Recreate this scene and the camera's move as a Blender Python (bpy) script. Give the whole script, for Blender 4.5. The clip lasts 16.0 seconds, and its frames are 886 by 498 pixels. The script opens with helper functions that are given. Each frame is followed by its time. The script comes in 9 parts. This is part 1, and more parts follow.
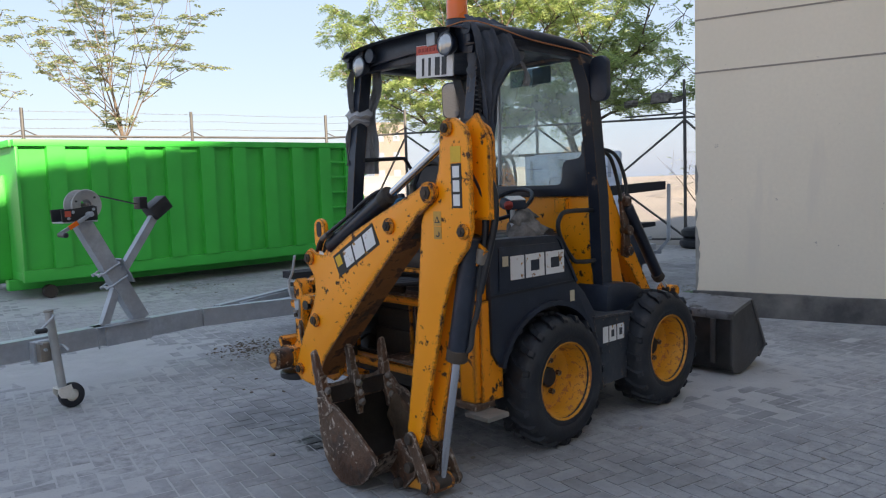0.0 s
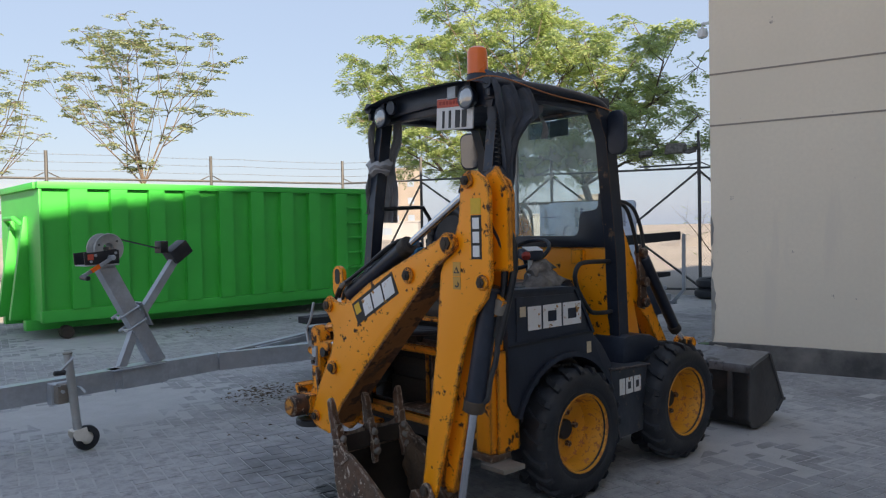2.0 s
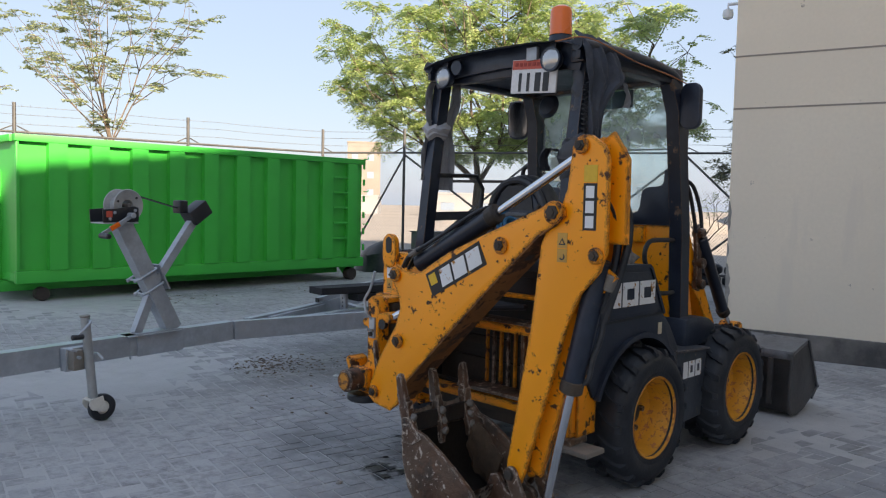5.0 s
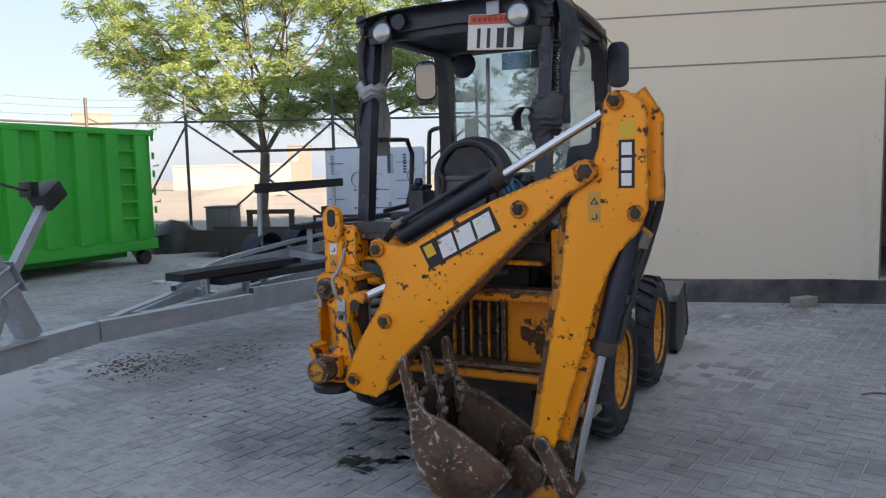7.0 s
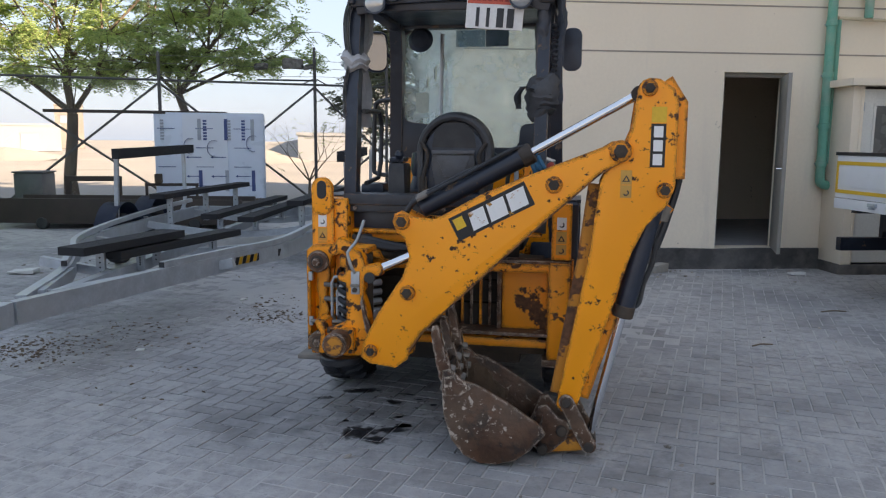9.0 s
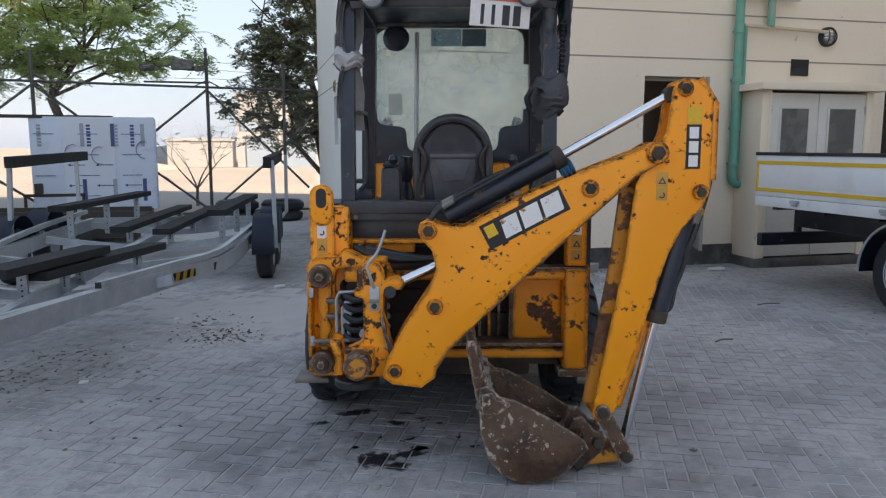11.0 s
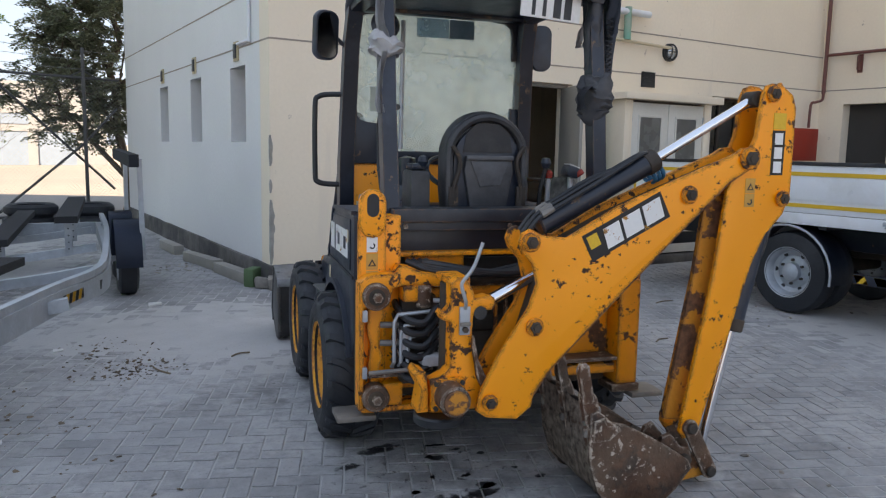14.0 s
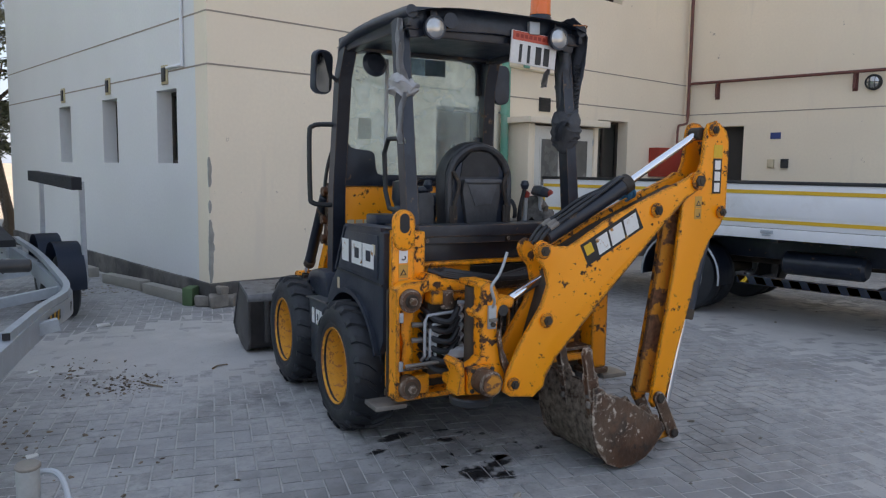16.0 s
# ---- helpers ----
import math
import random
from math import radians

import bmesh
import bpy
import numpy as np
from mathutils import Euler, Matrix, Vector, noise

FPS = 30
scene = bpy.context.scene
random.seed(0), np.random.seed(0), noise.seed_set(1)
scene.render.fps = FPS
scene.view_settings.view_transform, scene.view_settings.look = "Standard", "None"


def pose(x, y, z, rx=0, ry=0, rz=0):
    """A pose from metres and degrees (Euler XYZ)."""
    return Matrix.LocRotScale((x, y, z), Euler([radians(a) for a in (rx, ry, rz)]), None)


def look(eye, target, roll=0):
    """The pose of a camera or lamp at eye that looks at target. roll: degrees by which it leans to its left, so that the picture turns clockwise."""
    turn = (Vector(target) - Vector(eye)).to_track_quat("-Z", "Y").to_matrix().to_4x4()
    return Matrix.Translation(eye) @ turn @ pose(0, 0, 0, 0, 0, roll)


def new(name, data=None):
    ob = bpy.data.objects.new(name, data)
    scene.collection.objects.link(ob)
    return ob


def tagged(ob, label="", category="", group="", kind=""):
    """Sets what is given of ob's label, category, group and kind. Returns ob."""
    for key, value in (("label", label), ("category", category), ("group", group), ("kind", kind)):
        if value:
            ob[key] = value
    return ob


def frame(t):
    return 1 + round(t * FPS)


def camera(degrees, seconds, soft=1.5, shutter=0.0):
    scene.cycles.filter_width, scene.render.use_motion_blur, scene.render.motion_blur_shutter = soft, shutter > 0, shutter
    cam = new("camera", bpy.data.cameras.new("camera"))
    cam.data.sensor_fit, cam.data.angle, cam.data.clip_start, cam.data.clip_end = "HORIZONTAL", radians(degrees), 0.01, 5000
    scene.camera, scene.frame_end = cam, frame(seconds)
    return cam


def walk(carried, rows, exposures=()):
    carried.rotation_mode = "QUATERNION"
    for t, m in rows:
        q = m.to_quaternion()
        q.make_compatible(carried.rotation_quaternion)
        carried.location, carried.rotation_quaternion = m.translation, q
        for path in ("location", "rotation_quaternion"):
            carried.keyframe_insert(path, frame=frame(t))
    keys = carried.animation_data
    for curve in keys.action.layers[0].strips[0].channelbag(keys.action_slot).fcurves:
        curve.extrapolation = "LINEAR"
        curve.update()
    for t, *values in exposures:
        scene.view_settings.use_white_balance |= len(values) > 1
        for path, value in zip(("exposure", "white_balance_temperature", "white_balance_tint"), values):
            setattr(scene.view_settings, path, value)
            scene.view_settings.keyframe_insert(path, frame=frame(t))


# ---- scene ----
cam = camera(61.0, 16.0, 1.2)
PATH = [
    (0, (0.432, 0.347, 1.529), (-0.652, 2.019, 1.353), -2.0),
    (0.5, (0.433, 0.328, 1.537), (-0.653, 1.999, 1.366), -2.0),
    (1, (0.433, 0.32, 1.549), (-0.656, 1.99, 1.386), -1.8),
    (1.5, (0.435, 0.334, 1.55), (-0.672, 1.996, 1.434), -1.6),
    (2, (0.427, 0.301, 1.555), (-0.686, 1.962, 1.5), -1.2),
    (2.5, (0.396, 0.31, 1.555), (-0.725, 1.965, 1.485), -1.0),
    (3, (0.445, 0.336, 1.549), (-0.684, 1.985, 1.475), -0.9),
    (3.5, (0.403, 0.336, 1.529), (-0.743, 1.971, 1.426), -0.5),
    (6, (-0.866, 0.076, 1.504), (-1.587, 1.937, 1.369), 0.5),
    (6.5, (-1.145, 0.123, 1.506), (-1.669, 2.047, 1.343), -1.1),
    (7, (-1.432, -0.002, 1.491), (-1.827, 1.948, 1.291), -1.3),
    (7.5, (-1.704, -0.155, 1.513), (-1.967, 1.808, 1.236), -1.3),
    (8, (-1.972, -0.093, 1.48), (-2.088, 1.883, 1.196), -0.4),
    (8.5, (-2.255, -0.082, 1.498), (-2.271, 1.897, 1.213), -0.1),
    (9, (-2.539, -0.175, 1.519), (-2.379, 1.799, 1.238), 0.5),
    (9.5, (-2.71, -0.148, 1.513), (-2.47, 1.818, 1.237), 0.3),
    (12, (-3.583, 0.444, 1.512), (-2.914, 2.311, 1.258), 0.5),
    (12.5, (-3.78, 0.571, 1.499), (-3.018, 2.404, 1.254), 0.9),
    (13, (-4.008, 0.705, 1.503), (-3.09, 2.464, 1.247), 1.3),
    (13.5, (-4.165, 0.886, 1.482), (-3.165, 2.598, 1.221), 1.1),
    (14, (-4.317, 1.086, 1.496), (-3.269, 2.769, 1.236), 1.1),
    (14.5, (-4.576, 1.18, 1.504), (-3.389, 2.769, 1.242), 1.4),
    (15, (-4.822, 1.135, 1.525), (-3.562, 2.665, 1.26), 0.9),
    (15.5, (-5.076, 1.003, 1.535), (-3.814, 2.533, 1.276), 0.7),
    (16, (-5.271, 1.048, 1.534), (-3.934, 2.521, 1.321), 0.8),
]
walk(cam, [(t, look(eye, target, roll)) for t, eye, target, roll in PATH], [(0.0, 1.74, 7350, 15), (1.5, 1.68, 7300, 15), (2.0, 1.44, 7300, 15), (3.5, 1.54, 7400, 15), (6.0, 1.72, 7500, 15), (8.0, 1.91, 7650, 15), (12.0, 1.95, 7800, 15), (13.0, 1.94, 7800, 15), (14.0, 2.10, 7850, 15), (14.5, 2.06, 7850, 15), (15.0, 2.37, 7800, 15), (15.5, 2.37, 7800, 15), (16.0, 1.94, 7750, 15)])

# ---- world and sun ----
SUN_AZ, SUN_EL = 120.5, 27.0      # degrees clockwise from +y, and above the horizon
world = bpy.data.worlds.new("sky")
scene.world = world
world.use_nodes = True
wn = world.node_tree
sky = wn.nodes.new("ShaderNodeTexSky")
sky.sky_type = "NISHITA"
sky.sun_disc = False
sky.sun_elevation = radians(SUN_EL)
sky.sun_rotation = radians(SUN_AZ)
sky.air_density, sky.dust_density, sky.ozone_density = 1.3, 0.8, 2.5
haze = wn.nodes.new("ShaderNodeMix")          # thin haze over the whole sky evens it out
haze.data_type = "RGBA"
haze.inputs[0].default_value = 0.85
haze.inputs[7].default_value = (1.47, 1.98, 2.90, 1)
wn.links.new(sky.outputs[0], haze.inputs[6])
wn.links.new(haze.outputs[2], wn.nodes["Background"].inputs[0])
wn.nodes["Background"].inputs[1].default_value = 0.106
sun_data = bpy.data.lights.new("sun", "SUN")
sun_data.energy, sun_data.angle, sun_data.color = 5.0, radians(0.6), (1.0, 0.88, 0.72)
sun = new("sun", sun_data)
sun_dir = Vector((math.sin(radians(SUN_AZ)) * math.cos(radians(SUN_EL)), math.cos(radians(SUN_AZ)) * math.cos(radians(SUN_EL)), math.sin(radians(SUN_EL))))
sun.rotation_euler = sun_dir.to_track_quat("Z", "Y").to_euler()
sun.location = sun_dir * 60

# ---- mesh helpers ----
TAU = 2 * math.pi


def part(name, bm, material, parent=None, label="", smooth=35):
    """Links a bmesh as one mesh object, under a thing or a part if given."""
    me = bpy.data.meshes.new(name)
    bmesh.ops.recalc_face_normals(bm, faces=bm.faces)
    bm.to_mesh(me)
    bm.free()
    me.materials.append(material)
    if smooth:
        me.shade_smooth()
        me.set_sharp_from_angle(angle=radians(smooth))
    ob = new(name, me)
    ob.parent = parent
    return tagged(ob, label)


def raw(name, verts, faces, material, parent=None, label=""):
    me = bpy.data.meshes.new(name)
    me.from_pydata(verts, [], faces)
    me.materials.append(material)
    ob = new(name, me)
    ob.parent = parent
    return tagged(ob, label)


def thing(name, m, label, category, group="", kind=""):
    ob = new(name)
    ob.empty_display_size = 0.2
    ob.matrix_basis = m
    return tagged(ob, label, category, group, kind)


def B():
    return bmesh.new()


def box(bm, x0, y0, z0, x1, y1, z1, bevel=0.0, m=None):
    """A box from corner to corner, with rounded edges if asked."""
    made = bmesh.ops.create_cube(bm, size=1.0)["verts"]
    s = Matrix.Translation(((x0 + x1) / 2, (y0 + y1) / 2, (z0 + z1) / 2)) @ Matrix.Diagonal((abs(x1 - x0), abs(y1 - y0), abs(z1 - z0), 1))
    bmesh.ops.transform(bm, matrix=(m @ s) if m else s, verts=made)
    if bevel:
        edges = list({e for v in made for e in v.link_edges})
        bmesh.ops.bevel(bm, geom=edges, offset=bevel, segments=2, profile=0.6, affect="EDGES")
    return bm


def frame_to(p0, p1):
    d = Vector(p1) - Vector(p0)
    return Matrix.Translation(p0) @ d.to_track_quat("Z", "Y").to_matrix().to_4x4(), d.length


def rod(bm, p0, p1, r, r1=None, seg=16, bevel=0.0):
    """A closed round bar from p0 to p1."""
    m, n = frame_to(p0, p1)
    prof = [(0, 0), (r, 0), (r if r1 is None else r1, n), (0, n)]
    if bevel:
        q = r if r1 is None else r1
        prof = [(0, 0), (r - bevel, 0), (r, bevel), (q, n - bevel), (q - bevel, n), (0, n)]
    return lathe(bm, prof, seg, m)


def lathe(bm, prof, seg=24, m=None, a0=0.0, a1=TAU):
    """A profile of (radius, height) turned round z."""
    m = m or Matrix()
    full = abs(a1 - a0 - TAU) < 1e-6
    rings = []
    for r, z in prof:
        if r < 1e-7:
            rings.append([bm.verts.new(m @ Vector((0, 0, z)))])
        else:
            rings.append([bm.verts.new(m @ Vector((r * math.cos(a0 + (a1 - a0) * k / seg), r * math.sin(a0 + (a1 - a0) * k / seg), z))) for k in range(seg if full else seg + 1)])
    for a, b in zip(rings, rings[1:]):
        for k in range(seg):
            j = (k + 1) % seg if full else k + 1
            if len(a) == 1 and len(b) == 1:
                continue
            if len(a) == 1:
                bm.faces.new((a[0], b[k], b[j]))
            elif len(b) == 1:
                bm.faces.new((a[k], a[j], b[0]))
            else:
                bm.faces.new((a[k], a[j], b[j], b[k]))
    return bm


def plate(bm, pts, m, thick, bevel=0.0):
    """A flat plate: outline in the plane of m's x and y, thick along m's z."""
    lo = [bm.verts.new(m @ Vector((x, y, 0))) for x, y in pts]
    hi = [bm.verts.new(m @ Vector((x, y, thick))) for x, y in pts]
    n = len(pts)
    faces = [bm.faces.new(lo), bm.faces.new(hi)]
    faces += [bm.faces.new((lo[k], lo[(k + 1) % n], hi[(k + 1) % n], hi[k])) for k in range(n)]
    if bevel:
        edges = list({e for f in faces[:2] for e in f.edges})
        bmesh.ops.recalc_face_normals(bm, faces=faces)
        bmesh.ops.bevel(bm, geom=edges, offset=bevel, segments=2, profile=0.6, affect="EDGES")
    return bm


def smooth_path(pts, per=6):
    """A Catmull-Rom line through the points."""
    p = [Vector(q) for q in pts]
    p = [2 * p[0] - p[1]] + p + [2 * p[-1] - p[-2]]
    out = []
    for k in range(1, len(p) - 2):
        for s in range(per):
            t = s / per
            a, b, c, d = p[k - 1], p[k], p[k + 1], p[k + 2]
            out.append(0.5 * (2 * b + (c - a) * t + (2 * a - 5 * b + 4 * c - d) * t * t + (3 * b - a - 3 * c + d) * t ** 3))
    return out + [p[-2]]


def sweep(bm, pts, shape, closed=True, radii=None):
    """A closed cross-section (x, y) carried along a line."""
    pts = [Vector(p) for p in pts]
    n = len(shape)
    up = None
    rings = []
    for k, p in enumerate(pts):
        d = (pts[min(k + 1, len(pts) - 1)] - pts[max(k - 1, 0)]).normalized()
        if up is None:
            up = Vector((0, 0, 1)) if abs(d.z) < 0.9 else Vector((0, 1, 0))
        side = d.cross(up).normalized()
        up = side.cross(d).normalized()
        s = radii[k] if radii else 1.0
        rings.append([bm.verts.new(p + side * (x * s) + up * (y * s)) for x, y in shape])
    for a, b in zip(rings, rings[1:]):
        for k in range(n):
            bm.faces.new((a[k], a[(k + 1) % n], b[(k + 1) % n], b[k]))
    bm.faces.new(rings[0][::-1])
    bm.faces.new(rings[-1])
    return bm


def round_shape(r, seg=8):
    return [(r * math.cos(TAU * k / seg), r * math.sin(TAU * k / seg)) for k in range(seg)]


def rect_shape(w, h):
    return [(-w / 2, -h / 2), (w / 2, -h / 2), (w / 2, h / 2), (-w / 2, h / 2)]


def tube(bm, pts, r, seg=8, per=0):
    return sweep(bm, smooth_path(pts, per) if per else pts, round_shape(r, seg))


def arc(cx, cy, r, a0, a1, n=8):
    return [(cx + r * math.cos(radians(a0 + (a1 - a0) * k / n)), cy + r * math.sin(radians(a0 + (a1 - a0) * k / n))) for k in range(n + 1)]


def jitter(bm, amount, scale=8.0):
    for v in bm.verts:
        v.co += amount * noise.noise_vector(v.co * scale)
    return bm


# ---- materials ----
def nodes_of(name):
    mt = bpy.data.materials.new(name)
    mt.use_nodes = True
    return mt, mt.node_tree, mt.node_tree.nodes["Principled BSDF"]


def mixed(nt, fac, a, b):
    mx = nt.nodes.new("ShaderNodeMix")
    mx.data_type = "RGBA"
    for sock, v in ((mx.inputs[0], fac), (mx.inputs[6], a), (mx.inputs[7], b)):
        if isinstance(v, (tuple, list)):
            sock.default_value = (*v, 1.0)
        elif isinstance(v, (int, float)):
            sock.default_value = v
        else:
            nt.links.new(v, sock)
    return mx.outputs[2]


def noise_fac(nt, coord, scale, lo, hi, detail=4.0, rough=0.55, stretch=None):
    """A noise between 0 and 1, cut at lo and hi."""
    src = coord
    if stretch:
        mp = nt.nodes.new("ShaderNodeMapping")
        mp.inputs["Scale"].default_value = stretch
        nt.links.new(coord, mp.inputs[0])
        src = mp.outputs[0]
    nz = nt.nodes.new("ShaderNodeTexNoise")
    nz.inputs["Scale"].default_value, nz.inputs["Detail"].default_value, nz.inputs["Roughness"].default_value = scale, detail, rough
    nt.links.new(src, nz.inputs[0])
    mr = nt.nodes.new("ShaderNodeMapRange")
    mr.inputs[1].default_value, mr.inputs[2].default_value = lo, hi
    nt.links.new(nz.outputs[0], mr.inputs[0])
    return mr.outputs[0]


def surface(name, base, rough=0.5, metal=0.0, vary=0.25, vscale=3.0, grain=0.12, gscale=60.0, bump=0.15, bscale=40.0, chips=None, chip_col=(0.09, 0.05, 0.03), chip_scale=9.0,
            dust=0.0, dust_col=(0.42, 0.37, 0.30), stain=None, stain_col=(0.05, 0.04, 0.03), stain_scale=2.0, coat=0.0, coord="Object", random_tint=0.0, island=0.0, spec=0.5, stretch=None, edge=0.0, patchy=0.0):
    """Paint, metal, stone or cloth: a base colour that varies at two scales, with chips, dust and stains."""
    mt, nt, bs = nodes_of(name)
    tc = nt.nodes.new("ShaderNodeTexCoord").outputs[coord]
    big = noise_fac(nt, tc, vscale, 0.3, 0.7, 3.0)
    fine = noise_fac(nt, tc, gscale, 0.25, 0.75, 3.0)
    dark = tuple(c * (1 - vary) for c in base)
    lite = tuple(min(1.0, c * (1 + vary * 0.6)) for c in base)
    col = mixed(nt, big, dark, lite)
    col = mixed(nt, fine, col, tuple(c * (1 - 2 * grain) for c in base)) if grain else col
    if grain:
        col.node.inputs[0].default_value = 0
        mm = nt.nodes.new("ShaderNodeMath")
        mm.operation = "MULTIPLY"
        mm.inputs[1].default_value = 0.55
        nt.links.new(fine, mm.inputs[0])
        nt.links.new(mm.outputs[0], col.node.inputs[0])
    if random_tint or island:
        if island:
            rnd = nt.nodes.new("ShaderNodeNewGeometry").outputs["Random Per Island"]
        else:
            rnd = nt.nodes.new("ShaderNodeObjectInfo").outputs["Random"]
        mr = nt.nodes.new("ShaderNodeMapRange")
        k = island or random_tint
        mr.inputs[3].default_value, mr.inputs[4].default_value = 1 - k, 1 + k
        nt.links.new(rnd, mr.inputs[0])
        hv = nt.nodes.new("ShaderNodeHueSaturation")
        nt.links.new(mr.outputs[0], hv.inputs["Value"])
        nt.links.new(col, hv.inputs["Color"])
        col = hv.outputs[0]
    rg = None
    if stain:
        f = noise_fac(nt, tc, stain_scale, stain, stain + 0.08, 5.0, 0.6, stretch)
        col = mixed(nt, f, col, stain_col)
    if dust:
        f = noise_fac(nt, tc, 1.7, 0.55 - 0.25 * dust, 0.95 - 0.25 * dust, 6.0, 0.65)
        col = mixed(nt, f, col, dust_col)
    if chips:
        nz = nt.nodes.new("ShaderNodeTexNoise")
        nz.inputs["Scale"].default_value, nz.inputs["Detail"].default_value, nz.inputs["Roughness"].default_value = chip_scale, 7.0, 0.66
        nt.links.new(tc, nz.inputs[0])
        level = nz.outputs[0]
        if patchy:
            # wear gathers in patches
            pn = nt.nodes.new("ShaderNodeTexNoise")
            pn.inputs["Scale"].default_value, pn.inputs["Detail"].default_value = 3.1, 2.0
            nt.links.new(tc, pn.inputs[0])
            pm = nt.nodes.new("ShaderNodeMath")
            pm.operation = "MULTIPLY_ADD"
            pm.inputs[1].default_value, pm.inputs[2].default_value = patchy, -0.56 * patchy
            nt.links.new(pn.outputs[0], pm.inputs[0])
            pa = nt.nodes.new("ShaderNodeMath")
            pa.operation = "ADD"
            nt.links.new(level, pa.inputs[0])
            nt.links.new(pm.outputs[0], pa.inputs[1])
            level = pa.outputs[0]
        if edge:
            # paint goes first along the edges
            bv = nt.nodes.new("ShaderNodeBevel")
            bv.samples = 3
            bv.inputs[0].default_value = edge
            dt = nt.nodes.new("ShaderNodeVectorMath")
            dt.operation = "DOT_PRODUCT"
            nt.links.new(bv.outputs[0], dt.inputs[0])
            nt.links.new(nt.nodes.new("ShaderNodeNewGeometry").outputs["Normal"], dt.inputs[1])
            er = nt.nodes.new("ShaderNodeMapRange")
            er.inputs[1].default_value, er.inputs[2].default_value, er.inputs[3].default_value, er.inputs[4].default_value = 0.99, 0.80, 0.0, 0.20
            nt.links.new(dt.outputs["Value"], er.inputs[0])
            ad = nt.nodes.new("ShaderNodeMath")
            ad.operation = "ADD"
            nt.links.new(level, ad.inputs[0])
            nt.links.new(er.outputs[0], ad.inputs[1])
            level = ad.outputs[0]
        cr = nt.nodes.new("ShaderNodeMapRange")
        cr.inputs[1].default_value, cr.inputs[2].default_value = chips, chips + 0.02
        nt.links.new(level, cr.inputs[0])
        f = cr.outputs[0]
        rust = mixed(nt, noise_fac(nt, tc, 30.0, 0.35, 0.65), chip_col, tuple(min(1, c * 2.4) for c in chip_col))
        col = mixed(nt, f, col, rust)
        rr = nt.nodes.new("ShaderNodeMapRange")
        rr.inputs[3].default_value, rr.inputs[4].default_value = rough, 0.85
        nt.links.new(f, rr.inputs[0])
        rg = rr.outputs[0]
    else:
        rr = nt.nodes.new("ShaderNodeMapRange")
        rr.inputs[3].default_value, rr.inputs[4].default_value = max(0.02, rough - 0.08), min(1, rough + 0.1)
        nt.links.new(big, rr.inputs[0])
        rg = rr.outputs[0]
    nt.links.new(col, bs.inputs["Base Color"])
    nt.links.new(rg, bs.inputs["Roughness"])
    bs.inputs["Metallic"].default_value = metal
    bs.inputs["Specular IOR Level"].default_value = spec
    bs.inputs["Coat Weight"].default_value = coat
    if bump:
        nz = nt.nodes.new("ShaderNodeTexNoise")
        nz.inputs["Scale"].default_value, nz.inputs["Detail"].default_value = bscale, 6.0
        nt.links.new(tc, nz.inputs[0])
        bp = nt.nodes.new("ShaderNodeBump")
        bp.inputs["Strength"].default_value, bp.inputs["Distance"].default_value = bump, 0.01
        nt.links.new(nz.outputs[0], bp.inputs["Height"])
        nt.links.new(bp.outputs[0], bs.inputs["Normal"])
    return mt


def leaf_material(name, a, b, trans=0.35):
    mt, nt, bs = nodes_of(name)
    rnd = nt.nodes.new("ShaderNodeNewGeometry").outputs["Random Per Island"]
    col = mixed(nt, rnd, a, b)
    nt.links.new(col, bs.inputs["Base Color"])
    bs.inputs["Roughness"].default_value = 0.55
    tr = nt.nodes.new("ShaderNodeBsdfTranslucent")
    nt.links.new(col, tr.inputs[0])
    mx = nt.nodes.new("ShaderNodeMixShader")
    mx.inputs[0].default_value = trans
    nt.links.new(bs.outputs[0], mx.inputs[1])
    nt.links.new(tr.outputs[0], mx.inputs[2])
    nt.links.new(mx.outputs[0], nt.nodes["Material Output"].inputs[0])
    return mt


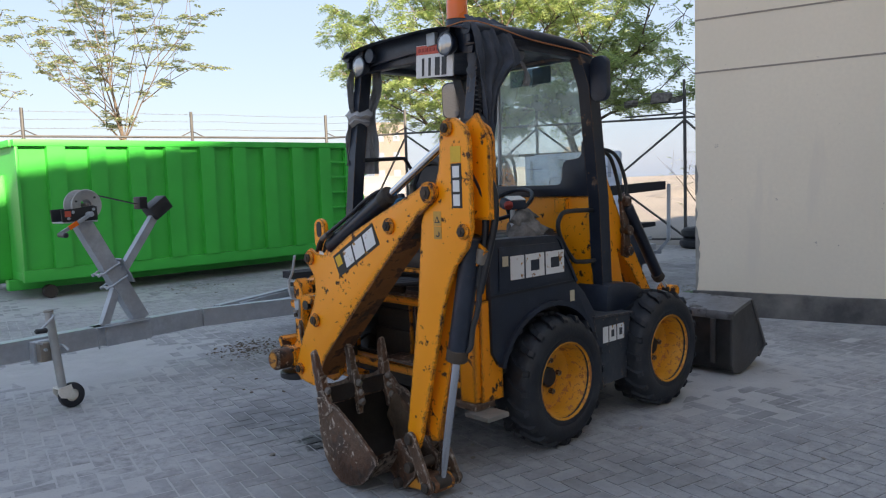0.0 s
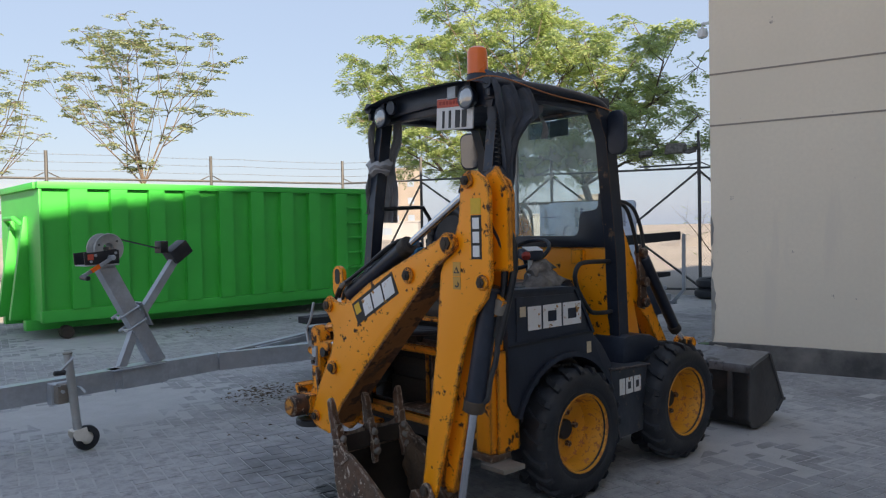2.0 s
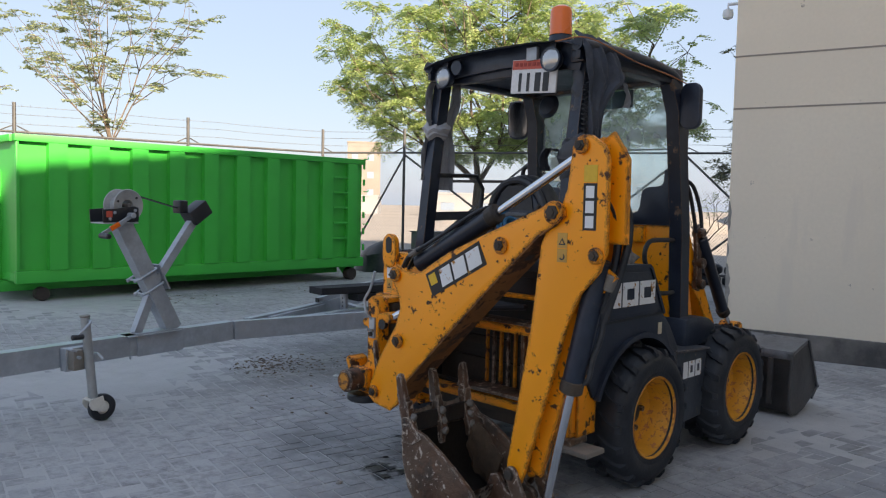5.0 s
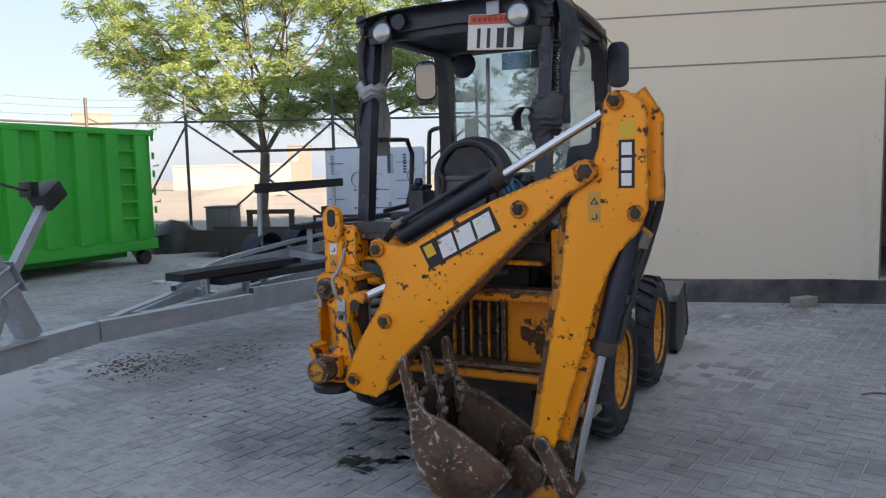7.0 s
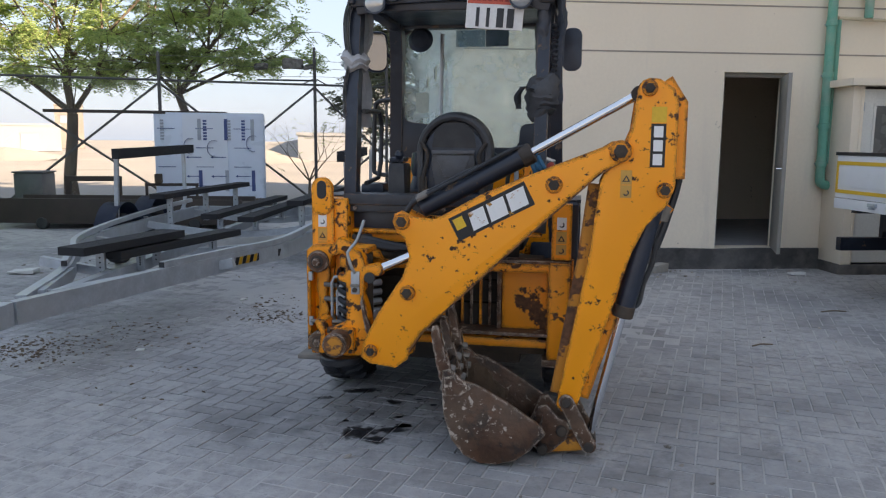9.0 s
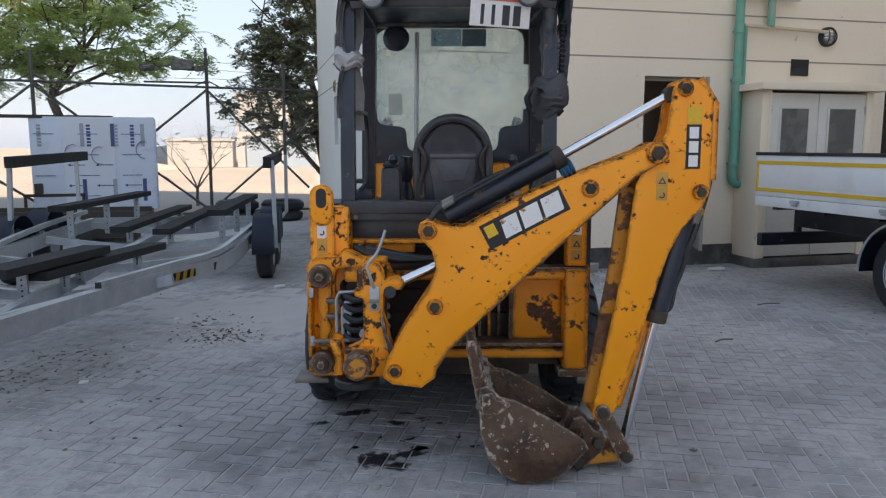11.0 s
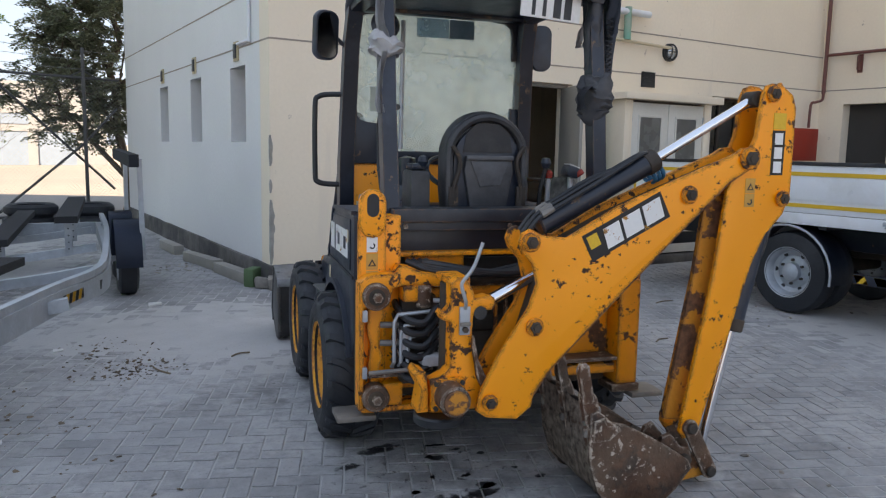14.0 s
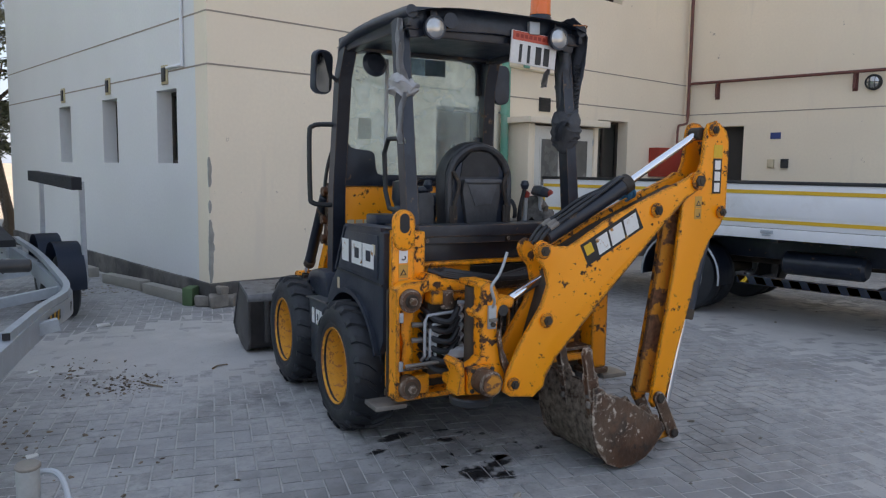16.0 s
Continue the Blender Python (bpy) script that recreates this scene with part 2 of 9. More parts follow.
def glass_material(name, tint=(0.85, 0.93, 0.9), rough=0.02, dirt=0.25):
    """Thin window glass: mostly clear, with gloss and a film of dust."""
    mt, nt, bs = nodes_of(name)
    tc = nt.nodes.new("ShaderNodeTexCoord").outputs["Object"]
    clear = nt.nodes.new("ShaderNodeBsdfTransparent")
    clear.inputs[0].default_value = (*tint, 1)
    gloss = nt.nodes.new("ShaderNodeBsdfGlossy")
    gloss.inputs["Roughness"].default_value = rough
    lw = nt.nodes.new("ShaderNodeLayerWeight")
    lw.inputs[0].default_value = 0.5
    pw = nt.nodes.new("ShaderNodeMath")
    pw.operation = "POWER"
    pw.inputs[1].default_value = 4.0
    nt.links.new(lw.outputs["Facing"], pw.inputs[0])
    fr = nt.nodes.new("ShaderNodeMapRange")
    fr.inputs[3].default_value, fr.inputs[4].default_value = 0.03, 0.6
    nt.links.new(pw.outputs[0], fr.inputs[0])
    m1 = nt.nodes.new("ShaderNodeMixShader")
    nt.links.new(fr.outputs[0], m1.inputs[0])
    nt.links.new(clear.outputs[0], m1.inputs[1])
    nt.links.new(gloss.outputs[0], m1.inputs[2])
    df = nt.nodes.new("ShaderNodeBsdfDiffuse")
    df.inputs[0].default_value = (0.60, 0.64, 0.64, 1)
    tl = nt.nodes.new("ShaderNodeBsdfTranslucent")
    tl.inputs[0].default_value = (0.80, 0.92, 0.92, 1)
    film = nt.nodes.new("ShaderNodeMixShader")
    film.inputs[0].default_value = 0.6
    nt.links.new(df.outputs[0], film.inputs[1])
    nt.links.new(tl.outputs[0], film.inputs[2])
    m2 = nt.nodes.new("ShaderNodeMixShader")
    f = noise_fac(nt, tc, 3.0, 0.2, 0.9, 6.0, 0.6)
    mm = nt.nodes.new("ShaderNodeMath")
    mm.operation = "MULTIPLY"
    mm.inputs[1].default_value = dirt
    nt.links.new(f, mm.inputs[0])
    nt.links.new(mm.outputs[0], m2.inputs[0])
    nt.links.new(m1.outputs[0], m2.inputs[1])
    nt.links.new(film.outputs[0], m2.inputs[2])
    nt.links.new(m2.outputs[0], nt.nodes["Material Output"].inputs[0])
    return mt


PAINT_LOSS = (0.040, 0.018, 0.009)
YELLOW = surface("yellow_paint", (0.98, 0.332, 0.004), 0.4, vary=0.06, chips=0.597, chip_scale=21.0, chip_col=PAINT_LOSS, dust=0.0, grain=0.02, bump=0.05, edge=0.028, patchy=0.30)
YELLOW_WORN = surface("worn_yellow_paint", (0.96, 0.315, 0.004), 0.5, vary=0.12, chips=0.558, chip_scale=18.0, chip_col=PAINT_LOSS, dust=0.0, grain=0.05, bump=0.12, edge=0.030, patchy=0.26)
YELLOW_CLEAN = surface("yellow_rim_paint", (0.80, 0.34, 0.018), 0.6, vary=0.25, chips=0.545, chip_scale=30.0, chip_col=(0.20, 0.075, 0.022), dust=0.4, dust_col=(0.58, 0.35, 0.14), bump=0.12, edge=0.008, patchy=0.22)
# cab paint, plastic and rubber: bluish base and dust colours carry sky sheen
BLACK_STEEL = surface("black_cab_paint", (0.012, 0.018, 0.032), 0.34, vary=0.45, dust=0.14, dust_col=(0.055, 0.07, 0.10), chips=0.635, chip_scale=8.0, chip_col=(0.075, 0.05, 0.035), bump=0.08, edge=0.012)
BLACK_PLASTIC = surface("black_plastic", (0.013, 0.021, 0.038), 0.36, vary=0.4, vscale=5, dust=0.28, dust_col=(0.07, 0.085, 0.115), bump=0.15, bscale=90)
SEAT_BLACK = surface("black_vinyl", (0.030, 0.033, 0.039), 0.5, vary=0.5, vscale=8, dust=0.45, dust_col=(0.13, 0.13, 0.135), bump=0.3, bscale=35)
RUBBER = surface("tyre_rubber", (0.014, 0.017, 0.023), 0.58, vary=0.3, dust=0.2, dust_col=(0.06, 0.064, 0.072), bump=0.25, bscale=50)
HOSE = surface("hydraulic_hose", (0.014, 0.016, 0.020), 0.46, vary=0.3, dust=0.16, dust_col=(0.09, 0.088, 0.085), bump=0.1, bscale=120)
DARK_IRON = surface("dirty_iron", (0.05, 0.04, 0.033), 0.7, metal=0.2, vary=0.5, dust=0.3, dust_col=(0.16, 0.11, 0.07), bump=0.3, bscale=50)
RUST = surface("rusty_bucket_steel", (0.105, 0.046, 0.023), 0.6, metal=0.15, vary=0.6, vscale=9.0, dust=0.36, dust_col=(0.20, 0.135, 0.09), stain=0.50, stain_col=(0.030, 0.018, 0.013), stain_scale=8.0, bump=0.9, bscale=34, chips=0.60, chip_col=(0.20, 0.165, 0.135), chip_scale=30.0, edge=0.020, grain=0.25, patchy=0.40)
YELLOW_RUSTY = surface("rust_patched_yellow_paint", (0.94, 0.318, 0.005), 0.5, vary=0.15, edge=0.03, chips=0.56, chip_scale=7.0, chip_col=(0.060, 0.027, 0.013), dust=0.04, dust_col=(0.36, 0.20, 0.08), grain=0.06, bump=0.12, patchy=0.15)
RUST_PAINT = surface("rusted_through_paint", (0.62, 0.24, 0.02), 0.6, vary=0.25, chips=0.47, chip_scale=7.0, chip_col=(0.085, 0.038, 0.018), grain=0.1, bump=0.25, edge=0.02)
CHROME = surface("chromed_rod", (0.72, 0.74, 0.77), 0.16, metal=1.0, vary=0.06, grain=0.0, bump=0.02)
GALV = surface("galvanised_steel", (0.42, 0.46, 0.50), 0.42, metal=0.40, vary=0.22, vscale=9.0, grain=0.12, gscale=45, bump=0.05, dust=0.2, dust_col=(0.40, 0.40, 0.40))
WALL_WARM = surface("beige_render", (0.87, 0.755, 0.60), 0.88, vary=0.07, vscale=0.5, grain=0.05, gscale=25, bump=0.1, bscale=60, stain=0.60, stain_col=(0.80, 0.695, 0.56), stain_scale=1.1, coord="Object", stretch=(2.5, 2.5, 0.35), chips=0.665, chip_col=(0.30, 0.25, 0.20), chip_scale=7.0, patchy=0.25)
WALL_PALE = surface("pale_grey_render", (0.74, 0.735, 0.72), 0.88, vary=0.07, vscale=0.5, grain=0.05, gscale=25, bump=0.1, bscale=60, stain=0.70, stain_col=(0.42, 0.40, 0.37), stain_scale=1.3)
PLINTH = surface("bitumen_plinth", (0.085, 0.082, 0.08), 0.9, vary=0.4, vscale=2.5, dust=0.5, dust_col=(0.27, 0.245, 0.22), stain=0.60, stain_col=(0.035, 0.034, 0.034), stain_scale=3.0, bump=0.5, bscale=18)
GROOVE_SHADE = surface("groove_shade_strip", (0.36, 0.30, 0.25), 0.95, vary=0.2)
# near-black that paints shade into the wing doorway and the radiator opening
SHADE_DARK = surface("painted_shade_dark", (0.05, 0.047, 0.044), 0.9, vary=0.2)
SAND = surface("desert_sand", (0.31, 0.28, 0.245), 0.95, vary=0.25, vscale=0.06, grain=0.1, gscale=3, bump=0.5, bscale=1.5, stain=0.6, stain_col=(0.22, 0.20, 0.175), stain_scale=0.09, coord="Object")


SPILLS = ((-2.89, 4.185, 0.070, 0.035), (-2.66, 4.31, 0.135, 0.055), (-2.67, 3.63, 0.115, 0.10), (-2.50, 3.65, 0.10, 0.045), (-2.58, 3.53, 0.07, 0.06), (-2.47, 4.08, 0.05, 0.03), (-2.43, 3.73, 0.04, 0.02), (-2.15, 3.67, 0.03, 0.02))


def spill_mask(nt, pos):
    """Spilt oil: ragged blots, drips scattered round them and a damp halo."""
    def math_node(op, a, b):
        n = nt.nodes.new("ShaderNodeMath")
        n.operation = op
        for sock, v in zip(n.inputs, (a, b)):
            if isinstance(v, (int, float)):
                sock.default_value = v
            else:
                nt.links.new(v, sock)
        return n.outputs[0]

    def blot(x, y, rx, ry):
        sub = nt.nodes.new("ShaderNodeVectorMath")
        sub.operation = "SUBTRACT"
        sub.inputs[1].default_value = (x, y, 0)
        nt.links.new(pos, sub.inputs[0])
        mul = nt.nodes.new("ShaderNodeVectorMath")
        mul.operation = "MULTIPLY"
        mul.inputs[1].default_value = (1 / rx, 1 / ry, 0)
        nt.links.new(sub.outputs[0], mul.inputs[0])
        ln = nt.nodes.new("ShaderNodeVectorMath")
        ln.operation = "LENGTH"
        nt.links.new(mul.outputs[0], ln.inputs[0])
        return ln.outputs["Value"]

    rag = noise_fac(nt, pos, 16.0, 0.25, 0.75, 5.0, 0.6)
    out = None
    for q in SPILLS:
        mr = nt.nodes.new("ShaderNodeMapRange")
        mr.inputs[1].default_value, mr.inputs[2].default_value = 1.45, 1.15
        nt.links.new(math_node("ADD", blot(*q), rag), mr.inputs[0])
        out = mr.outputs[0] if out is None else math_node("MAXIMUM", out, mr.outputs[0])
    for x, y, r, lo in ((-2.55, 3.95, 0.75, 0.60), (-2.87, 5.45, 0.55, 0.66), (-3.1, 3.75, 0.6, 0.66)):
        fall = nt.nodes.new("ShaderNodeMapRange")
        fall.inputs[1].default_value, fall.inputs[2].default_value = 1.0, 0.3
        nt.links.new(blot(x, y, r, r * 0.8), fall.inputs[0])
        drip = math_node("MULTIPLY", fall.outputs[0], noise_fac(nt, pos, 19.0, lo, lo + 0.05, 3.0, 0.6))
        damp = math_node("MULTIPLY", math_node("MULTIPLY", fall.outputs[0], noise_fac(nt, pos, 5.0, 0.42, 0.60, 4.0)), 0.42)
        out = math_node("MAXIMUM", out, math_node("MAXIMUM", math_node("MULTIPLY", drip, 0.85), damp))
    return out


def paving_material(name, base, spread, single=False):
    """Concrete blocks or their sandy joints, under wind-blown dust that lies in patches over both."""
    mt, nt, bs = nodes_of(name)
    tc = nt.nodes.new("ShaderNodeNewGeometry").outputs["Position"]
    col = mixed(nt, noise_fac(nt, tc, 4.0, 0.3, 0.7, 5.0), tuple(c * 0.82 for c in base), tuple(c * 1.15 for c in base))
    if spread:
        if single:
            rnd = nt.nodes.new("ShaderNodeObjectInfo").outputs["Random"]
        else:
            rnd = nt.nodes.new("ShaderNodeNewGeometry").outputs["Random Per Island"]
        mr = nt.nodes.new("ShaderNodeMapRange")
        mr.inputs[3].default_value, mr.inputs[4].default_value = 1 - spread, 1 + spread
        nt.links.new(rnd, mr.inputs[0])
        hv = nt.nodes.new("ShaderNodeHueSaturation")
        nt.links.new(mr.outputs[0], hv.inputs["Value"])
        nt.links.new(col, hv.inputs["Color"])
        col = hv.outputs[0]
        col = mixed(nt, noise_fac(nt, tc, 1.2, 0.53, 0.63, 6.0, 0.65), col, (0.118, 0.117, 0.117))
    patch = noise_fac(nt, tc, 0.55, 0.37, 0.54, 7.0, 0.62)
    fleck = noise_fac(nt, tc, 11.0, 0.30, 0.58, 7.0, 0.72)
    mm = nt.nodes.new("ShaderNodeMath")
    mm.operation = "MULTIPLY"
    nt.links.new(patch, mm.inputs[0])
    nt.links.new(fleck, mm.inputs[1])
    sc = nt.nodes.new("ShaderNodeMath")
    sc.operation = "MULTIPLY_ADD"
    sc.inputs[1].default_value, sc.inputs[2].default_value = 0.74, 0.20
    nt.links.new(mm.outputs[0], sc.inputs[0])
    col = mixed(nt, sc.outputs[0], col, (0.41, 0.405, 0.40))
    speck = noise_fac(nt, tc, 55.0, 0.60, 0.72, 3.0)
    s2 = nt.nodes.new("ShaderNodeMath")
    s2.operation = "MULTIPLY"
    s2.inputs[1].default_value = 0.35
    nt.links.new(speck, s2.inputs[0])
    col = mixed(nt, s2.outputs[0], col, (0.12, 0.12, 0.12))
    if spread:
        oil = spill_mask(nt, tc)
        col = mixed(nt, oil, col, (0.022, 0.022, 0.024))
        rr = nt.nodes.new("ShaderNodeMapRange")
        rr.inputs[3].default_value, rr.inputs[4].default_value = 0.9, 0.42
        nt.links.new(oil, rr.inputs[0])
        nt.links.new(rr.outputs[0], bs.inputs["Roughness"])
    else:
        bs.inputs["Roughness"].default_value = 0.9
    nt.links.new(col, bs.inputs["Base Color"])
    bs.inputs["Specular IOR Level"].default_value = 0.3
    nz = nt.nodes.new("ShaderNodeTexNoise")
    nz.inputs["Scale"].default_value, nz.inputs["Detail"].default_value = 90.0, 5.0
    nt.links.new(tc, nz.inputs[0])
    bp = nt.nodes.new("ShaderNodeBump")
    bp.inputs["Strength"].default_value, bp.inputs["Distance"].default_value = 0.35, 0.008
    nt.links.new(nz.outputs[0], bp.inputs["Height"])
    nt.links.new(bp.outputs[0], bs.inputs["Normal"])
    return mt


PAVER = paving_material("concrete_paver", (0.206, 0.209, 0.215), 0.26)
NEAR_PAVER = paving_material("concrete_paver_single", (0.206, 0.209, 0.215), 0.26, True)
GROUT = paving_material("sandy_joint", (0.42, 0.412, 0.40), 0)
GREEN = surface("green_container_paint", (0.024, 0.45, 0.055), 0.46, vary=0.14, vscale=1.2, grain=0.04, bump=0.05, chips=0.76, chip_col=(0.03, 0.08, 0.03))
WHITE = surface("white_paint", (0.72, 0.74, 0.77), 0.35, vary=0.06, grain=0.02, bump=0.02, dust=0.12, dust_col=(0.5, 0.49, 0.47))
PUREWHITE = surface("white_decal", (0.75, 0.75, 0.74), 0.5, vary=0.08, grain=0.05, chips=0.60, chip_col=(0.22, 0.10, 0.02), chip_scale=18, bump=0.0)
BLACK_DECAL = surface("black_decal", (0.012, 0.012, 0.013), 0.5, vary=0.2, chips=0.66, chip_col=(0.25, 0.12, 0.02), chip_scale=14, bump=0.0)
AMBER_DECAL = surface("faded_amber_sticker", (0.62, 0.33, 0.07), 0.6, vary=0.2, bump=0.0)
PALE_DECAL = surface("pale_green_sticker", (0.46, 0.52, 0.46), 0.6, vary=0.12, bump=0.0)
PLATE_WHITE = surface("plate_white", (0.74, 0.74, 0.73), 0.45, vary=0.06, bump=0.0)
CREAM_DECAL = surface("cream_decal", (0.62, 0.52, 0.36), 0.6, vary=0.12, bump=0.0)
RED = surface("red_paint", (0.36, 0.035, 0.02), 0.5, vary=0.15)
CREAM_PAINT = surface("cream_white_paint", (0.72, 0.70, 0.64), 0.5, vary=0.08, bump=0.03)
WINDOW_GREY = surface("dusty_grey_pane", (0.13, 0.13, 0.125), 0.25, vary=0.3, dust=0.3, dust_col=(0.28, 0.27, 0.25), bump=0.02)
ORANGE_LENS = surface("orange_beacon_lens", (0.85, 0.16, 0.02), 0.25, vary=0.1, grain=0.0, bump=0.0, coat=0.4)
PLATE_RED = surface("plate_red_band", (0.60, 0.10, 0.06), 0.5, vary=0.05, bump=0.0)
YELLOW_STRIPE = surface("yellow_stripe", (0.75, 0.45, 0.03), 0.5, vary=0.1, bump=0.0)
GREEN_PIPE = surface("green_drain_pipe", (0.12, 0.38, 0.28), 0.5, vary=0.15, dust=0.2)
RED_PIPE = surface("dark_red_pipe", (0.16, 0.055, 0.045), 0.55, vary=0.2)
DOOR_WOOD = surface("grey_steel_door", (0.30, 0.28, 0.25), 0.6, vary=0.12)
FABRIC = surface("dusty_dark_cloth", (0.045, 0.05, 0.06), 0.9, vary=0.4, dust=0.3, dust_col=(0.14, 0.14, 0.14), bump=0.4, bscale=30)
RAG = surface("grey_white_rag", (0.45, 0.45, 0.46), 0.95, vary=0.3, vscale=8, bump=0.4, bscale=40)
RAG_DARK = surface("patterned_dark_rag", (0.20, 0.185, 0.17), 0.95, vary=0.7, vscale=14, grain=0.3, gscale=50, bump=0.5, bscale=40)
BARK = surface("tree_bark", (0.13, 0.10, 0.075), 0.9, vary=0.4, vscale=6, bump=0.7, bscale=25)
LEAF_LIGHT = leaf_material("light_feathery_leaf", (0.30, 0.42, 0.18), (0.54, 0.61, 0.27), 0.64)
LEAF_PALE = leaf_material("pale_yellow_leaf", (0.24, 0.31, 0.17), (0.44, 0.48, 0.27), 0.5)
LEAF_DARK = leaf_material("dark_olive_leaf", (0.115, 0.135, 0.085), (0.27, 0.29, 0.18), 0.4)
GLASS = glass_material("cab_glass", (0.90, 0.97, 0.96), 0.02, 0.62)
WINDOW_GLASS = glass_material("window_glass", (0.45, 0.48, 0.48), 0.03, 0.15)
MIRROR = surface("mirror_face", (0.22, 0.235, 0.26), 0.05, metal=1.0, vary=0.05, grain=0.0, bump=0.0)
LAMP_GLASS = surface("lamp_lens", (0.50, 0.51, 0.51), 0.15, metal=0.7, vary=0.15, grain=0.1, bump=0.15, bscale=80)

# ---- ground ----
def ground_sheet():
    bm = B()
    n, far = 48, 1500.0
    rim = [0, 8, 16, 30, 60, 120, 300, 700, far]
    c = Vector((-2, 6, 0))
    rings = []
    for k, r in enumerate(rim):
        if r == 0:
            rings.append([bm.verts.new(c + Vector((0, 0, -0.06)))])
            continue
        rings.append([bm.verts.new(c + Vector((r * math.cos(TAU * j / n), r * math.sin(TAU * j / n), -0.06 + (0.12 * noise.noise((r * math.cos(TAU * j / n) * 0.05, r * math.sin(TAU * j / n) * 0.05, 0)) if 30 < r < 200 else 0)))) for j in range(n)])
    for a, b in zip(rings, rings[1:]):
        for j in range(n):
            if len(a) == 1:
                bm.faces.new((a[0], b[j], b[(j + 1) % n]))
            else:
                bm.faces.new((a[j], a[(j + 1) % n], b[(j + 1) % n], b[j]))
    return tagged(part("ground", bm, SAND), "flat tan desert sand stretching away to the horizon", "ground", kind="structure")


ground_sheet()
# the paved yard: sandy bedding with block paving on it
YX0, YX1, YY0, YY1 = -14.0, 8.0, -4.0, 16.8
bm = box(B(), YX0, YY0, -0.055, YX1, YY1, -0.002)
yard = tagged(part("pavement", bm, GROUT), "grey block-paved yard with sandy joints and oil stains", "pavement", kind="structure")

# ---- building ----
WY, WX, WX2, WH = 8.72, -1.70, 7.86, 7.6     # front wall, side wall, inner wall, height
T = 0.3
# wing's unseen upper part and far end are added to shade the yard
WING_SHADE_H = 12.5


def wall_with_holes(name, length, holes, m, label, thick=T, height=WH, mat=None):
    """A wall along x from 0 to length, its face at y = 0 and its back at y = thick, with rectangular openings right through."""
    xs = sorted({0.0, length, *[v for h in holes for v in (h[0], h[1])]})
    zs = sorted({0.0, height, *[v for h in holes for v in (h[2], h[3])]})
    bm = B()
    for x0, x1 in zip(xs, xs[1:]):
        for z0, z1 in zip(zs, zs[1:]):
            if any(h[0] <= (x0 + x1) / 2 <= h[1] and h[2] <= (z0 + z1) / 2 <= h[3] for h in holes):
                continue
            box(bm, x0, 0, z0, x1, thick, z1)
    bmesh.ops.remove_doubles(bm, verts=bm.verts, dist=1e-4)
    inner = [f for f in bm.faces if any(g is not f and (g.calc_center_median() - f.calc_center_median()).length < 1e-4 for e in f.edges for g in e.link_faces)]
    bmesh.ops.delete(bm, geom=list(set(inner)), context="FACES_ONLY")
    ob = part(name, bm, mat or WALL_WARM, smooth=0)
    ob.matrix_basis = m
    return tagged(ob, label, "wall", kind="structure")


FRONT = pose(WX, WY, 0)
SIDE = pose(WX, 17.2, 0, 0, 0, -90)           # local x runs towards the corner, face to -x
INNER = pose(WX2, WY, 0, 0, 0, -90)           # face to -x, local x runs to -y
DOOR = (3.24, 4.08, 0.25, 2.38)
WIN_R = (6.84, 7.70, 1.05, 2.38)
UP_WIN = (6.3, 7.4, 4.32, 5.6)
wall_with_holes("wall_north", WX2 - WX, [DOOR, WIN_R, UP_WIN], FRONT, "beige rendered wall with horizontal grooves")
SLITS = [(17.2 - y - 0.58, 17.2 - y) for y in (9.52, 11.44, 13.45)]
wall_with_holes("wall_west", 17.2 - WY - T, [(a, b, 1.55, 2.40) for a, b in SLITS], SIDE, "pale grey rendered side wall with slit windows", mat=WALL_PALE)
bpy.data.objects["wall_west"].matrix_basis = pose(WX, 17.2, 0, 0, 0, -90)
wall_with_holes("wall_east", 20.0, [(0.42, 1.18, 0.25, 2.37)], INNER, "beige rendered wing wall with a doorway", height=WING_SHADE_H)
# roofs, back walls and inner floor close the building
bm = box(B(), WX - 0.12, WY - 0.12, WH, WX2 - 0.11, 17.4, WH + 0.35)
tagged(part("roof", bm, WALL_WARM, smooth=0), "flat rendered roof parapet", "roof", kind="structure")
bm = box(B(), WX2 - 0.1, WY - 20.1, WING_SHADE_H, WX2 + 6, WY + 0.3, WING_SHADE_H + 0.35)
tagged(part("roof", bm, WALL_WARM, smooth=0), "unseen roof parapet of the wing, raised to shade the yard", "roof", kind="structure")
bm = B()
box(bm, WX + T, 17.0, 0, WX2 + 6, 17.2, WH)
box(bm, WX2 + 5.8, -11.1, 0, WX2 + 6, 17.0, WING_SHADE_H)
box(bm, WX2 + T, -11.28, 0, WX2 + 5.8, -11.1, WING_SHADE_H)
box(bm, WX2, WY + 0.001, WH, WX2 + 5.8, WY + 0.3, WING_SHADE_H)
tagged(part("wall_back", bm, WALL_WARM, smooth=0), "plain rendered back walls", "wall", kind="structure")
bm = box(B(), WX + T, WY + T, 0.0, WX2 + 5.8, 17.0, 0.245)
box(bm, WX2 + T, -5.1, 0.0, WX2 + 5.8, WY + T, 0.245)
tagged(part("floor", bm, GROUT, smooth=0), "dim concrete floor inside the building", "floor", kind="structure")
bm = box(B(), WX + T, WY + 3.6, 0.25, WX2 + 5.7, WY + 3.75, WH - 0.1)
box(bm, WX2 + 3.2, -5.0, 0.25, WX2 + 3.35, WY + 3.5, WH - 0.1)
tagged(part("wall_inner", bm, WALL_WARM, smooth=0), "plain inner partition wall", "wall", kind="structure")
bm = box(B(), WX + T, WY + T, 3.3, WX2 + 5.7, WY + 3.59, 3.5)
tagged(part("ceiling", bm, WALL_WARM, smooth=0), "plain white ceiling slab", "ceiling", kind="structure")

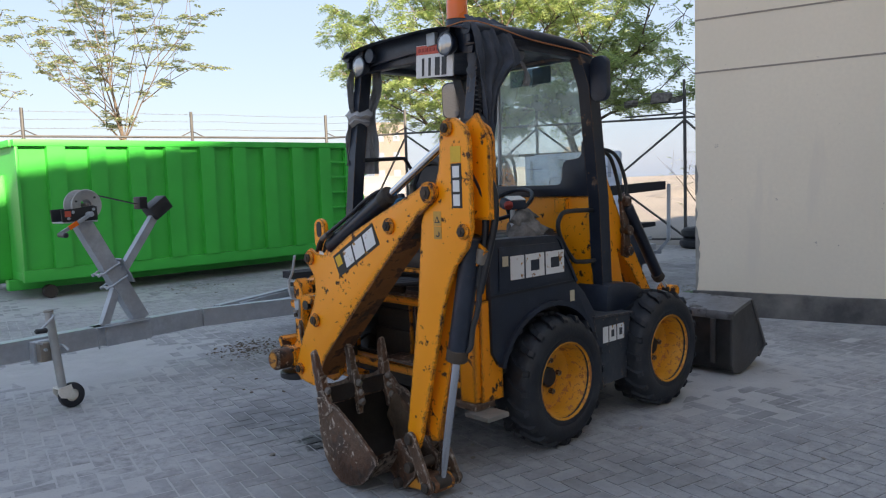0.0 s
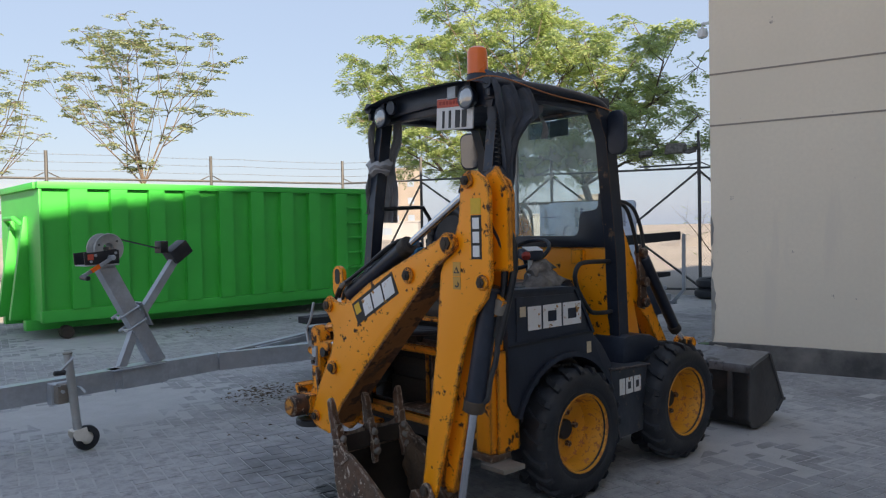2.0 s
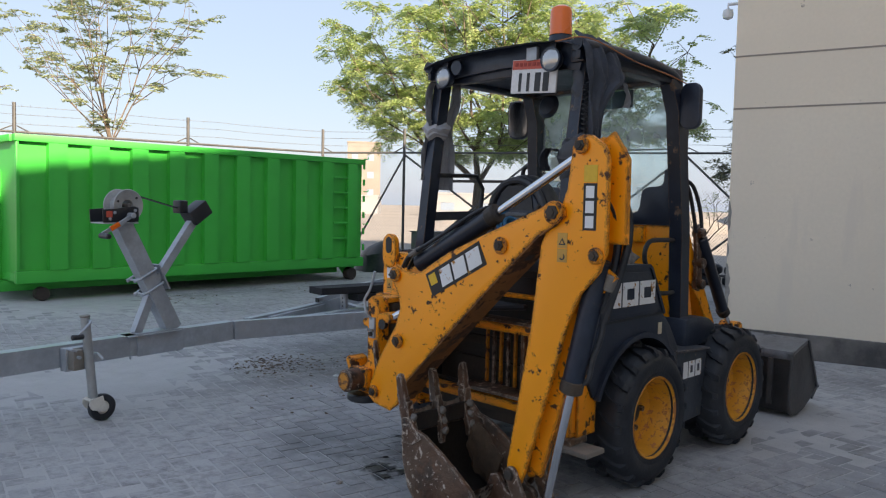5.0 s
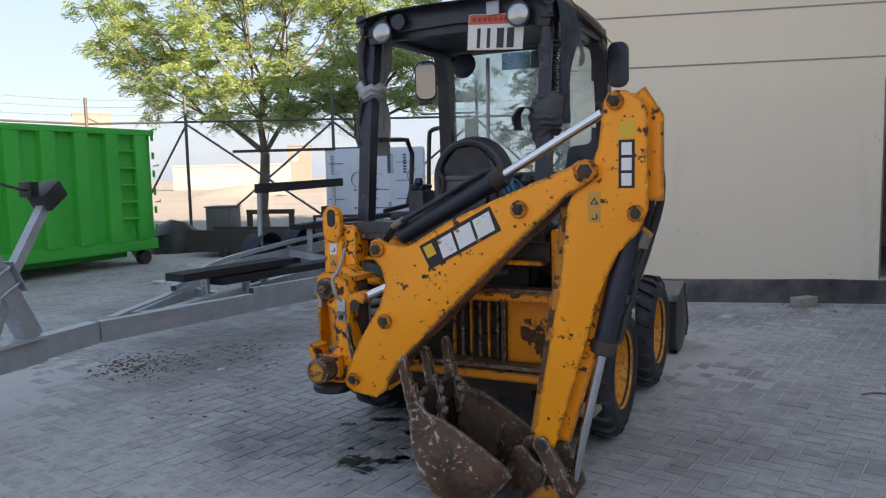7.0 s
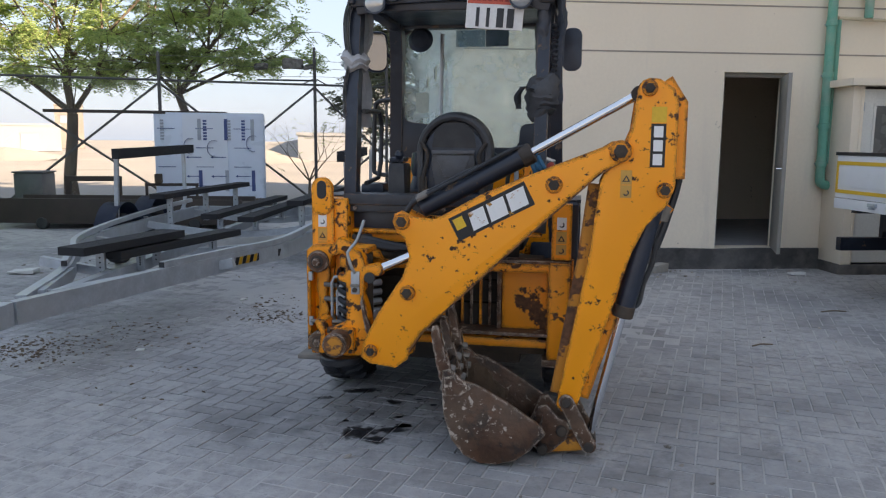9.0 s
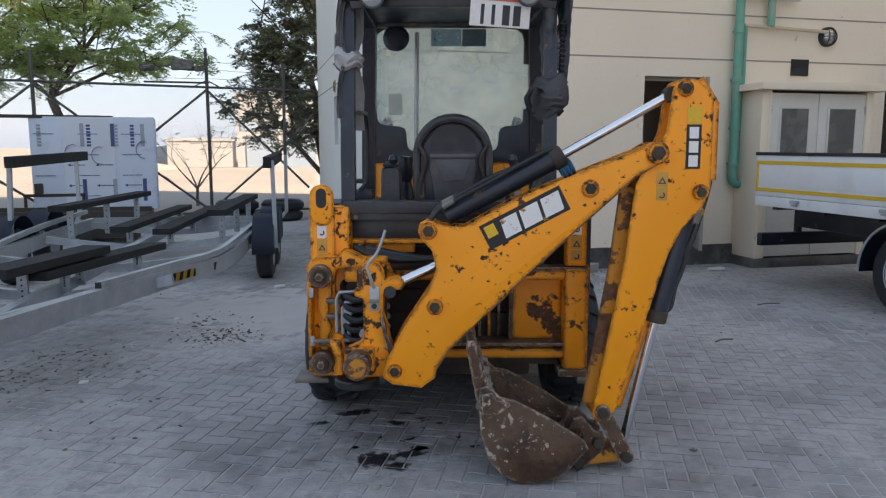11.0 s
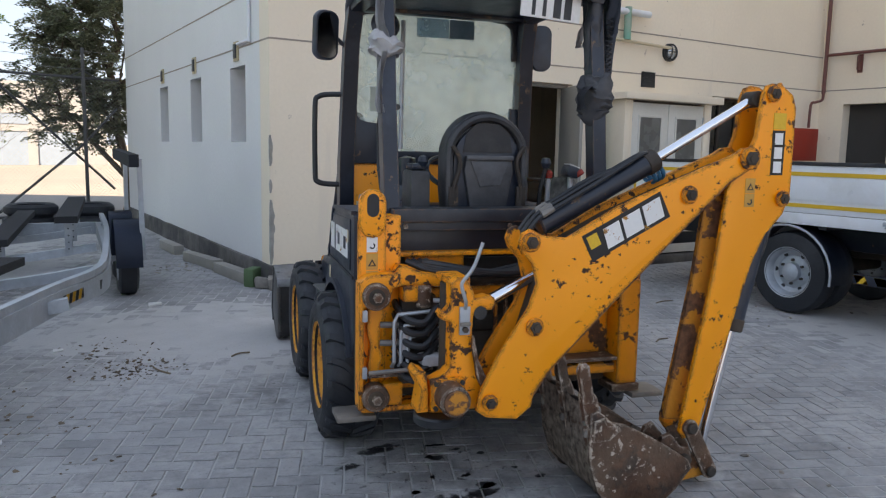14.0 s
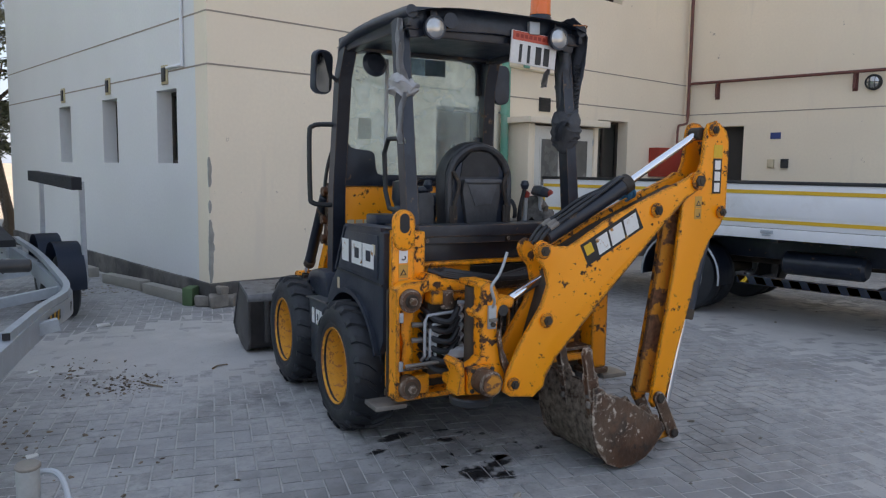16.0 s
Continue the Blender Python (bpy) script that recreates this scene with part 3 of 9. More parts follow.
# dark plinth along the walls, butted round the doorways
def plinth_run(x0, x1, m, h=0.25):
    n = max(2, int((x1 - x0) / 0.25))
    bm = B()
    lo, hi = [], []
    for k in range(n + 1):
        x = x0 + (x1 - x0) * k / n
        w = 0.028 + 0.012 * noise.noise((x * 2.1, 3.3, 0))
        lo.append((x, -w - 0.006, -0.03))
        hi.append((x, -w, h + 0.012 * noise.noise((x * 1.7, 0, 5))))
    rows = [[bm.verts.new(p) for p in lo], [bm.verts.new(p) for p in hi], [bm.verts.new((p[0], -0.002, p[2] + 0.006)) for p in hi]]
    for a, b in zip(rows, rows[1:]):
        for k in range(n):
            bm.faces.new((a[k], a[k + 1], b[k + 1], b[k]))
    ob = part("baseboard", bm, PLINTH)
    ob.matrix_basis = m
    return tagged(ob, "dark bitumen-coated concrete plinth, dusty and chipped", "plinth", kind="structure")


plinth_run(-0.03, WX2 - WX, FRONT)
plinth_run(0.0, 17.2 - WY + 0.03, SIDE)
plinth_run(0.0, 20.0, INNER)

# render broken away along the outer corner
BROKEN = surface("bare_cement_render", (0.36, 0.34, 0.31), 0.95, vary=0.3, vscale=9, bump=0.7, bscale=25)


def corner_break(z0, z1, w):
    n = int((z1 - z0) / 0.04)
    bm = B()
    rows = []
    for k in range(n + 1):
        z = z0 + (z1 - z0) * k / n
        t = 0.12 + 0.88 * math.sin(math.pi * k / n) ** 0.5
        a = w * t * (0.55 + 0.9 * abs(noise.noise((z * 6, 1.0, w))))
        b = w * t * (0.45 + 0.9 * abs(noise.noise((z * 7, 4.0, w))))
        rows.append([bm.verts.new(p) for p in ((WX + b + 0.005, WY - 0.005, z), (WX - 0.005, WY - 0.005, z), (WX - 0.005, WY + a + 0.005, z))])
    for p, q in zip(rows, rows[1:]):
        for k in range(2):
            bm.faces.new((p[k], p[k + 1], q[k + 1], q[k]))
    tagged(part("trim", bm, BROKEN, smooth=0), "bare cement where the render has broken off the corner", "wall damage", kind="structure")


corner_break(0.26, 0.95, 0.05)
corner_break(1.02, 1.16, 0.03)
corner_break(1.30, 1.62, 0.035)

# render grooves: their shade is coloured into darker strips just proud of the face
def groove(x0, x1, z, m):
    ob = part("trim", box(B(), x0, -0.003, z - 0.009, x1, 0.02, z + 0.009), GROOVE_SHADE, smooth=0)
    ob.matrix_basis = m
    tagged(ob, "thin horizontal strip with a groove's shade in its colour", "groove", kind="structure")


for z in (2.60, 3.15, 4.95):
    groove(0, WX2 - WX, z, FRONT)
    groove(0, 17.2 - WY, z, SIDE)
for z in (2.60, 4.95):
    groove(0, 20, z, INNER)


def window_unit(name, hole, m, label, mullions=1, depth=0.18, pane=None):
    x0, x1, z0, z1 = hole
    w = tagged(thing(name, m, label, "window", kind="structure"))
    f = 0.045
    for a, b, c, d in ((x0, x0 + f, z0, z1), (x1 - f, x1, z0, z1), (x0 + f, x1 - f, z0, z0 + f), (x0 + f, x1 - f, z1 - f, z1)):
        part("window_frame", box(B(), a, depth, c, b, depth + 0.06, d, 0.005), DARK_IRON if pane is None else WHITE, w)
    n = mullions + 1
    for k in range(n):
        a = x0 + f + (x1 - x0 - 2 * f) * k / n
        b = x0 + f + (x1 - x0 - 2 * f) * (k + 1) / n
        if k:
            part("mullion", box(B(), a - 0.02, depth + 0.002, z0 + f, a + 0.02, depth + 0.055, z1 - f, 0.004), DARK_IRON if pane is None else WHITE, w)
        part("pane", box(B(), a + (0.02 if k else 0), depth + 0.025, z0 + f, b - (0.02 if k < n - 1 else 0), depth + 0.031, z1 - f), WINDOW_GLASS, w)
    return w


for k, (a, b) in enumerate(SLITS):
    window_unit(f"window_{k + 1}", (a, b, 1.55, 2.40), SIDE, "narrow dark-framed slit window set deep in the wall")
window_unit("window_4", WIN_R, FRONT, "dark-framed window beside the glazed closet", 1, 0.2)
window_unit("window_5", UP_WIN, FRONT, "upper-floor window with dark frame", 1)

# open doorway with its steel door swung inwards
door = thing("door_1", FRONT @ pose(DOOR[1] - 0.05, 0.12, 0.25, 0, 0, 68), "grey steel door standing open inwards", "door", kind="structure")
part("leaf", box(B(), -0.74, -0.02, 0.01, 0, 0.02, 2.08, 0.004), DOOR_WOOD, door)
part("door_handle", tube(B(), [(-0.68, 0.02, 1.0), (-0.68, 0.07, 1.0), (-0.57, 0.07, 1.0)], 0.01), CHROME, door)
bm = B()
for a, b, c, d in ((DOOR[0], DOOR[0] + 0.05, 0.25, 2.38), (DOOR[1] - 0.05, DOOR[1], 0.25, 2.38), (DOOR[0] + 0.05, DOOR[1] - 0.05, 2.33, 2.38)):
    box(bm, a, 0.09, c, b, 0.17, d, 0.004)
fr = part("trim", bm, DOOR_WOOD)
fr.matrix_basis = FRONT
tagged(fr, "grey steel door frame", "door frame", kind="structure")

# doorway in the wing: a dark sheet stands in for its unlit inside
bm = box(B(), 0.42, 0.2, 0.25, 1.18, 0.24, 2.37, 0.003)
ob = part("doorway_shade", bm, SHADE_DARK)
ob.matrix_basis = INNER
tagged(ob, "dark sheet painted as the shade inside the wing doorway", "door", kind="structure")

# ---- green roll-off container ----
def container():
    L, Wd, Z0, Z1 = 6.20, 2.4, 0.28, 2.37
    r = thing("waste_container", pose(-10.72, 6.23, 0, 0, 0, 75.8), "bright green steel roll-off waste container with ribbed sides", "container")
    t = 0.06
    part("floor_pan", box(B(), 0.0, 0.0, Z0, L, Wd, Z0 + 0.12, 0.01), GREEN, r)
    # y = 0 is the side facing the yard
    for y0, y1 in ((0.02, 0.02 + t), (Wd - 0.02 - t, Wd - 0.02)):
        part("side_wall", box(B(), 0.0, y0, Z0 + 0.12, L, y1, Z1 - 0.1), GREEN, r)
    part("end_wall", box(B(), 0.0, 0.02 + t, Z0 + 0.12, t, Wd - 0.02 - t, Z1 - 0.1), GREEN, r)
    part("tail_door", box(B(), L - t, 0.02 + t, Z0 + 0.12, L, Wd - 0.02 - t, Z1 - 0.1), GREEN, r)
    for y in (0.0, Wd):
        part("top_rail", box(B(), -0.03, y - 0.07, Z1 - 0.1, L + 0.03, y + 0.07, Z1, 0.012), GREEN, r)
        part("bottom_rail", box(B(), -0.02, y - 0.05 , Z0 - 0.01, L + 0.02, y + 0.06, Z0 + 0.17, 0.012), GREEN, r)
    for x in (0.0, L):
        part("top_rail", box(B(), x - 0.06, 0.071, Z1 - 0.101, x + 0.06, Wd - 0.071, Z1 - 0.002, 0.012), GREEN, r)
    for k in range(9):
        x = 0.40 + k * 0.598
        for y, s in ((0.0, -1), (Wd, 1)):
            bm = B()
            w = 0.275
            pts = [(x, 0.0), (x + w, 0.0), (x + w - 0.012, 0.1), (x + 0.012, 0.1)]
            plate(bm, [(p, -q * 1.0 if s < 0 else q) for p, q in pts], Matrix.Translation((0, 0.03 if s < 0 else Wd - 0.03, Z0 + 0.171)), Z1 - 0.1 - Z0 - 0.171 - 0.001)
            part("rib", bm, GREEN, r)
    # ladder at the tail end
    for x in (5.80,):
        part("corner_post", box(B(), -0.01, -0.05, Z0 + 0.171, 0.03, 0.018, Z1 - 0.101, 0.004), GREEN, r)
        part("ladder_post", box(B(), x, -0.07, Z0 + 0.171, x + 0.06 + (0.18 if x > 5.5 else 0), 0.018, Z1 - 0.101, 0.006), GREEN, r)
    for k in range(5):
        z = 0.82 + k * 0.29
        part("ladder_rung", box(B(), 5.462, -0.065, z, 5.799, -0.02, z + 0.035, 0.004), GREEN, r)
    for k in range(6):
        z = Z0 + 0.3 + k * 0.32
        part("door_hinge", rod(B(), (L + 0.03, -0.02, z), (L + 0.03, -0.02, z + 0.12), 0.025, seg=10), GREEN, r)
        part("hook", tube(B(), [(L + 0.0, -0.05, z + 0.2), (L + 0.09, -0.07, z + 0.2), (L + 0.1, -0.07, z + 0.24)], 0.012, 6), GREEN, r) if k % 2 else None
    for y in (0.45, Wd - 0.63):
        part("runner", box(B(), -0.12, y, 0.12, L - 0.25, y + 0.18, Z0 - 0.001, 0.01), GREEN, r)
    for y in (0.03, Wd - 0.18):
        part("roller", rod(B(), (L - 0.2, y, 0.12), (L - 0.2, y + 0.15, 0.12), 0.12, seg=20, bevel=0.01), DARK_IRON, r)
        part("roller_bracket", plate(B(), [(L - 0.45, 0.29), (L + 0.0, 0.29), (L - 0.1, 0.1), (L - 0.3, 0.1)], Matrix.Translation((0, y + 0.16, 0)) @ Matrix.Rotation(radians(90), 4, "X"), 0.02), GREEN, r)
        part("roller", rod(B(), (0.35, y, 0.1), (0.35, y + 0.15, 0.1), 0.1, seg=20, bevel=0.01), DARK_IRON, r)
    # hook frame on the end
    for y in (0.75, Wd - 0.87):
        part("lift_post", plate(B(), [(0, Z0), (-0.28, Z0), (-0.05, Z1 - 0.5), (0, Z1 - 0.5)], Matrix.Translation((0, y + 0.06, 0)) @ Matrix.Rotation(radians(90), 4, "X"), 0.12, 0.006), GREEN, r)
    part("lift_bar", tube(B(), [(-0.05, 0.8, 1.75), (-0.14, 0.9, 1.85), (-0.14, Wd - 0.9, 1.85), (-0.05, Wd - 0.8, 1.75)], 0.035, 10), GREEN, r)
    return r


container()

# ---- chain-link fence ----
FENCE_STEEL = surface("fence_pipe", (0.10, 0.10, 0.10), 0.55, metal=0.4, vary=0.3)
WIRE = surface("fence_wire", (0.30, 0.31, 0.31), 0.5, metal=0.6, vary=0.2)


def fence_run(a, b, posts, braces, label, height=2.75, top=3.32):
    """Posts at the given distances from a towards b, with rails, mesh, barbed wires and braces."""
    a, b = Vector((*a, 0)), Vector((*b, 0))
    d = (b - a)
    n = d.length
    ang = math.degrees(math.atan2(d.y, d.x))
    f = thing("fence", pose(a.x, a.y, 0, 0, 0, ang), label, "fence", kind="structure")
    for s in posts:
        part("post", rod(B(), (s, 0, -0.05), (s, 0, top), 0.035, seg=10), FENCE_STEEL, f)
        for q in (-1, 1):
            if 0.1 < s + q * 0.2 < n - 0.1:
                part("stay", rod(B(), (s + 0.04 * q, 0, height + 0.12), (s + 0.28 * q, 0, height), 0.014, seg=6), FENCE_STEEL, f)
    for z in (height, 0.12):
        part("rail", rod(B(), (0.036, 0, z), (n - 0.036, 0, z), 0.024, seg=8), FENCE_STEEL, f)
    for p, q in braces:
        part("brace", rod(B(), (p[0], 0.05, p[1]), (q[0], 0.05, q[1]), 0.025, seg=8), FENCE_STEEL, f)
    for k, z in enumerate((height + 0.18, height + 0.36, height + 0.52)):
        bm = B()
        pts = [(n * t / 40, 0.02 * math.sin(t * 1.3 + k), z - 0.02 * math.sin(math.pi * (t % 8) / 8)) for t in range(41)]
        tube(bm, pts, 0.004, 4)
        for t in range(int(n / 0.15)):
            x = t * 0.15 + 0.05
            p = Vector((x, 0, z - 0.01))
            tube(bm, [p + Vector((0, -0.012, 0.02)), p + Vector((0, 0.012, -0.02))], 0.003, 3)
        part("barbed_wire", bm, WIRE, f, smooth=0)
    verts, faces = [], []
    step, hw = 0.075, 0.0017

    def strand(p, q, y):
        k = len(verts)
        dx, dz = q[0] - p[0], q[1] - p[1]
        ln = math.hypot(dx, dz)
        ox, oz = -dz / ln * hw, dx / ln * hw
        for x, z in (p, q):
            verts.extend([(x + ox, y, z + oz), (x - ox, y, z - oz), (x, y + 2 * hw, z)])
        faces.extend([(k, k + 1, k + 4, k + 3), (k + 1, k + 2, k + 5, k + 4), (k + 2, k, k + 3, k + 5)])

    h = height - 0.02
    z0 = 0.12
    c = -h
    while c < n:
        for sgn in (1, -1):
            p, q = (c, z0), (c + h - z0, h)
            if p[0] < 0:
                p = (0, z0 - p[0])
            if q[0] > n:
                q = (n, h - (q[0] - n))
            if q[0] - p[0] > 0.02:
                if sgn > 0:
                    strand(p, q, 0.01)
                else:
                    strand((n - p[0], p[1]), (n - q[0], q[1]), -0.01)
        c += step
    me = raw("wire_mesh", verts, faces, WIRE, f)
    tagged(me, "galvanised chain-link mesh", kind="stuff")
    return f


CORNER = (-12.39, 14.89)
fence_run(CORNER, (-1.75, 17.53), [0.0, 2.15, 5.39, 8.62, 10.25],
          [((2.15, 2.7), (0.7, 0.15)), ((2.15, 2.7), (5.39, 0.4)), ((5.39, 2.7), (2.3, 0.15)), ((5.39, 2.7), (8.62, 0.15)), ((8.62, 2.7), (5.5, 0.15)), ((8.62, 2.7), (10.8, 0.6)), ((10.25, 1.5), (8.62, 0.15)), ((10.25, 1.5), (10.9, 2.2))],
          "dark steel chain-link fence with barbed wire on top and diagonal braces")
fence_run((-17.4, 2.45), CORNER, [0.1, 3.3, 6.67, 10.05],
          [((3.3, 2.7), (6.5, 0.15)), ((6.67, 2.7), (3.4, 0.15))],
          "dark steel chain-link fence with barbed wire behind the container")

# ---- backhoe loader ----
MACHINE = pose(-2.085, 4.353, 0, 0, 0, -14.8)     # x to its right, y ahead, origin on the ground by the rear axle
mc = thing("backhoe_loader", MACHINE, "compact yellow and black backhoe loader with chipped paint", "backhoe loader")
XZ = Matrix.Rotation(radians(90), 4, "X")          # plates drawn in x and z, thick towards -y
YZ = Matrix(((0, 0, 1, 0), (1, 0, 0, 0), (0, 1, 0, 0), (0, 0, 0, 1)))   # plates drawn in y and z, thick towards +x


def xz_plate(pts, y0, y1, bevel=0.006):
    """A plate with its outline in x and z, from y0 (rear) to y1."""
    return plate(B(), pts, Matrix.Translation((0, y1, 0)) @ XZ, y1 - y0, bevel)


def yz_plate(pts, x0, x1, bevel=0.006):
    return plate(B(), pts, Matrix.Translation((x0, 0, 0)) @ YZ, x1 - x0, bevel)


def pin(parent, x, y, z, r=0.038, out=0.03, mat=None):
    """A greased pin: a worn yellow boss with a steel bolt head, facing the rear."""
    bm = rod(B(), (x, y, z), (x, y - out * 0.55, z), r, seg=20, bevel=0.005)
    boss = part("pin_boss", bm, YELLOW_WORN, parent)
    bm = rod(B(), (x, y - out * 0.55, z), (x, y - out, z), r * 0.66, seg=6, bevel=0.003)
    rod(bm, (x, y - out, z), (x, y - out - 0.006, z), r * 0.34, seg=12)
    part("pin_bolt", bm, DARK_IRON, boss)


PALE_TINT = glass_material("pale_strip_tint", (0.42, 0.52, 0.60), 0.05, 0.35)
DARK_TINT = glass_material("dark_strip_tint", (0.18, 0.24, 0.30), 0.05, 0.3)

GREY_STEEL = surface("scraped_grey_steel", (0.20, 0.185, 0.17), 0.6, metal=0.4, vary=0.3, dust=0.3)

# --- wheels ---
def wheel(x, y, side):
    """A lugged tyre on a deep yellow rim; side is +1 for the right-hand wheels."""
    R, hw = 0.382, 0.135
    w = part("tyre", lathe(B(), [(0.212, -hw + 0.03), (0.222, -hw + 0.006), (0.238, -hw - 0.002), (0.252, -hw - 0.001), (0.262, -hw - 0.008), (0.30, -hw - 0.012), (0.345, -hw + 0.012), (0.362, -hw + 0.045), (0.364, hw - 0.045), (0.345, hw - 0.012), (0.30, hw + 0.012), (0.262, hw + 0.008), (0.252, hw + 0.001), (0.238, hw + 0.002), (0.222, hw - 0.006), (0.212, hw - 0.03), (0.212, -hw + 0.03)], 48), RUBBER, mc, "worn black lugged tyre")
    w.name = "wheel"
    m = Matrix.Translation((x, y, R)) @ Matrix.Rotation(radians(90 * side), 4, "Y")
    w.matrix_basis = m
    n = 20
    bm = B()
    for k in range(n):
        for s in (-1, 1):
            a = TAU * (k + (0.5 if s > 0 else 0)) / n
            pts = []
            for q, (da, z) in enumerate(((0.0, 0.012), (0.11, 0.06), (0.17, hw - 0.02), (0.17, hw - 0.002))):
                rr = (R, R, R - 0.006, R - 0.030)[q]
                rl = (0.36, 0.36, 0.35, 0.335)[q]
                pts.append((a + da, s * z, rr, rl))
            wd = 0.055
            cols = []
            for aa, z, rr, rl in pts:
                quad = []
                for da, r in ((-wd, rl), (-wd * 0.75, rr), (wd * 0.75, rr), (wd, rl)):
                    quad.append(bm.verts.new((r * math.cos(aa + da), r * math.sin(aa + da), z)))
                cols.append(quad)
            for c0, c1 in zip(cols, cols[1:]):
                for j in range(3):
                    bm.faces.new((c0[j], c0[j + 1], c1[j + 1], c1[j]))
            bm.faces.new(cols[0])
            bm.faces.new(cols[-1])
    part("tread", bm, RUBBER, w, "chunky rubber lugs")
    # rim: outer flange, deep dish towards the hub
    rim = part("rim", lathe(B(), [(0.212, hw - 0.012), (0.222, hw + 0.001), (0.227, hw - 0.008), (0.220, hw - 0.022), (0.209, hw - 0.030), (0.204, hw - 0.045), (0.200, hw - 0.060), (0.196, hw - 0.066), (0.192, hw - 0.120), (0.184, hw - 0.142), (0.165, hw - 0.153), (0.12, hw - 0.165), (0.085, hw - 0.160), (0.0, hw - 0.160)], 40), YELLOW_CLEAN, w, "dusty rust-flecked yellow steel rim")
    part("back_disc", lathe(B(), [(0.0, -hw + 0.005), (0.23, -hw + 0.005), (0.23, -hw + 0.02), (0.0, -hw + 0.02)], 24), DARK_IRON, w)
    part("hub", lathe(B(), [(0.058, hw - 0.165), (0.058, hw - 0.135), (0.050, hw - 0.128), (0.0, hw - 0.126)], 20), HOSE, w)
    for k in range(5):
        a = TAU * (k + 0.3) / 5
        p = Vector((0.098 * math.cos(a), 0.098 * math.sin(a), hw - 0.165))
        part("wheel_nut", rod(B(), p, p + Vector((0, 0, 0.032)), 0.017, seg=6, bevel=0.002), RUST, w)
    return w


for x, s in ((0.685, 1), (-0.685, -1)):
    for y in (0.085, 1.170):
        wheel(x, y, s)

# dust on the cover top, its grey-blue also painting in the sky's reflection
DUSTY_SKYLIT_TOP = surface("dusty_sky_sheen_plastic", (0.085, 0.095, 0.115), 0.55, vary=0.4, vscale=7, dust=0.5, dust_col=(0.20, 0.20, 0.205), bump=0.15)
SCUFFED_BLACK = surface("scuffed_black_steel", (0.020, 0.025, 0.035), 0.4, vary=0.4, vscale=5, dust=0.25, dust_col=(0.09, 0.095, 0.105), chips=0.625, chip_scale=9.0, chip_col=(0.12, 0.07, 0.04), bump=0.15, edge=0.014, patchy=0.25)
STEP_GREY = surface("scuffed_step_plate", (0.045, 0.055, 0.072), 0.5, metal=0.2, vary=0.4, vscale=6, dust=0.4, dust_col=(0.13, 0.135, 0.14), chips=0.60, chip_col=(0.12, 0.10, 0.09), chip_scale=14, bump=0.15, edge=0.012)
COVER_NAVY = surface("navy_black_plastic", (0.019, 0.027, 0.044), 0.42, vary=0.35, vscale=4, dust=0.35, dust_col=(0.07, 0.084, 0.11), bump=0.12, bscale=70)


def logo_block(x, y0, y1, z0, z1, k, s):
    """One plain pale block of a worn logo: a heavy slab, or a slab with a slot."""
    lo, hi = min(y0, y1), max(y0, y1)
    bm = B()
    a, b = min(x, x + s * 0.0025), max(x, x + s * 0.0025)
    if k == 0:
        return plate(bm, [(lo + 0.25 * (hi - lo), z0), (hi, z0), (hi, z1), (lo + 0.25 * (hi - lo), z1)], Matrix.Translation((a, 0, 0)) @ YZ, b - a)
    t = (z1 - z0) * 0.27
    w = (hi - lo) * 0.26
    for p, q, r, u in ((lo, hi, z0, z0 + t), (lo, hi, z1 - t, z1), (lo, lo + w, z0 + t, z1 - t), (hi - w, hi, z0 + t, z1 - t)):
        plate(bm, [(p, r), (q, r), (q, u), (p, u)], Matrix.Translation((a, 0, 0)) @ YZ, b - a)
    return bm


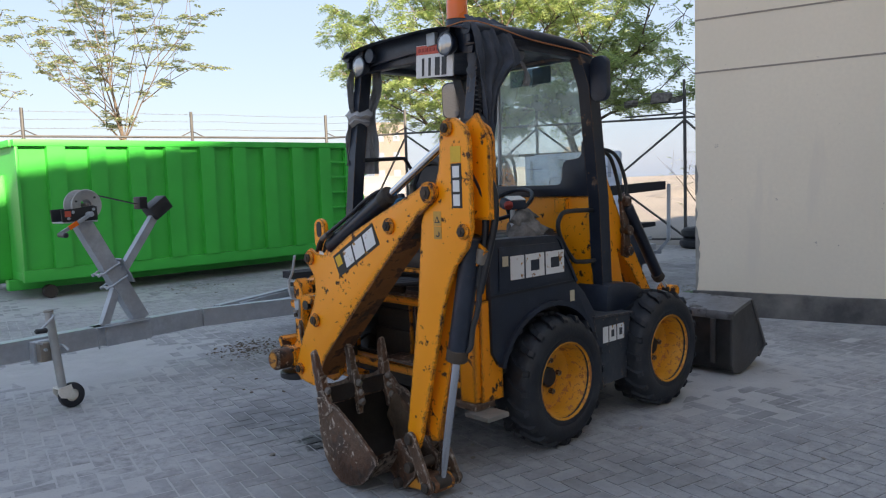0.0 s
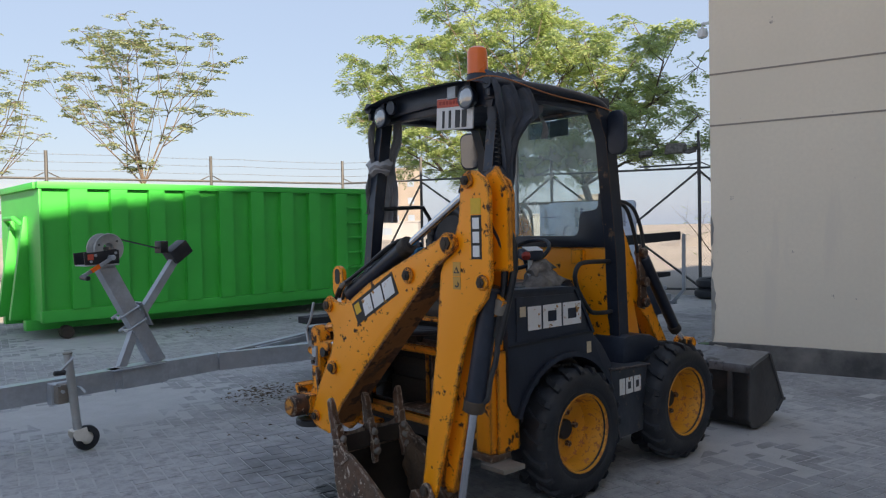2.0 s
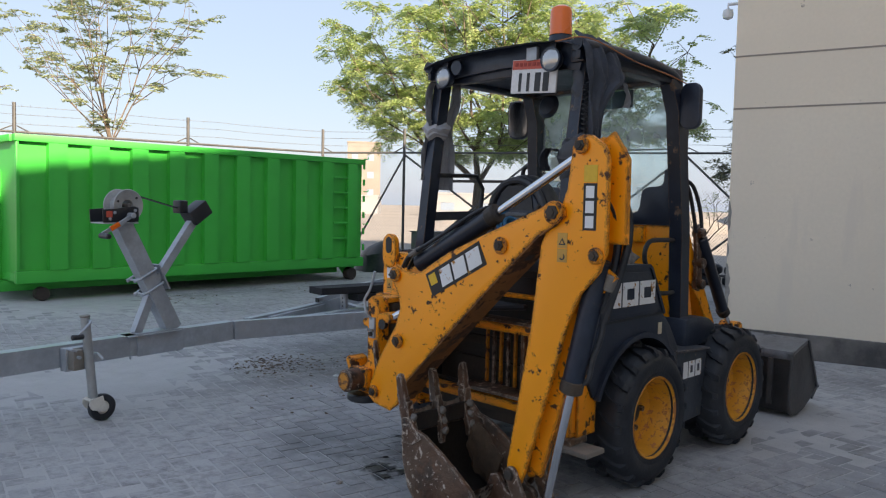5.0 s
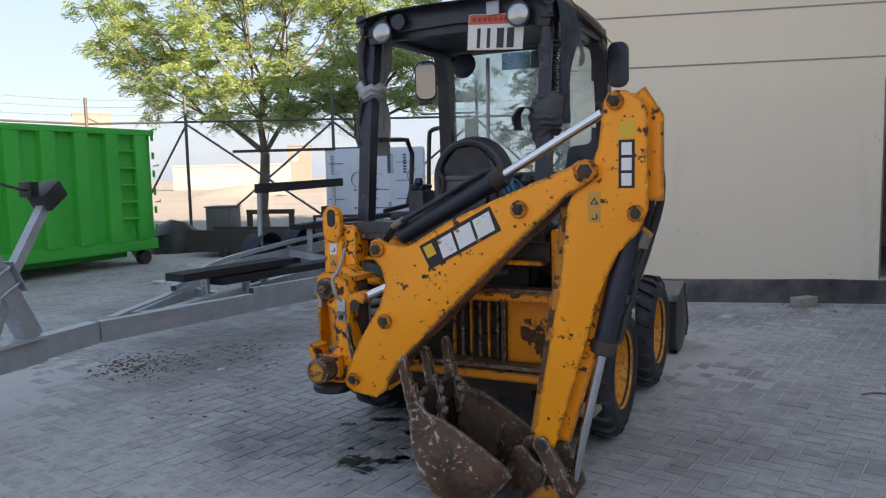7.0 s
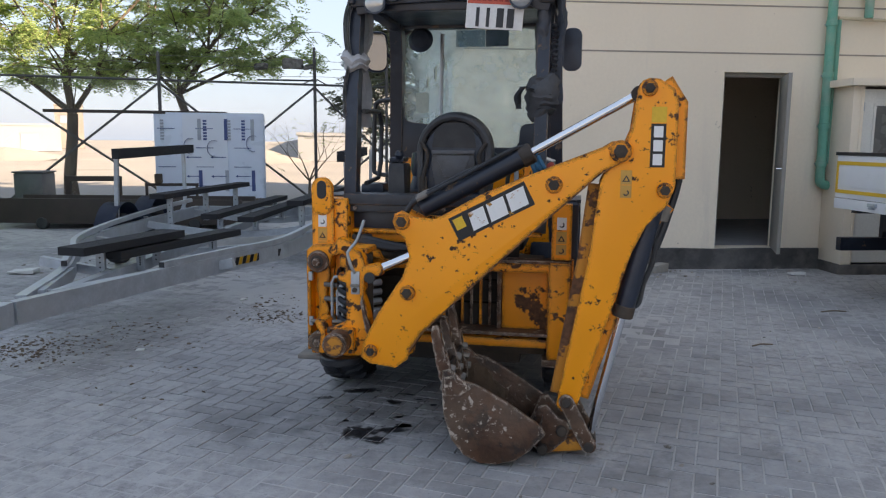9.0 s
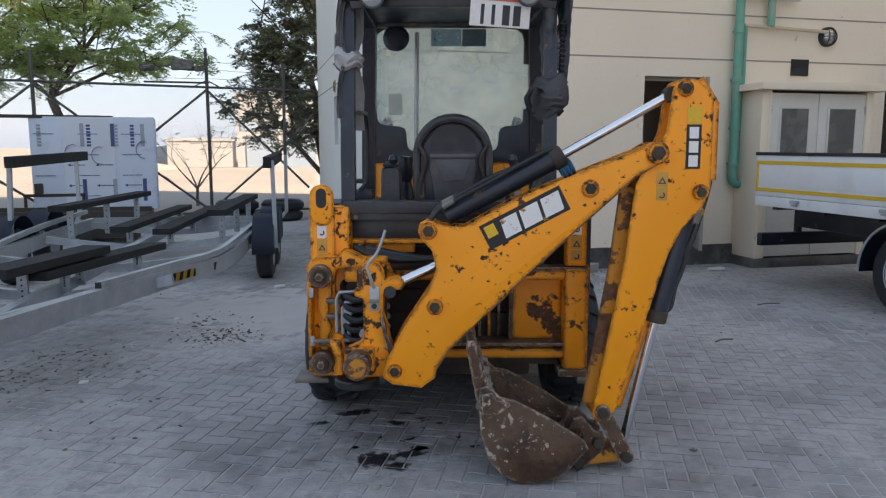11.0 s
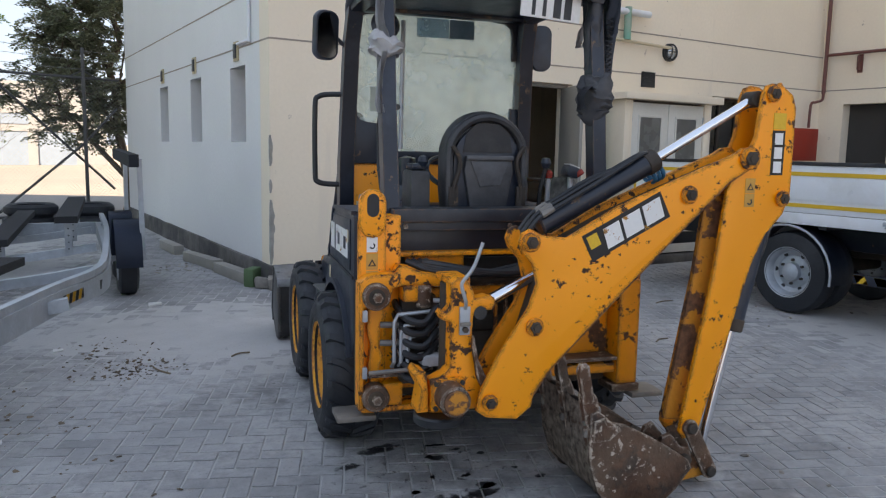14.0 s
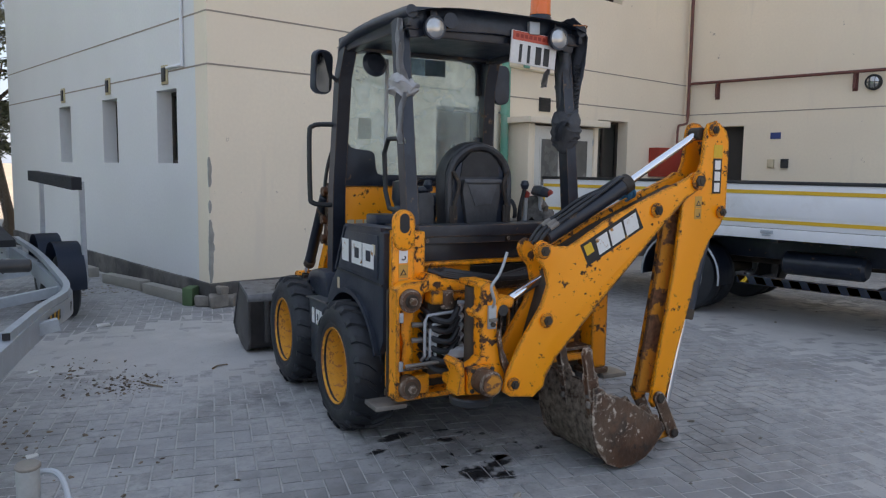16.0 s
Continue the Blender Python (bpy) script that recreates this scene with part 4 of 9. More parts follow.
# --- chassis and lower body ---
ch = part("chassis", box(B(), -0.42, -0.33, 0.27, 0.42, 1.5, 0.62, 0.02), DARK_IRON, mc, "grimy dark steel chassis")
for y in (0.085, 1.185):
    part("axle", rod(B(), (-0.55, y, 0.38), (0.55, y, 0.38), 0.07, seg=14), DARK_IRON, ch)
for s in (-1, 1):
    # tapered step box between the wheels with a light logo block
    bx = part("step_box", yz_plate([(0.46, 0.675), (0.85, 0.655), (0.80, 0.25), (0.55, 0.24)], min(s * 0.44, s * 0.73), max(s * 0.44, s * 0.73), 0.012), STEP_GREY, mc, "scuffed blue-grey step box between the wheels")
    part("step_top", yz_plate([(0.45, 0.678), (0.86, 0.658), (0.86, 0.668), (0.45, 0.69)], min(s * 0.44, s * 0.745), max(s * 0.44, s * 0.745), 0.003), STEP_GREY, bx)
    for k in range(3):
        y = (0.53 + k * 0.085) if s > 0 else (0.77 - k * 0.085)
        part("logo_block", logo_block(s * 0.7305, y, y + s * 0.072, 0.508, 0.607, k, s), PUREWHITE, bx)
    # padded front mudguard
    pts = [(0.69, 0.66), (0.70, 0.80), (0.72, 0.835), (0.76, 0.85), (0.90, 0.845), (1.02, 0.825), (1.09, 0.79), (1.12, 0.73), (1.06, 0.66)]
    part("front_mudguard", yz_plate(pts, min(s * 0.40, s * 0.66), max(s * 0.40, s * 0.66), 0.03), BLACK_PLASTIC, mc)
    # rear side cover: upper block with a slanting front, over a flared wheel arch
    arch = arc(0.06, 0.38, 0.432, 12, 158, 16)
    pts = [(0.50, 0.665), (0.475, 0.73), (0.385, 0.85), (0.30, 0.925), (0.15, 1.185), (0.125, 1.203), (-0.40, 1.215), (-0.425, 1.195), (-0.42, 0.62), (-0.375, 0.545)] + [(y, z) for y, z in reversed(arch)]
    cov = part("engine_cover", yz_plate(pts, min(s * 0.585, s * 0.725), max(s * 0.585, s * 0.725), 0.018), COVER_NAVY, mc, "dusty navy-black plastic engine side cover with white logo blocks")
    panel = [(0.245, 0.955), (0.12, 1.168), (-0.36, 1.178), (-0.36, 0.942)]
    part("cover_panel", yz_plate(panel, min(s * 0.726, s * 0.732), max(s * 0.726, s * 0.732), 0.003), COVER_NAVY, cov)
    part("cover_groove", sweep(B(), [(s * 0.7255, -0.415, 0.918), (s * 0.7255, 0.30, 0.928)], rect_shape(0.008, 0.013)), HOSE, cov)
    part("top_lip", sweep(B(), [(s * 0.722, -0.41, 1.212), (s * 0.722, 0.125, 1.200), (s * 0.722, 0.15, 1.182), (s * 0.722, 0.30, 0.925)], rect_shape(0.022, 0.018)), COVER_NAVY, cov)
    part("cover_top", yz_plate([(-0.41, 1.2155), (0.12, 1.2035), (0.12, 1.2075), (-0.41, 1.2195)], min(s * 0.60, s * 0.71), max(s * 0.60, s * 0.71), 0.001), DUSTY_SKYLIT_TOP, cov, "dusty top of the cover with the sky's pale sheen in its colour")
    for k, (o, w_) in enumerate(((0.0, 0.145), (0.16, 0.155), (0.33, 0.16))):
        y0 = -0.31 + o
        y1 = y0 + w_
        if s < 0:
            y0, y1 = 0.175 - o, 0.175 - o - w_
        part("logo_block", logo_block(s * 0.7325, y0, y1, 0.993, 1.122, k, s), PUREWHITE, cov)
    part("logo_badge", box(B(), s * 0.7325, -0.335, 1.072, s * 0.7345, -0.29, 1.126), CREAM_DECAL, cov)
    part("warning_label", box(B(), s * 0.7255, 0.24, 0.81, s * 0.728, 0.28, 0.875), CREAM_DECAL, cov)
    part("arch_lip", sweep(B(), [(s * 0.730, y, z) for y, z in arc(0.06, 0.38, 0.444, 10, 160, 18)], rect_shape(0.032, 0.026)), COVER_NAVY, cov)

# --- cab ---
cab = part("cab_frame", B(), BLACK_STEEL, mc, "black tubular cab frame")
POST = rect_shape(0.075, 0.075)
RB, FT = -0.33, 0.76
for s in (-1, 1):
    part("rear_post", sweep(B(), [(s * 0.525 - 0.022, RB - 0.055, 1.16), (s * 0.53 - 0.024, RB + 0.02, 1.75), (s * 0.53 - 0.022, RB + 0.105, 2.32)], rect_shape(0.07, 0.08)), BLACK_STEEL, cab)
    part("front_post", sweep(B(), [(s * 0.56, FT + 0.03, 0.72), (s * 0.56, FT, 1.4), (s * 0.54, FT - 0.06, 2.1), (s * 0.53, FT - 0.14, 2.30)], rect_shape(0.085, 0.10)), BLACK_STEEL, cab)
    part("side_rail", box(B(), s * 0.48, RB, 2.26, s * 0.565, FT - 0.1, 2.33, 0.015), BLACK_STEEL, cab)
    part("sill", box(B(), s * 0.42, RB, 1.17, s * 0.545, 0.20, 1.215, 0.01), BLACK_STEEL, cab)
part("front_header", box(B(), -0.53, FT - 0.17, 2.27, 0.53, FT - 0.08, 2.33, 0.015), BLACK_STEEL, cab)
part("rear_header", box(B(), -0.52, -0.279, 2.24, 0.52, -0.22, 2.33, 0.012), BLACK_STEEL, cab)
# roof canopy with a downturned, slightly arched rear visor
def roof():
    bm = B()
    nx, ny = 12, 10
    grid = []
    for j in range(ny + 1):
        v = j / ny
        row = []
        for i in range(nx + 1):
            u = i / nx * 2 - 1
            y = -0.40 + v * 1.22
            x = u * (0.565 - 0.02 * v)
            z = 2.415 - 0.055 * abs(u) ** 4 - 0.05 * v ** 3 - 0.03 * (1 - v) ** 8
            row.append(bm.verts.new((x, y, z)))
        grid.append(row)
    for a, b in zip(grid, grid[1:]):
        for i in range(nx):
            bm.faces.new((a[i], a[i + 1], b[i + 1], b[i]))
    bmesh.ops.solidify(bm, geom=bm.faces[:], thickness=-0.05)
    return bm


rf = part("roof", roof(), BLACK_PLASTIC, cab, "dusty black moulded roof", 50)
pts = [(-0.565, 2.36), (-0.50, 2.385), (0, 2.41), (0.50, 2.385), (0.565, 2.36), (0.53, 2.22), (0.47, 2.225), (0.40, 2.27), (0, 2.285), (-0.40, 2.27), (-0.47, 2.225), (-0.53, 2.22)]
part("rear_visor", xz_plate(pts, -0.312, -0.28, 0.01), BLACK_PLASTIC, rf)
part("head_lining", box(B(), -0.5, RB + 0.06, 2.29, 0.5, FT - 0.18, 2.305), BLACK_PLASTIC, rf)
for s in (-1, 1):
    part("roof_side", box(B(), s * 0.535, -0.36, 2.27, s * 0.565, 0.72, 2.36, 0.012), BLACK_PLASTIC, rf)
for s in (-1, 1):
    part("roof_edge", tube(B(), smooth_path([(s * 0.548, -0.37, 2.345), (s * 0.560, 0.10, 2.350), (s * 0.558, 0.50, 2.330), (s * 0.548, 0.66, 2.295), (s * 0.535, 0.715, 2.23), (s * 0.53, 0.735, 2.14)], 4), 0.034, 12), BLACK_PLASTIC, rf, "rolled black roof edge")
# front window: a moulded frame with raised corner panels, the pane behind it
part("front_glass", box(B(), -0.51, FT - 0.03, 1.45, 0.50, FT - 0.024, 2.30), GLASS, cab, "dusty front windscreen")
low = [(-0.53, 1.41), (0.53, 1.41), (0.53, 1.76), (0.468, 1.76), (0.466, 1.685), (0.452, 1.663), (0.425, 1.655), (0.345, 1.648), (0.318, 1.63), (0.31, 1.60), (0.303, 1.525), (0.288, 1.497), (0.262, 1.487), (-0.262, 1.487), (-0.288, 1.497), (-0.300, 1.525), (-0.306, 1.60), (-0.314, 1.63), (-0.340, 1.646), (-0.44, 1.655), (-0.478, 1.667), (-0.497, 1.69), (-0.502, 1.76), (-0.53, 1.76)]
part("window_sill", xz_plate(low, FT - 0.05, FT - 0.005, 0.008), BLACK_STEEL, cab)
for s in (-1, 1):
    e = 0.468 if s > 0 else 0.502
    part("corner_panel", xz_plate([(s * 0.53, 2.05), (s * e, 2.05), (s * e, 2.20), (s * (e - 0.012), 2.245), (s * (e - 0.05), 2.272), (s * (e - 0.12), 2.28), (s * (e - 0.12), 2.32), (s * 0.53, 2.32)], FT - 0.05, FT - 0.012, 0.005), BLACK_STEEL, cab)
# lower cab front, yellow inside, and the bent rail at the entrance
part("front_panel", box(B(), -0.53, FT - 0.03, 0.75, 0.53, FT + 0.02, 1.409, 0.01), YELLOW, cab)
part("floor_plate", box(B(), -0.50, RB, 0.70, 0.50, FT - 0.031, 0.75, 0.006), DARK_IRON, cab)
part("fuse_box", box(B(), 0.255, FT - 0.075, 1.30, 0.35, FT - 0.031, 1.40, 0.012), YELLOW, cab)
part("grab_handle", tube(B(), smooth_path([(0.545, 0.72, 1.32), (0.565, 0.62, 1.325), (0.57, 0.42, 1.326), (0.57, 0.36, 1.30), (0.57, 0.335, 1.24), (0.57, 0.37, 1.15), (0.57, 0.47, 1.03), (0.57, 0.53, 1.008), (0.565, 0.64, 1.0), (0.545, 0.74, 0.998)], 3), 0.014, 8), HOSE, cab)
# rear shelf beam and sill
sh = part("rear_beam", box(B(), -0.56, -0.50, 1.175, 0.56, -0.36, 1.235, 0.006), SCUFFED_BLACK, mc, "scuffed black steel rear cross beam")
part("beam_web", box(B(), -0.55, -0.475, 1.135, 0.55, -0.40, 1.174, 0.004), SCUFFED_BLACK, sh)
part("lower_lip", box(B(), -0.55, -0.40, 1.03, 0.55, -0.36, 1.134, 0.006), BLACK_STEEL, sh)
for x in (-0.50, 0.0, 0.47):
    part("beam_bolt", rod(B(), (x, -0.475, 1.155), (x, -0.487, 1.155), 0.012, seg=6), RUST, sh)

# --- seat ---
seat = part("seat", box(B(), -0.24, -0.05, 1.02, 0.24, 0.46, 1.16, 0.04), SEAT_BLACK, mc, "worn black vinyl operator seat")
bk = [(0.20, 1.10), (0.222, 1.30)] + arc(0.0, 1.475, 0.222, 0, 180, 16) + [(-0.222, 1.30), (-0.20, 1.10)]
part("backrest", xz_plate(bk, -0.13, 0.0, 0.04), SEAT_BLACK, seat)
part("back_shell", xz_plate([(x * 0.80, 1.36 + (z - 1.36) * 0.78) for x, z in bk], -0.155, -0.125, 0.012), BLACK_PLASTIC, seat)
part("back_rim", sweep(B(), [(x * 0.9, -0.15, 1.36 + (z - 1.36) * 0.9) for x, z in bk], round_shape(0.022, 8)), SEAT_BLACK, seat)
part("back_pouch", xz_plate([(-0.12, 1.47), (0.12, 1.47), (0.13, 1.40), (0.09, 1.17), (-0.09, 1.17), (-0.13, 1.40)], -0.19, -0.15, 0.012), SEAT_BLACK, seat)
part("seat_base", box(B(), -0.2, 0.0, 0.75, 0.2, 0.4, 1.02, 0.02), BLACK_PLASTIC, seat)
WORN_EDGE = surface("worn_brown_frame", (0.07, 0.058, 0.05), 0.7, metal=0.3, vary=0.5, chips=0.6, chip_scale=20, chip_col=(0.13, 0.09, 0.06), bump=0.2)
GREY_VINYL = surface("grey_worn_vinyl", (0.10, 0.105, 0.115), 0.5, vary=0.4, vscale=9, bump=0.3, bscale=40)
part("back_recess", xz_plate([(-0.13, 1.49), (0.13, 1.49), (0.115, 1.58), (0.06, 1.63), (-0.06, 1.63), (-0.115, 1.58)], -0.162, -0.156, 0), HOSE, seat)
part("pouch_lip", box(B(), -0.125, -0.205, 1.452, 0.125, -0.191, 1.474, 0.005), GREY_VINYL, seat)
part("pouch_fold", xz_plate([(-0.10, 1.445), (0.10, 1.445), (0.06, 1.33), (-0.05, 1.32)], -0.197, -0.1905, 0.003), GREY_VINYL, seat)
for q in (-1, 1):
    part("back_bracket", tube(B(), smooth_path([(q * 0.17, -0.17, 1.12), (q * 0.18, -0.175, 1.30), (q * 0.15, -0.18, 1.44), (q * 0.19, -0.175, 1.52)], 4), 0.012, 8), WORN_EDGE, seat)
    part("hinge_plate", box(B(), q * 0.155, -0.178, 1.20, q * 0.205, -0.157, 1.32, 0.006), WORN_EDGE, seat)
armrest = part("armrest", jitter(box(B(), -0.40, -0.16, 1.18, -0.29, 0.02, 1.40, 0.03), 0.006, 9), SEAT_BLACK, mc, "black padded control pod beside the seat")
part("pod_top", box(B(), -0.39, -0.15, 1.401, -0.30, -0.02, 1.43, 0.012), BLACK_PLASTIC, armrest)
kn = part("switch_stalk", rod(B(), (0.36, -0.10, 1.22), (0.36, -0.11, 1.36), 0.014, seg=10), GALV, mc)
part("red_knob", lathe(B(), [(0, 0.0), (0.022, 0.004), (0.024, 0.03), (0.012, 0.045), (0, 0.047)], 14, Matrix.Translation((0.36, -0.11, 1.36))), RED, kn, "small red control knob")
for s in (-1, 1):
    lev = part("lever", tube(B(), [(s * 0.30, -0.1, 1.0), (s * 0.31, -0.12, 1.3), (s * 0.33, -0.14, 1.42)], 0.012), HOSE, mc)
    part("lever_knob", lathe(B(), [(0, -0.03), (0.018, -0.025), (0.028, 0), (0.02, 0.026), (0, 0.03)], 12, Matrix.Translation((s * 0.33, -0.14, 1.44))), BLACK_PLASTIC, lev)
    part("console", box(B(), s * 0.28, -0.2, 0.9, s * 0.42, 0.5, 1.22, 0.03), BLACK_PLASTIC, mc)
# steering column and dash
dash = part("dashboard", box(B(), -0.28, 0.52, 0.75, 0.28, 0.70, 1.18, 0.03), BLACK_PLASTIC, mc)
st = lathe(B(), [(0.175 + 0.014 * math.cos(TAU * k / 8), 0.014 * math.sin(TAU * k / 8)) for k in range(9)], 28, pose(0.04, 0.47, 1.37, 32, 0, 0))
part("steering_wheel", st, BLACK_PLASTIC, dash)
part("steering_column", rod(B(), (0.04, 0.60, 1.1), (0.04, 0.48, 1.36), 0.03), BLACK_PLASTIC, dash)

# --- lamps, beacon, plate, mirrors ---
def work_lamp(x, z, r=0.05):
    l = part("work_lamp", lathe(B(), [(0, 0.06), (r * 0.6, 0.06), (r, 0.02), (r + 0.006, 0.0), (r + 0.004, -0.012), (r - 0.008, -0.012)], 24, Matrix.Translation((x, -0.365, z)) @ Matrix.Rotation(radians(90), 4, "X") @ pose(0, 0, 0, 180)), BLACK_PLASTIC, mc, "round work lamp with clear lens")
    part("lens", lathe(B(), [(r - 0.006, 0.0), (r * 0.6, 0.012), (0, 0.017)], 24, Matrix.Translation((x, -0.377, z)) @ Matrix.Rotation(radians(90), 4, "X")), LAMP_GLASS, l)
    part("bracket", box(B(), x - 0.02, -0.355, z + 0.02, x + 0.02, -0.30, z + 0.09, 0.004), BLACK_STEEL, l)
    return l


work_lamp(-0.414, 2.272, 0.058)
work_lamp(0.385, 2.285, 0.060)
part("reflector", lathe(B(), [(0, 0), (0.042, 0), (0.042, 0.02), (0, 0.022)], 20, Matrix.Translation((-0.315, -0.345, 2.32)) @ XZ), BLACK_PLASTIC, mc)
bc = part("beacon", lathe(B(), [(0, 0), (0.065, 0), (0.065, 0.02), (0.058, 0.035), (0, 0.035)], 24, Matrix.Translation((0.345, -0.235, 2.40))), BLACK_PLASTIC, mc, "orange warning beacon on a black base")
part("dome", lathe(B(), [(0.062, 0.03), (0.060, 0.045), (0.058, 0.15), (0.052, 0.175), (0.03, 0.188), (0, 0.19)], 28, Matrix.Translation((0.345, -0.235, 2.405))), ORANGE_LENS, bc, "orange plastic dome")
np_ = part("number_plate", box(B(), -0.155, -0.006, -0.095, 0.155, 0.006, 0.088, 0.003), PLATE_WHITE, mc, "white number plate with a red top band and dark bars")
np_.matrix_basis = pose(0.243, -0.325, 2.22, 0, 4, 0)
part("plate_band", box(B(), -0.15, -0.009, 0.035, 0.15, -0.0062, 0.084), PLATE_RED, np_)
for k in range(4):
    part("plate_bar", box(B(), -0.10 + k * 0.056, -0.009, -0.085, -0.10 + k * 0.056 + (0.018 if k < 2 else 0.038), -0.0062, 0.015), HOSE, np_)
for k in range(9):
    part("band_bar", box(B(), -0.13 + k * 0.03, -0.011, 0.050, -0.13 + k * 0.03 + 0.02, -0.0091, 0.070), RED, np_)
part("plate_bracket", box(B(), 0.20, -0.345, 2.30, 0.27, -0.318, 2.37, 0.003), GALV, mc)


def mirror(s):
    a = part("mirror_arm", tube(B(), [(s * 0.54, 0.70, 2.05), (s * 0.62, 0.70, 2.12), (s * 0.66, 0.68, 2.12)], 0.012), BLACK_STEEL, mc)
    o = arc(0.014, 0.082, 0.054, 0, 90, 7) + arc(-0.012, 0.082, 0.054, 90, 180, 7) + arc(-0.012, -0.086, 0.054, 180, 270, 7) + arc(0.014, -0.086, 0.054, 270, 360, 7)
    o = [(x * (1.15 if s < 0 else 0.95), z) for x, z in o]
    h = part("mirror_housing", xz_plate(o, -0.022, 0.026, 0.014), BLACK_PLASTIC, a, "black plastic rear-view mirror")
    h.matrix_basis = Matrix.Translation((0.645 if s > 0 else -0.69, 0.68, 2.135)) @ pose(0, 0, 0, 4 if s < 0 else 0, 0, 24 if s < 0 else 0)
    g = part("mirror_glass", xz_plate([(x * 0.86, z * 0.9) for x, z in o], -0.0265, -0.0225, 0.0), MIRROR, a)
    g.matrix_basis = h.matrix_basis if s < 0 else h.matrix_basis @ pose(0, 0, 0, 0, 0, 180)


mirror(-1)
mirror(1)
# grab rails at the cab entrance
part("grab_rail", tube(B(), smooth_path([(-0.56, FT - 0.02, 1.81), (-0.66, FT + 0.03, 1.81), (-0.715, FT + 0.04, 1.795), (-0.735, FT + 0.04, 1.74), (-0.738, FT + 0.02, 1.36), (-0.725, FT + 0.01, 1.30), (-0.66, FT, 1.285), (-0.56, FT - 0.02, 1.285)], 3), 0.016, 10), HOSE, mc)
part("grab_rail", tube(B(), [(-0.50, -0.25, 1.28), (-0.50, 0.02, 1.30), (-0.50, 0.08, 1.40), (-0.50, 0.10, 1.62), (-0.50, 0.04, 1.70), (-0.50, -0.02, 1.70), (-0.50, -0.30, 1.69)], 0.014, 10), HOSE, mc)

# --- rear frame for the digger ---
rfm = part("rear_frame", box(B(), -0.60, -0.62, 0.415, 0.58, -0.52, 0.465, 0.01), YELLOW_RUSTY, mc, "chipped yellow rear frame carrying the digger")
part("frame_shelf", box(B(), -0.10, -0.635, 0.482, 0.58, -0.48, 0.50, 0.004), RUST, rfm)
part("frame_web", box(B(), -0.58, -0.54, 0.36, 0.56, -0.50, 0.482, 0.004), DARK_IRON, rfm)
for s in (-1, 1):
    part("frame_post", box(B(), s * (0.53 if s < 0 else 0.575), -0.64, 0.36, s * 0.69, -0.48, 0.885 if s > 0 else 1.21, 0.012), YELLOW if s < 0 else YELLOW_RUSTY, rfm)
    part("foot_plate", box(B(), s * 0.645, -0.68, 0.295, s * 0.82, -0.52, 0.322, 0.008), GREY_STEEL, rfm)
    part("post_foot", box(B(), s * 0.55, -0.65, 0.3225, s * 0.70, -0.50, 0.36, 0.006), RUST, rfm)
part("frame_flange", box(B(), 0.693, -0.60, 0.36, 0.706, -0.44, 0.90, 0.003), YELLOW_WORN, rfm)
up = part("upper_post", box(B(), 0.585, -0.60, 0.90, 0.69, -0.47, 1.20, 0.008), YELLOW, rfm)
part("frame_beam", box(B(), -0.53, -0.62, 0.83, 0.69, -0.52, 0.875, 0.008), YELLOW_WORN, rfm)
part("beam_top", box(B(), -0.50, -0.61, 0.8765, 0.69, -0.50, 0.895, 0.004), RUST, rfm)
part("upper_rail", box(B(), -0.53, -0.56, 1.013, 0.53, -0.48, 1.035, 0.006), YELLOW, rfm)
part("upper_plate", box(B(), -0.48, -0.53, 0.962, -0.20, -0.50, 1.012, 0.004), YELLOW_WORN, rfm)
part("rear_panel", box(B(), 0.32, -0.53, 0.50, 0.575, -0.50, 0.83, 0.006), YELLOW_RUSTY, rfm)
part("panel_edge", box(B(), 0.295, -0.555, 0.50, 0.318, -0.47, 0.83, 0.004), RUST, rfm)
part("swing_ram", rod(B(), (-0.33, -0.69, 0.918), (0.10, -0.62, 0.925), 0.028, seg=16), DARK_IRON, rfm)
rfm.location = (0, 0.115, 0)
# lifting eye on the left post
eye = [(-0.725, 1.20)] + arc(-0.665, 1.265, 0.060, 180, 0, 10) + [(-0.605, 1.20)] + arc(-0.665, 1.175, 0.060, 0, -180, 10)
ep = part("lifting_eye", xz_plate(eye, -0.675, -0.642, 0.006), YELLOW, rfm)
part("eye_hole", xz_plate(arc(-0.665, 1.280, 0.026, 0, 180, 8) + arc(-0.665, 1.232, 0.026, 180, 360, 8), -0.6785, -0.674, 0), HOSE, ep)
part("post_cover", box(B(), -0.728, -0.662, 0.36, -0.602, -0.6415, 1.19, 0.006), YELLOW, ep)


def warn(x0, x1, z0, z1, y, parent, mat, sign=True):
    """A worn sticker with a dark pictogram."""
    l = part("warning_label", box(B(), x0, y - 0.0025, z0, x1, y - 0.0005, z1), mat, parent, "worn warning sticker with a dark pictogram")
    c, w = (x0 + x1) / 2, (x1 - x0) * 0.36
    zc = z0 + (z1 - z0) * 0.40
    if sign:
        part("sign_mark", xz_plate([(c - w, zc - w * 0.7), (c + w, zc - w * 0.7), (c, zc + w)], y - 0.0042, y - 0.0028, 0), HOSE, l)
        part("sign_field", xz_plate([(c - w * 0.5, zc - w * 0.45), (c + w * 0.5, zc - w * 0.45), (c, zc + w * 0.45)], y - 0.0058, y - 0.0045, 0), mat, l)
    else:
        part("sign_mark", xz_plate(arc(c, zc, w * 0.8, -150, 60, 8) + arc(c, zc, w * 0.45, 60, -150, 8), y - 0.0042, y - 0.0028, 0), HOSE, l)
    return l


warn(-0.69, -0.642, 1.052, 1.122, -0.6625, ep, PUREWHITE, False)
warn(-0.692, -0.640, 0.975, 1.046, -0.6625, ep, AMBER_DECAL)
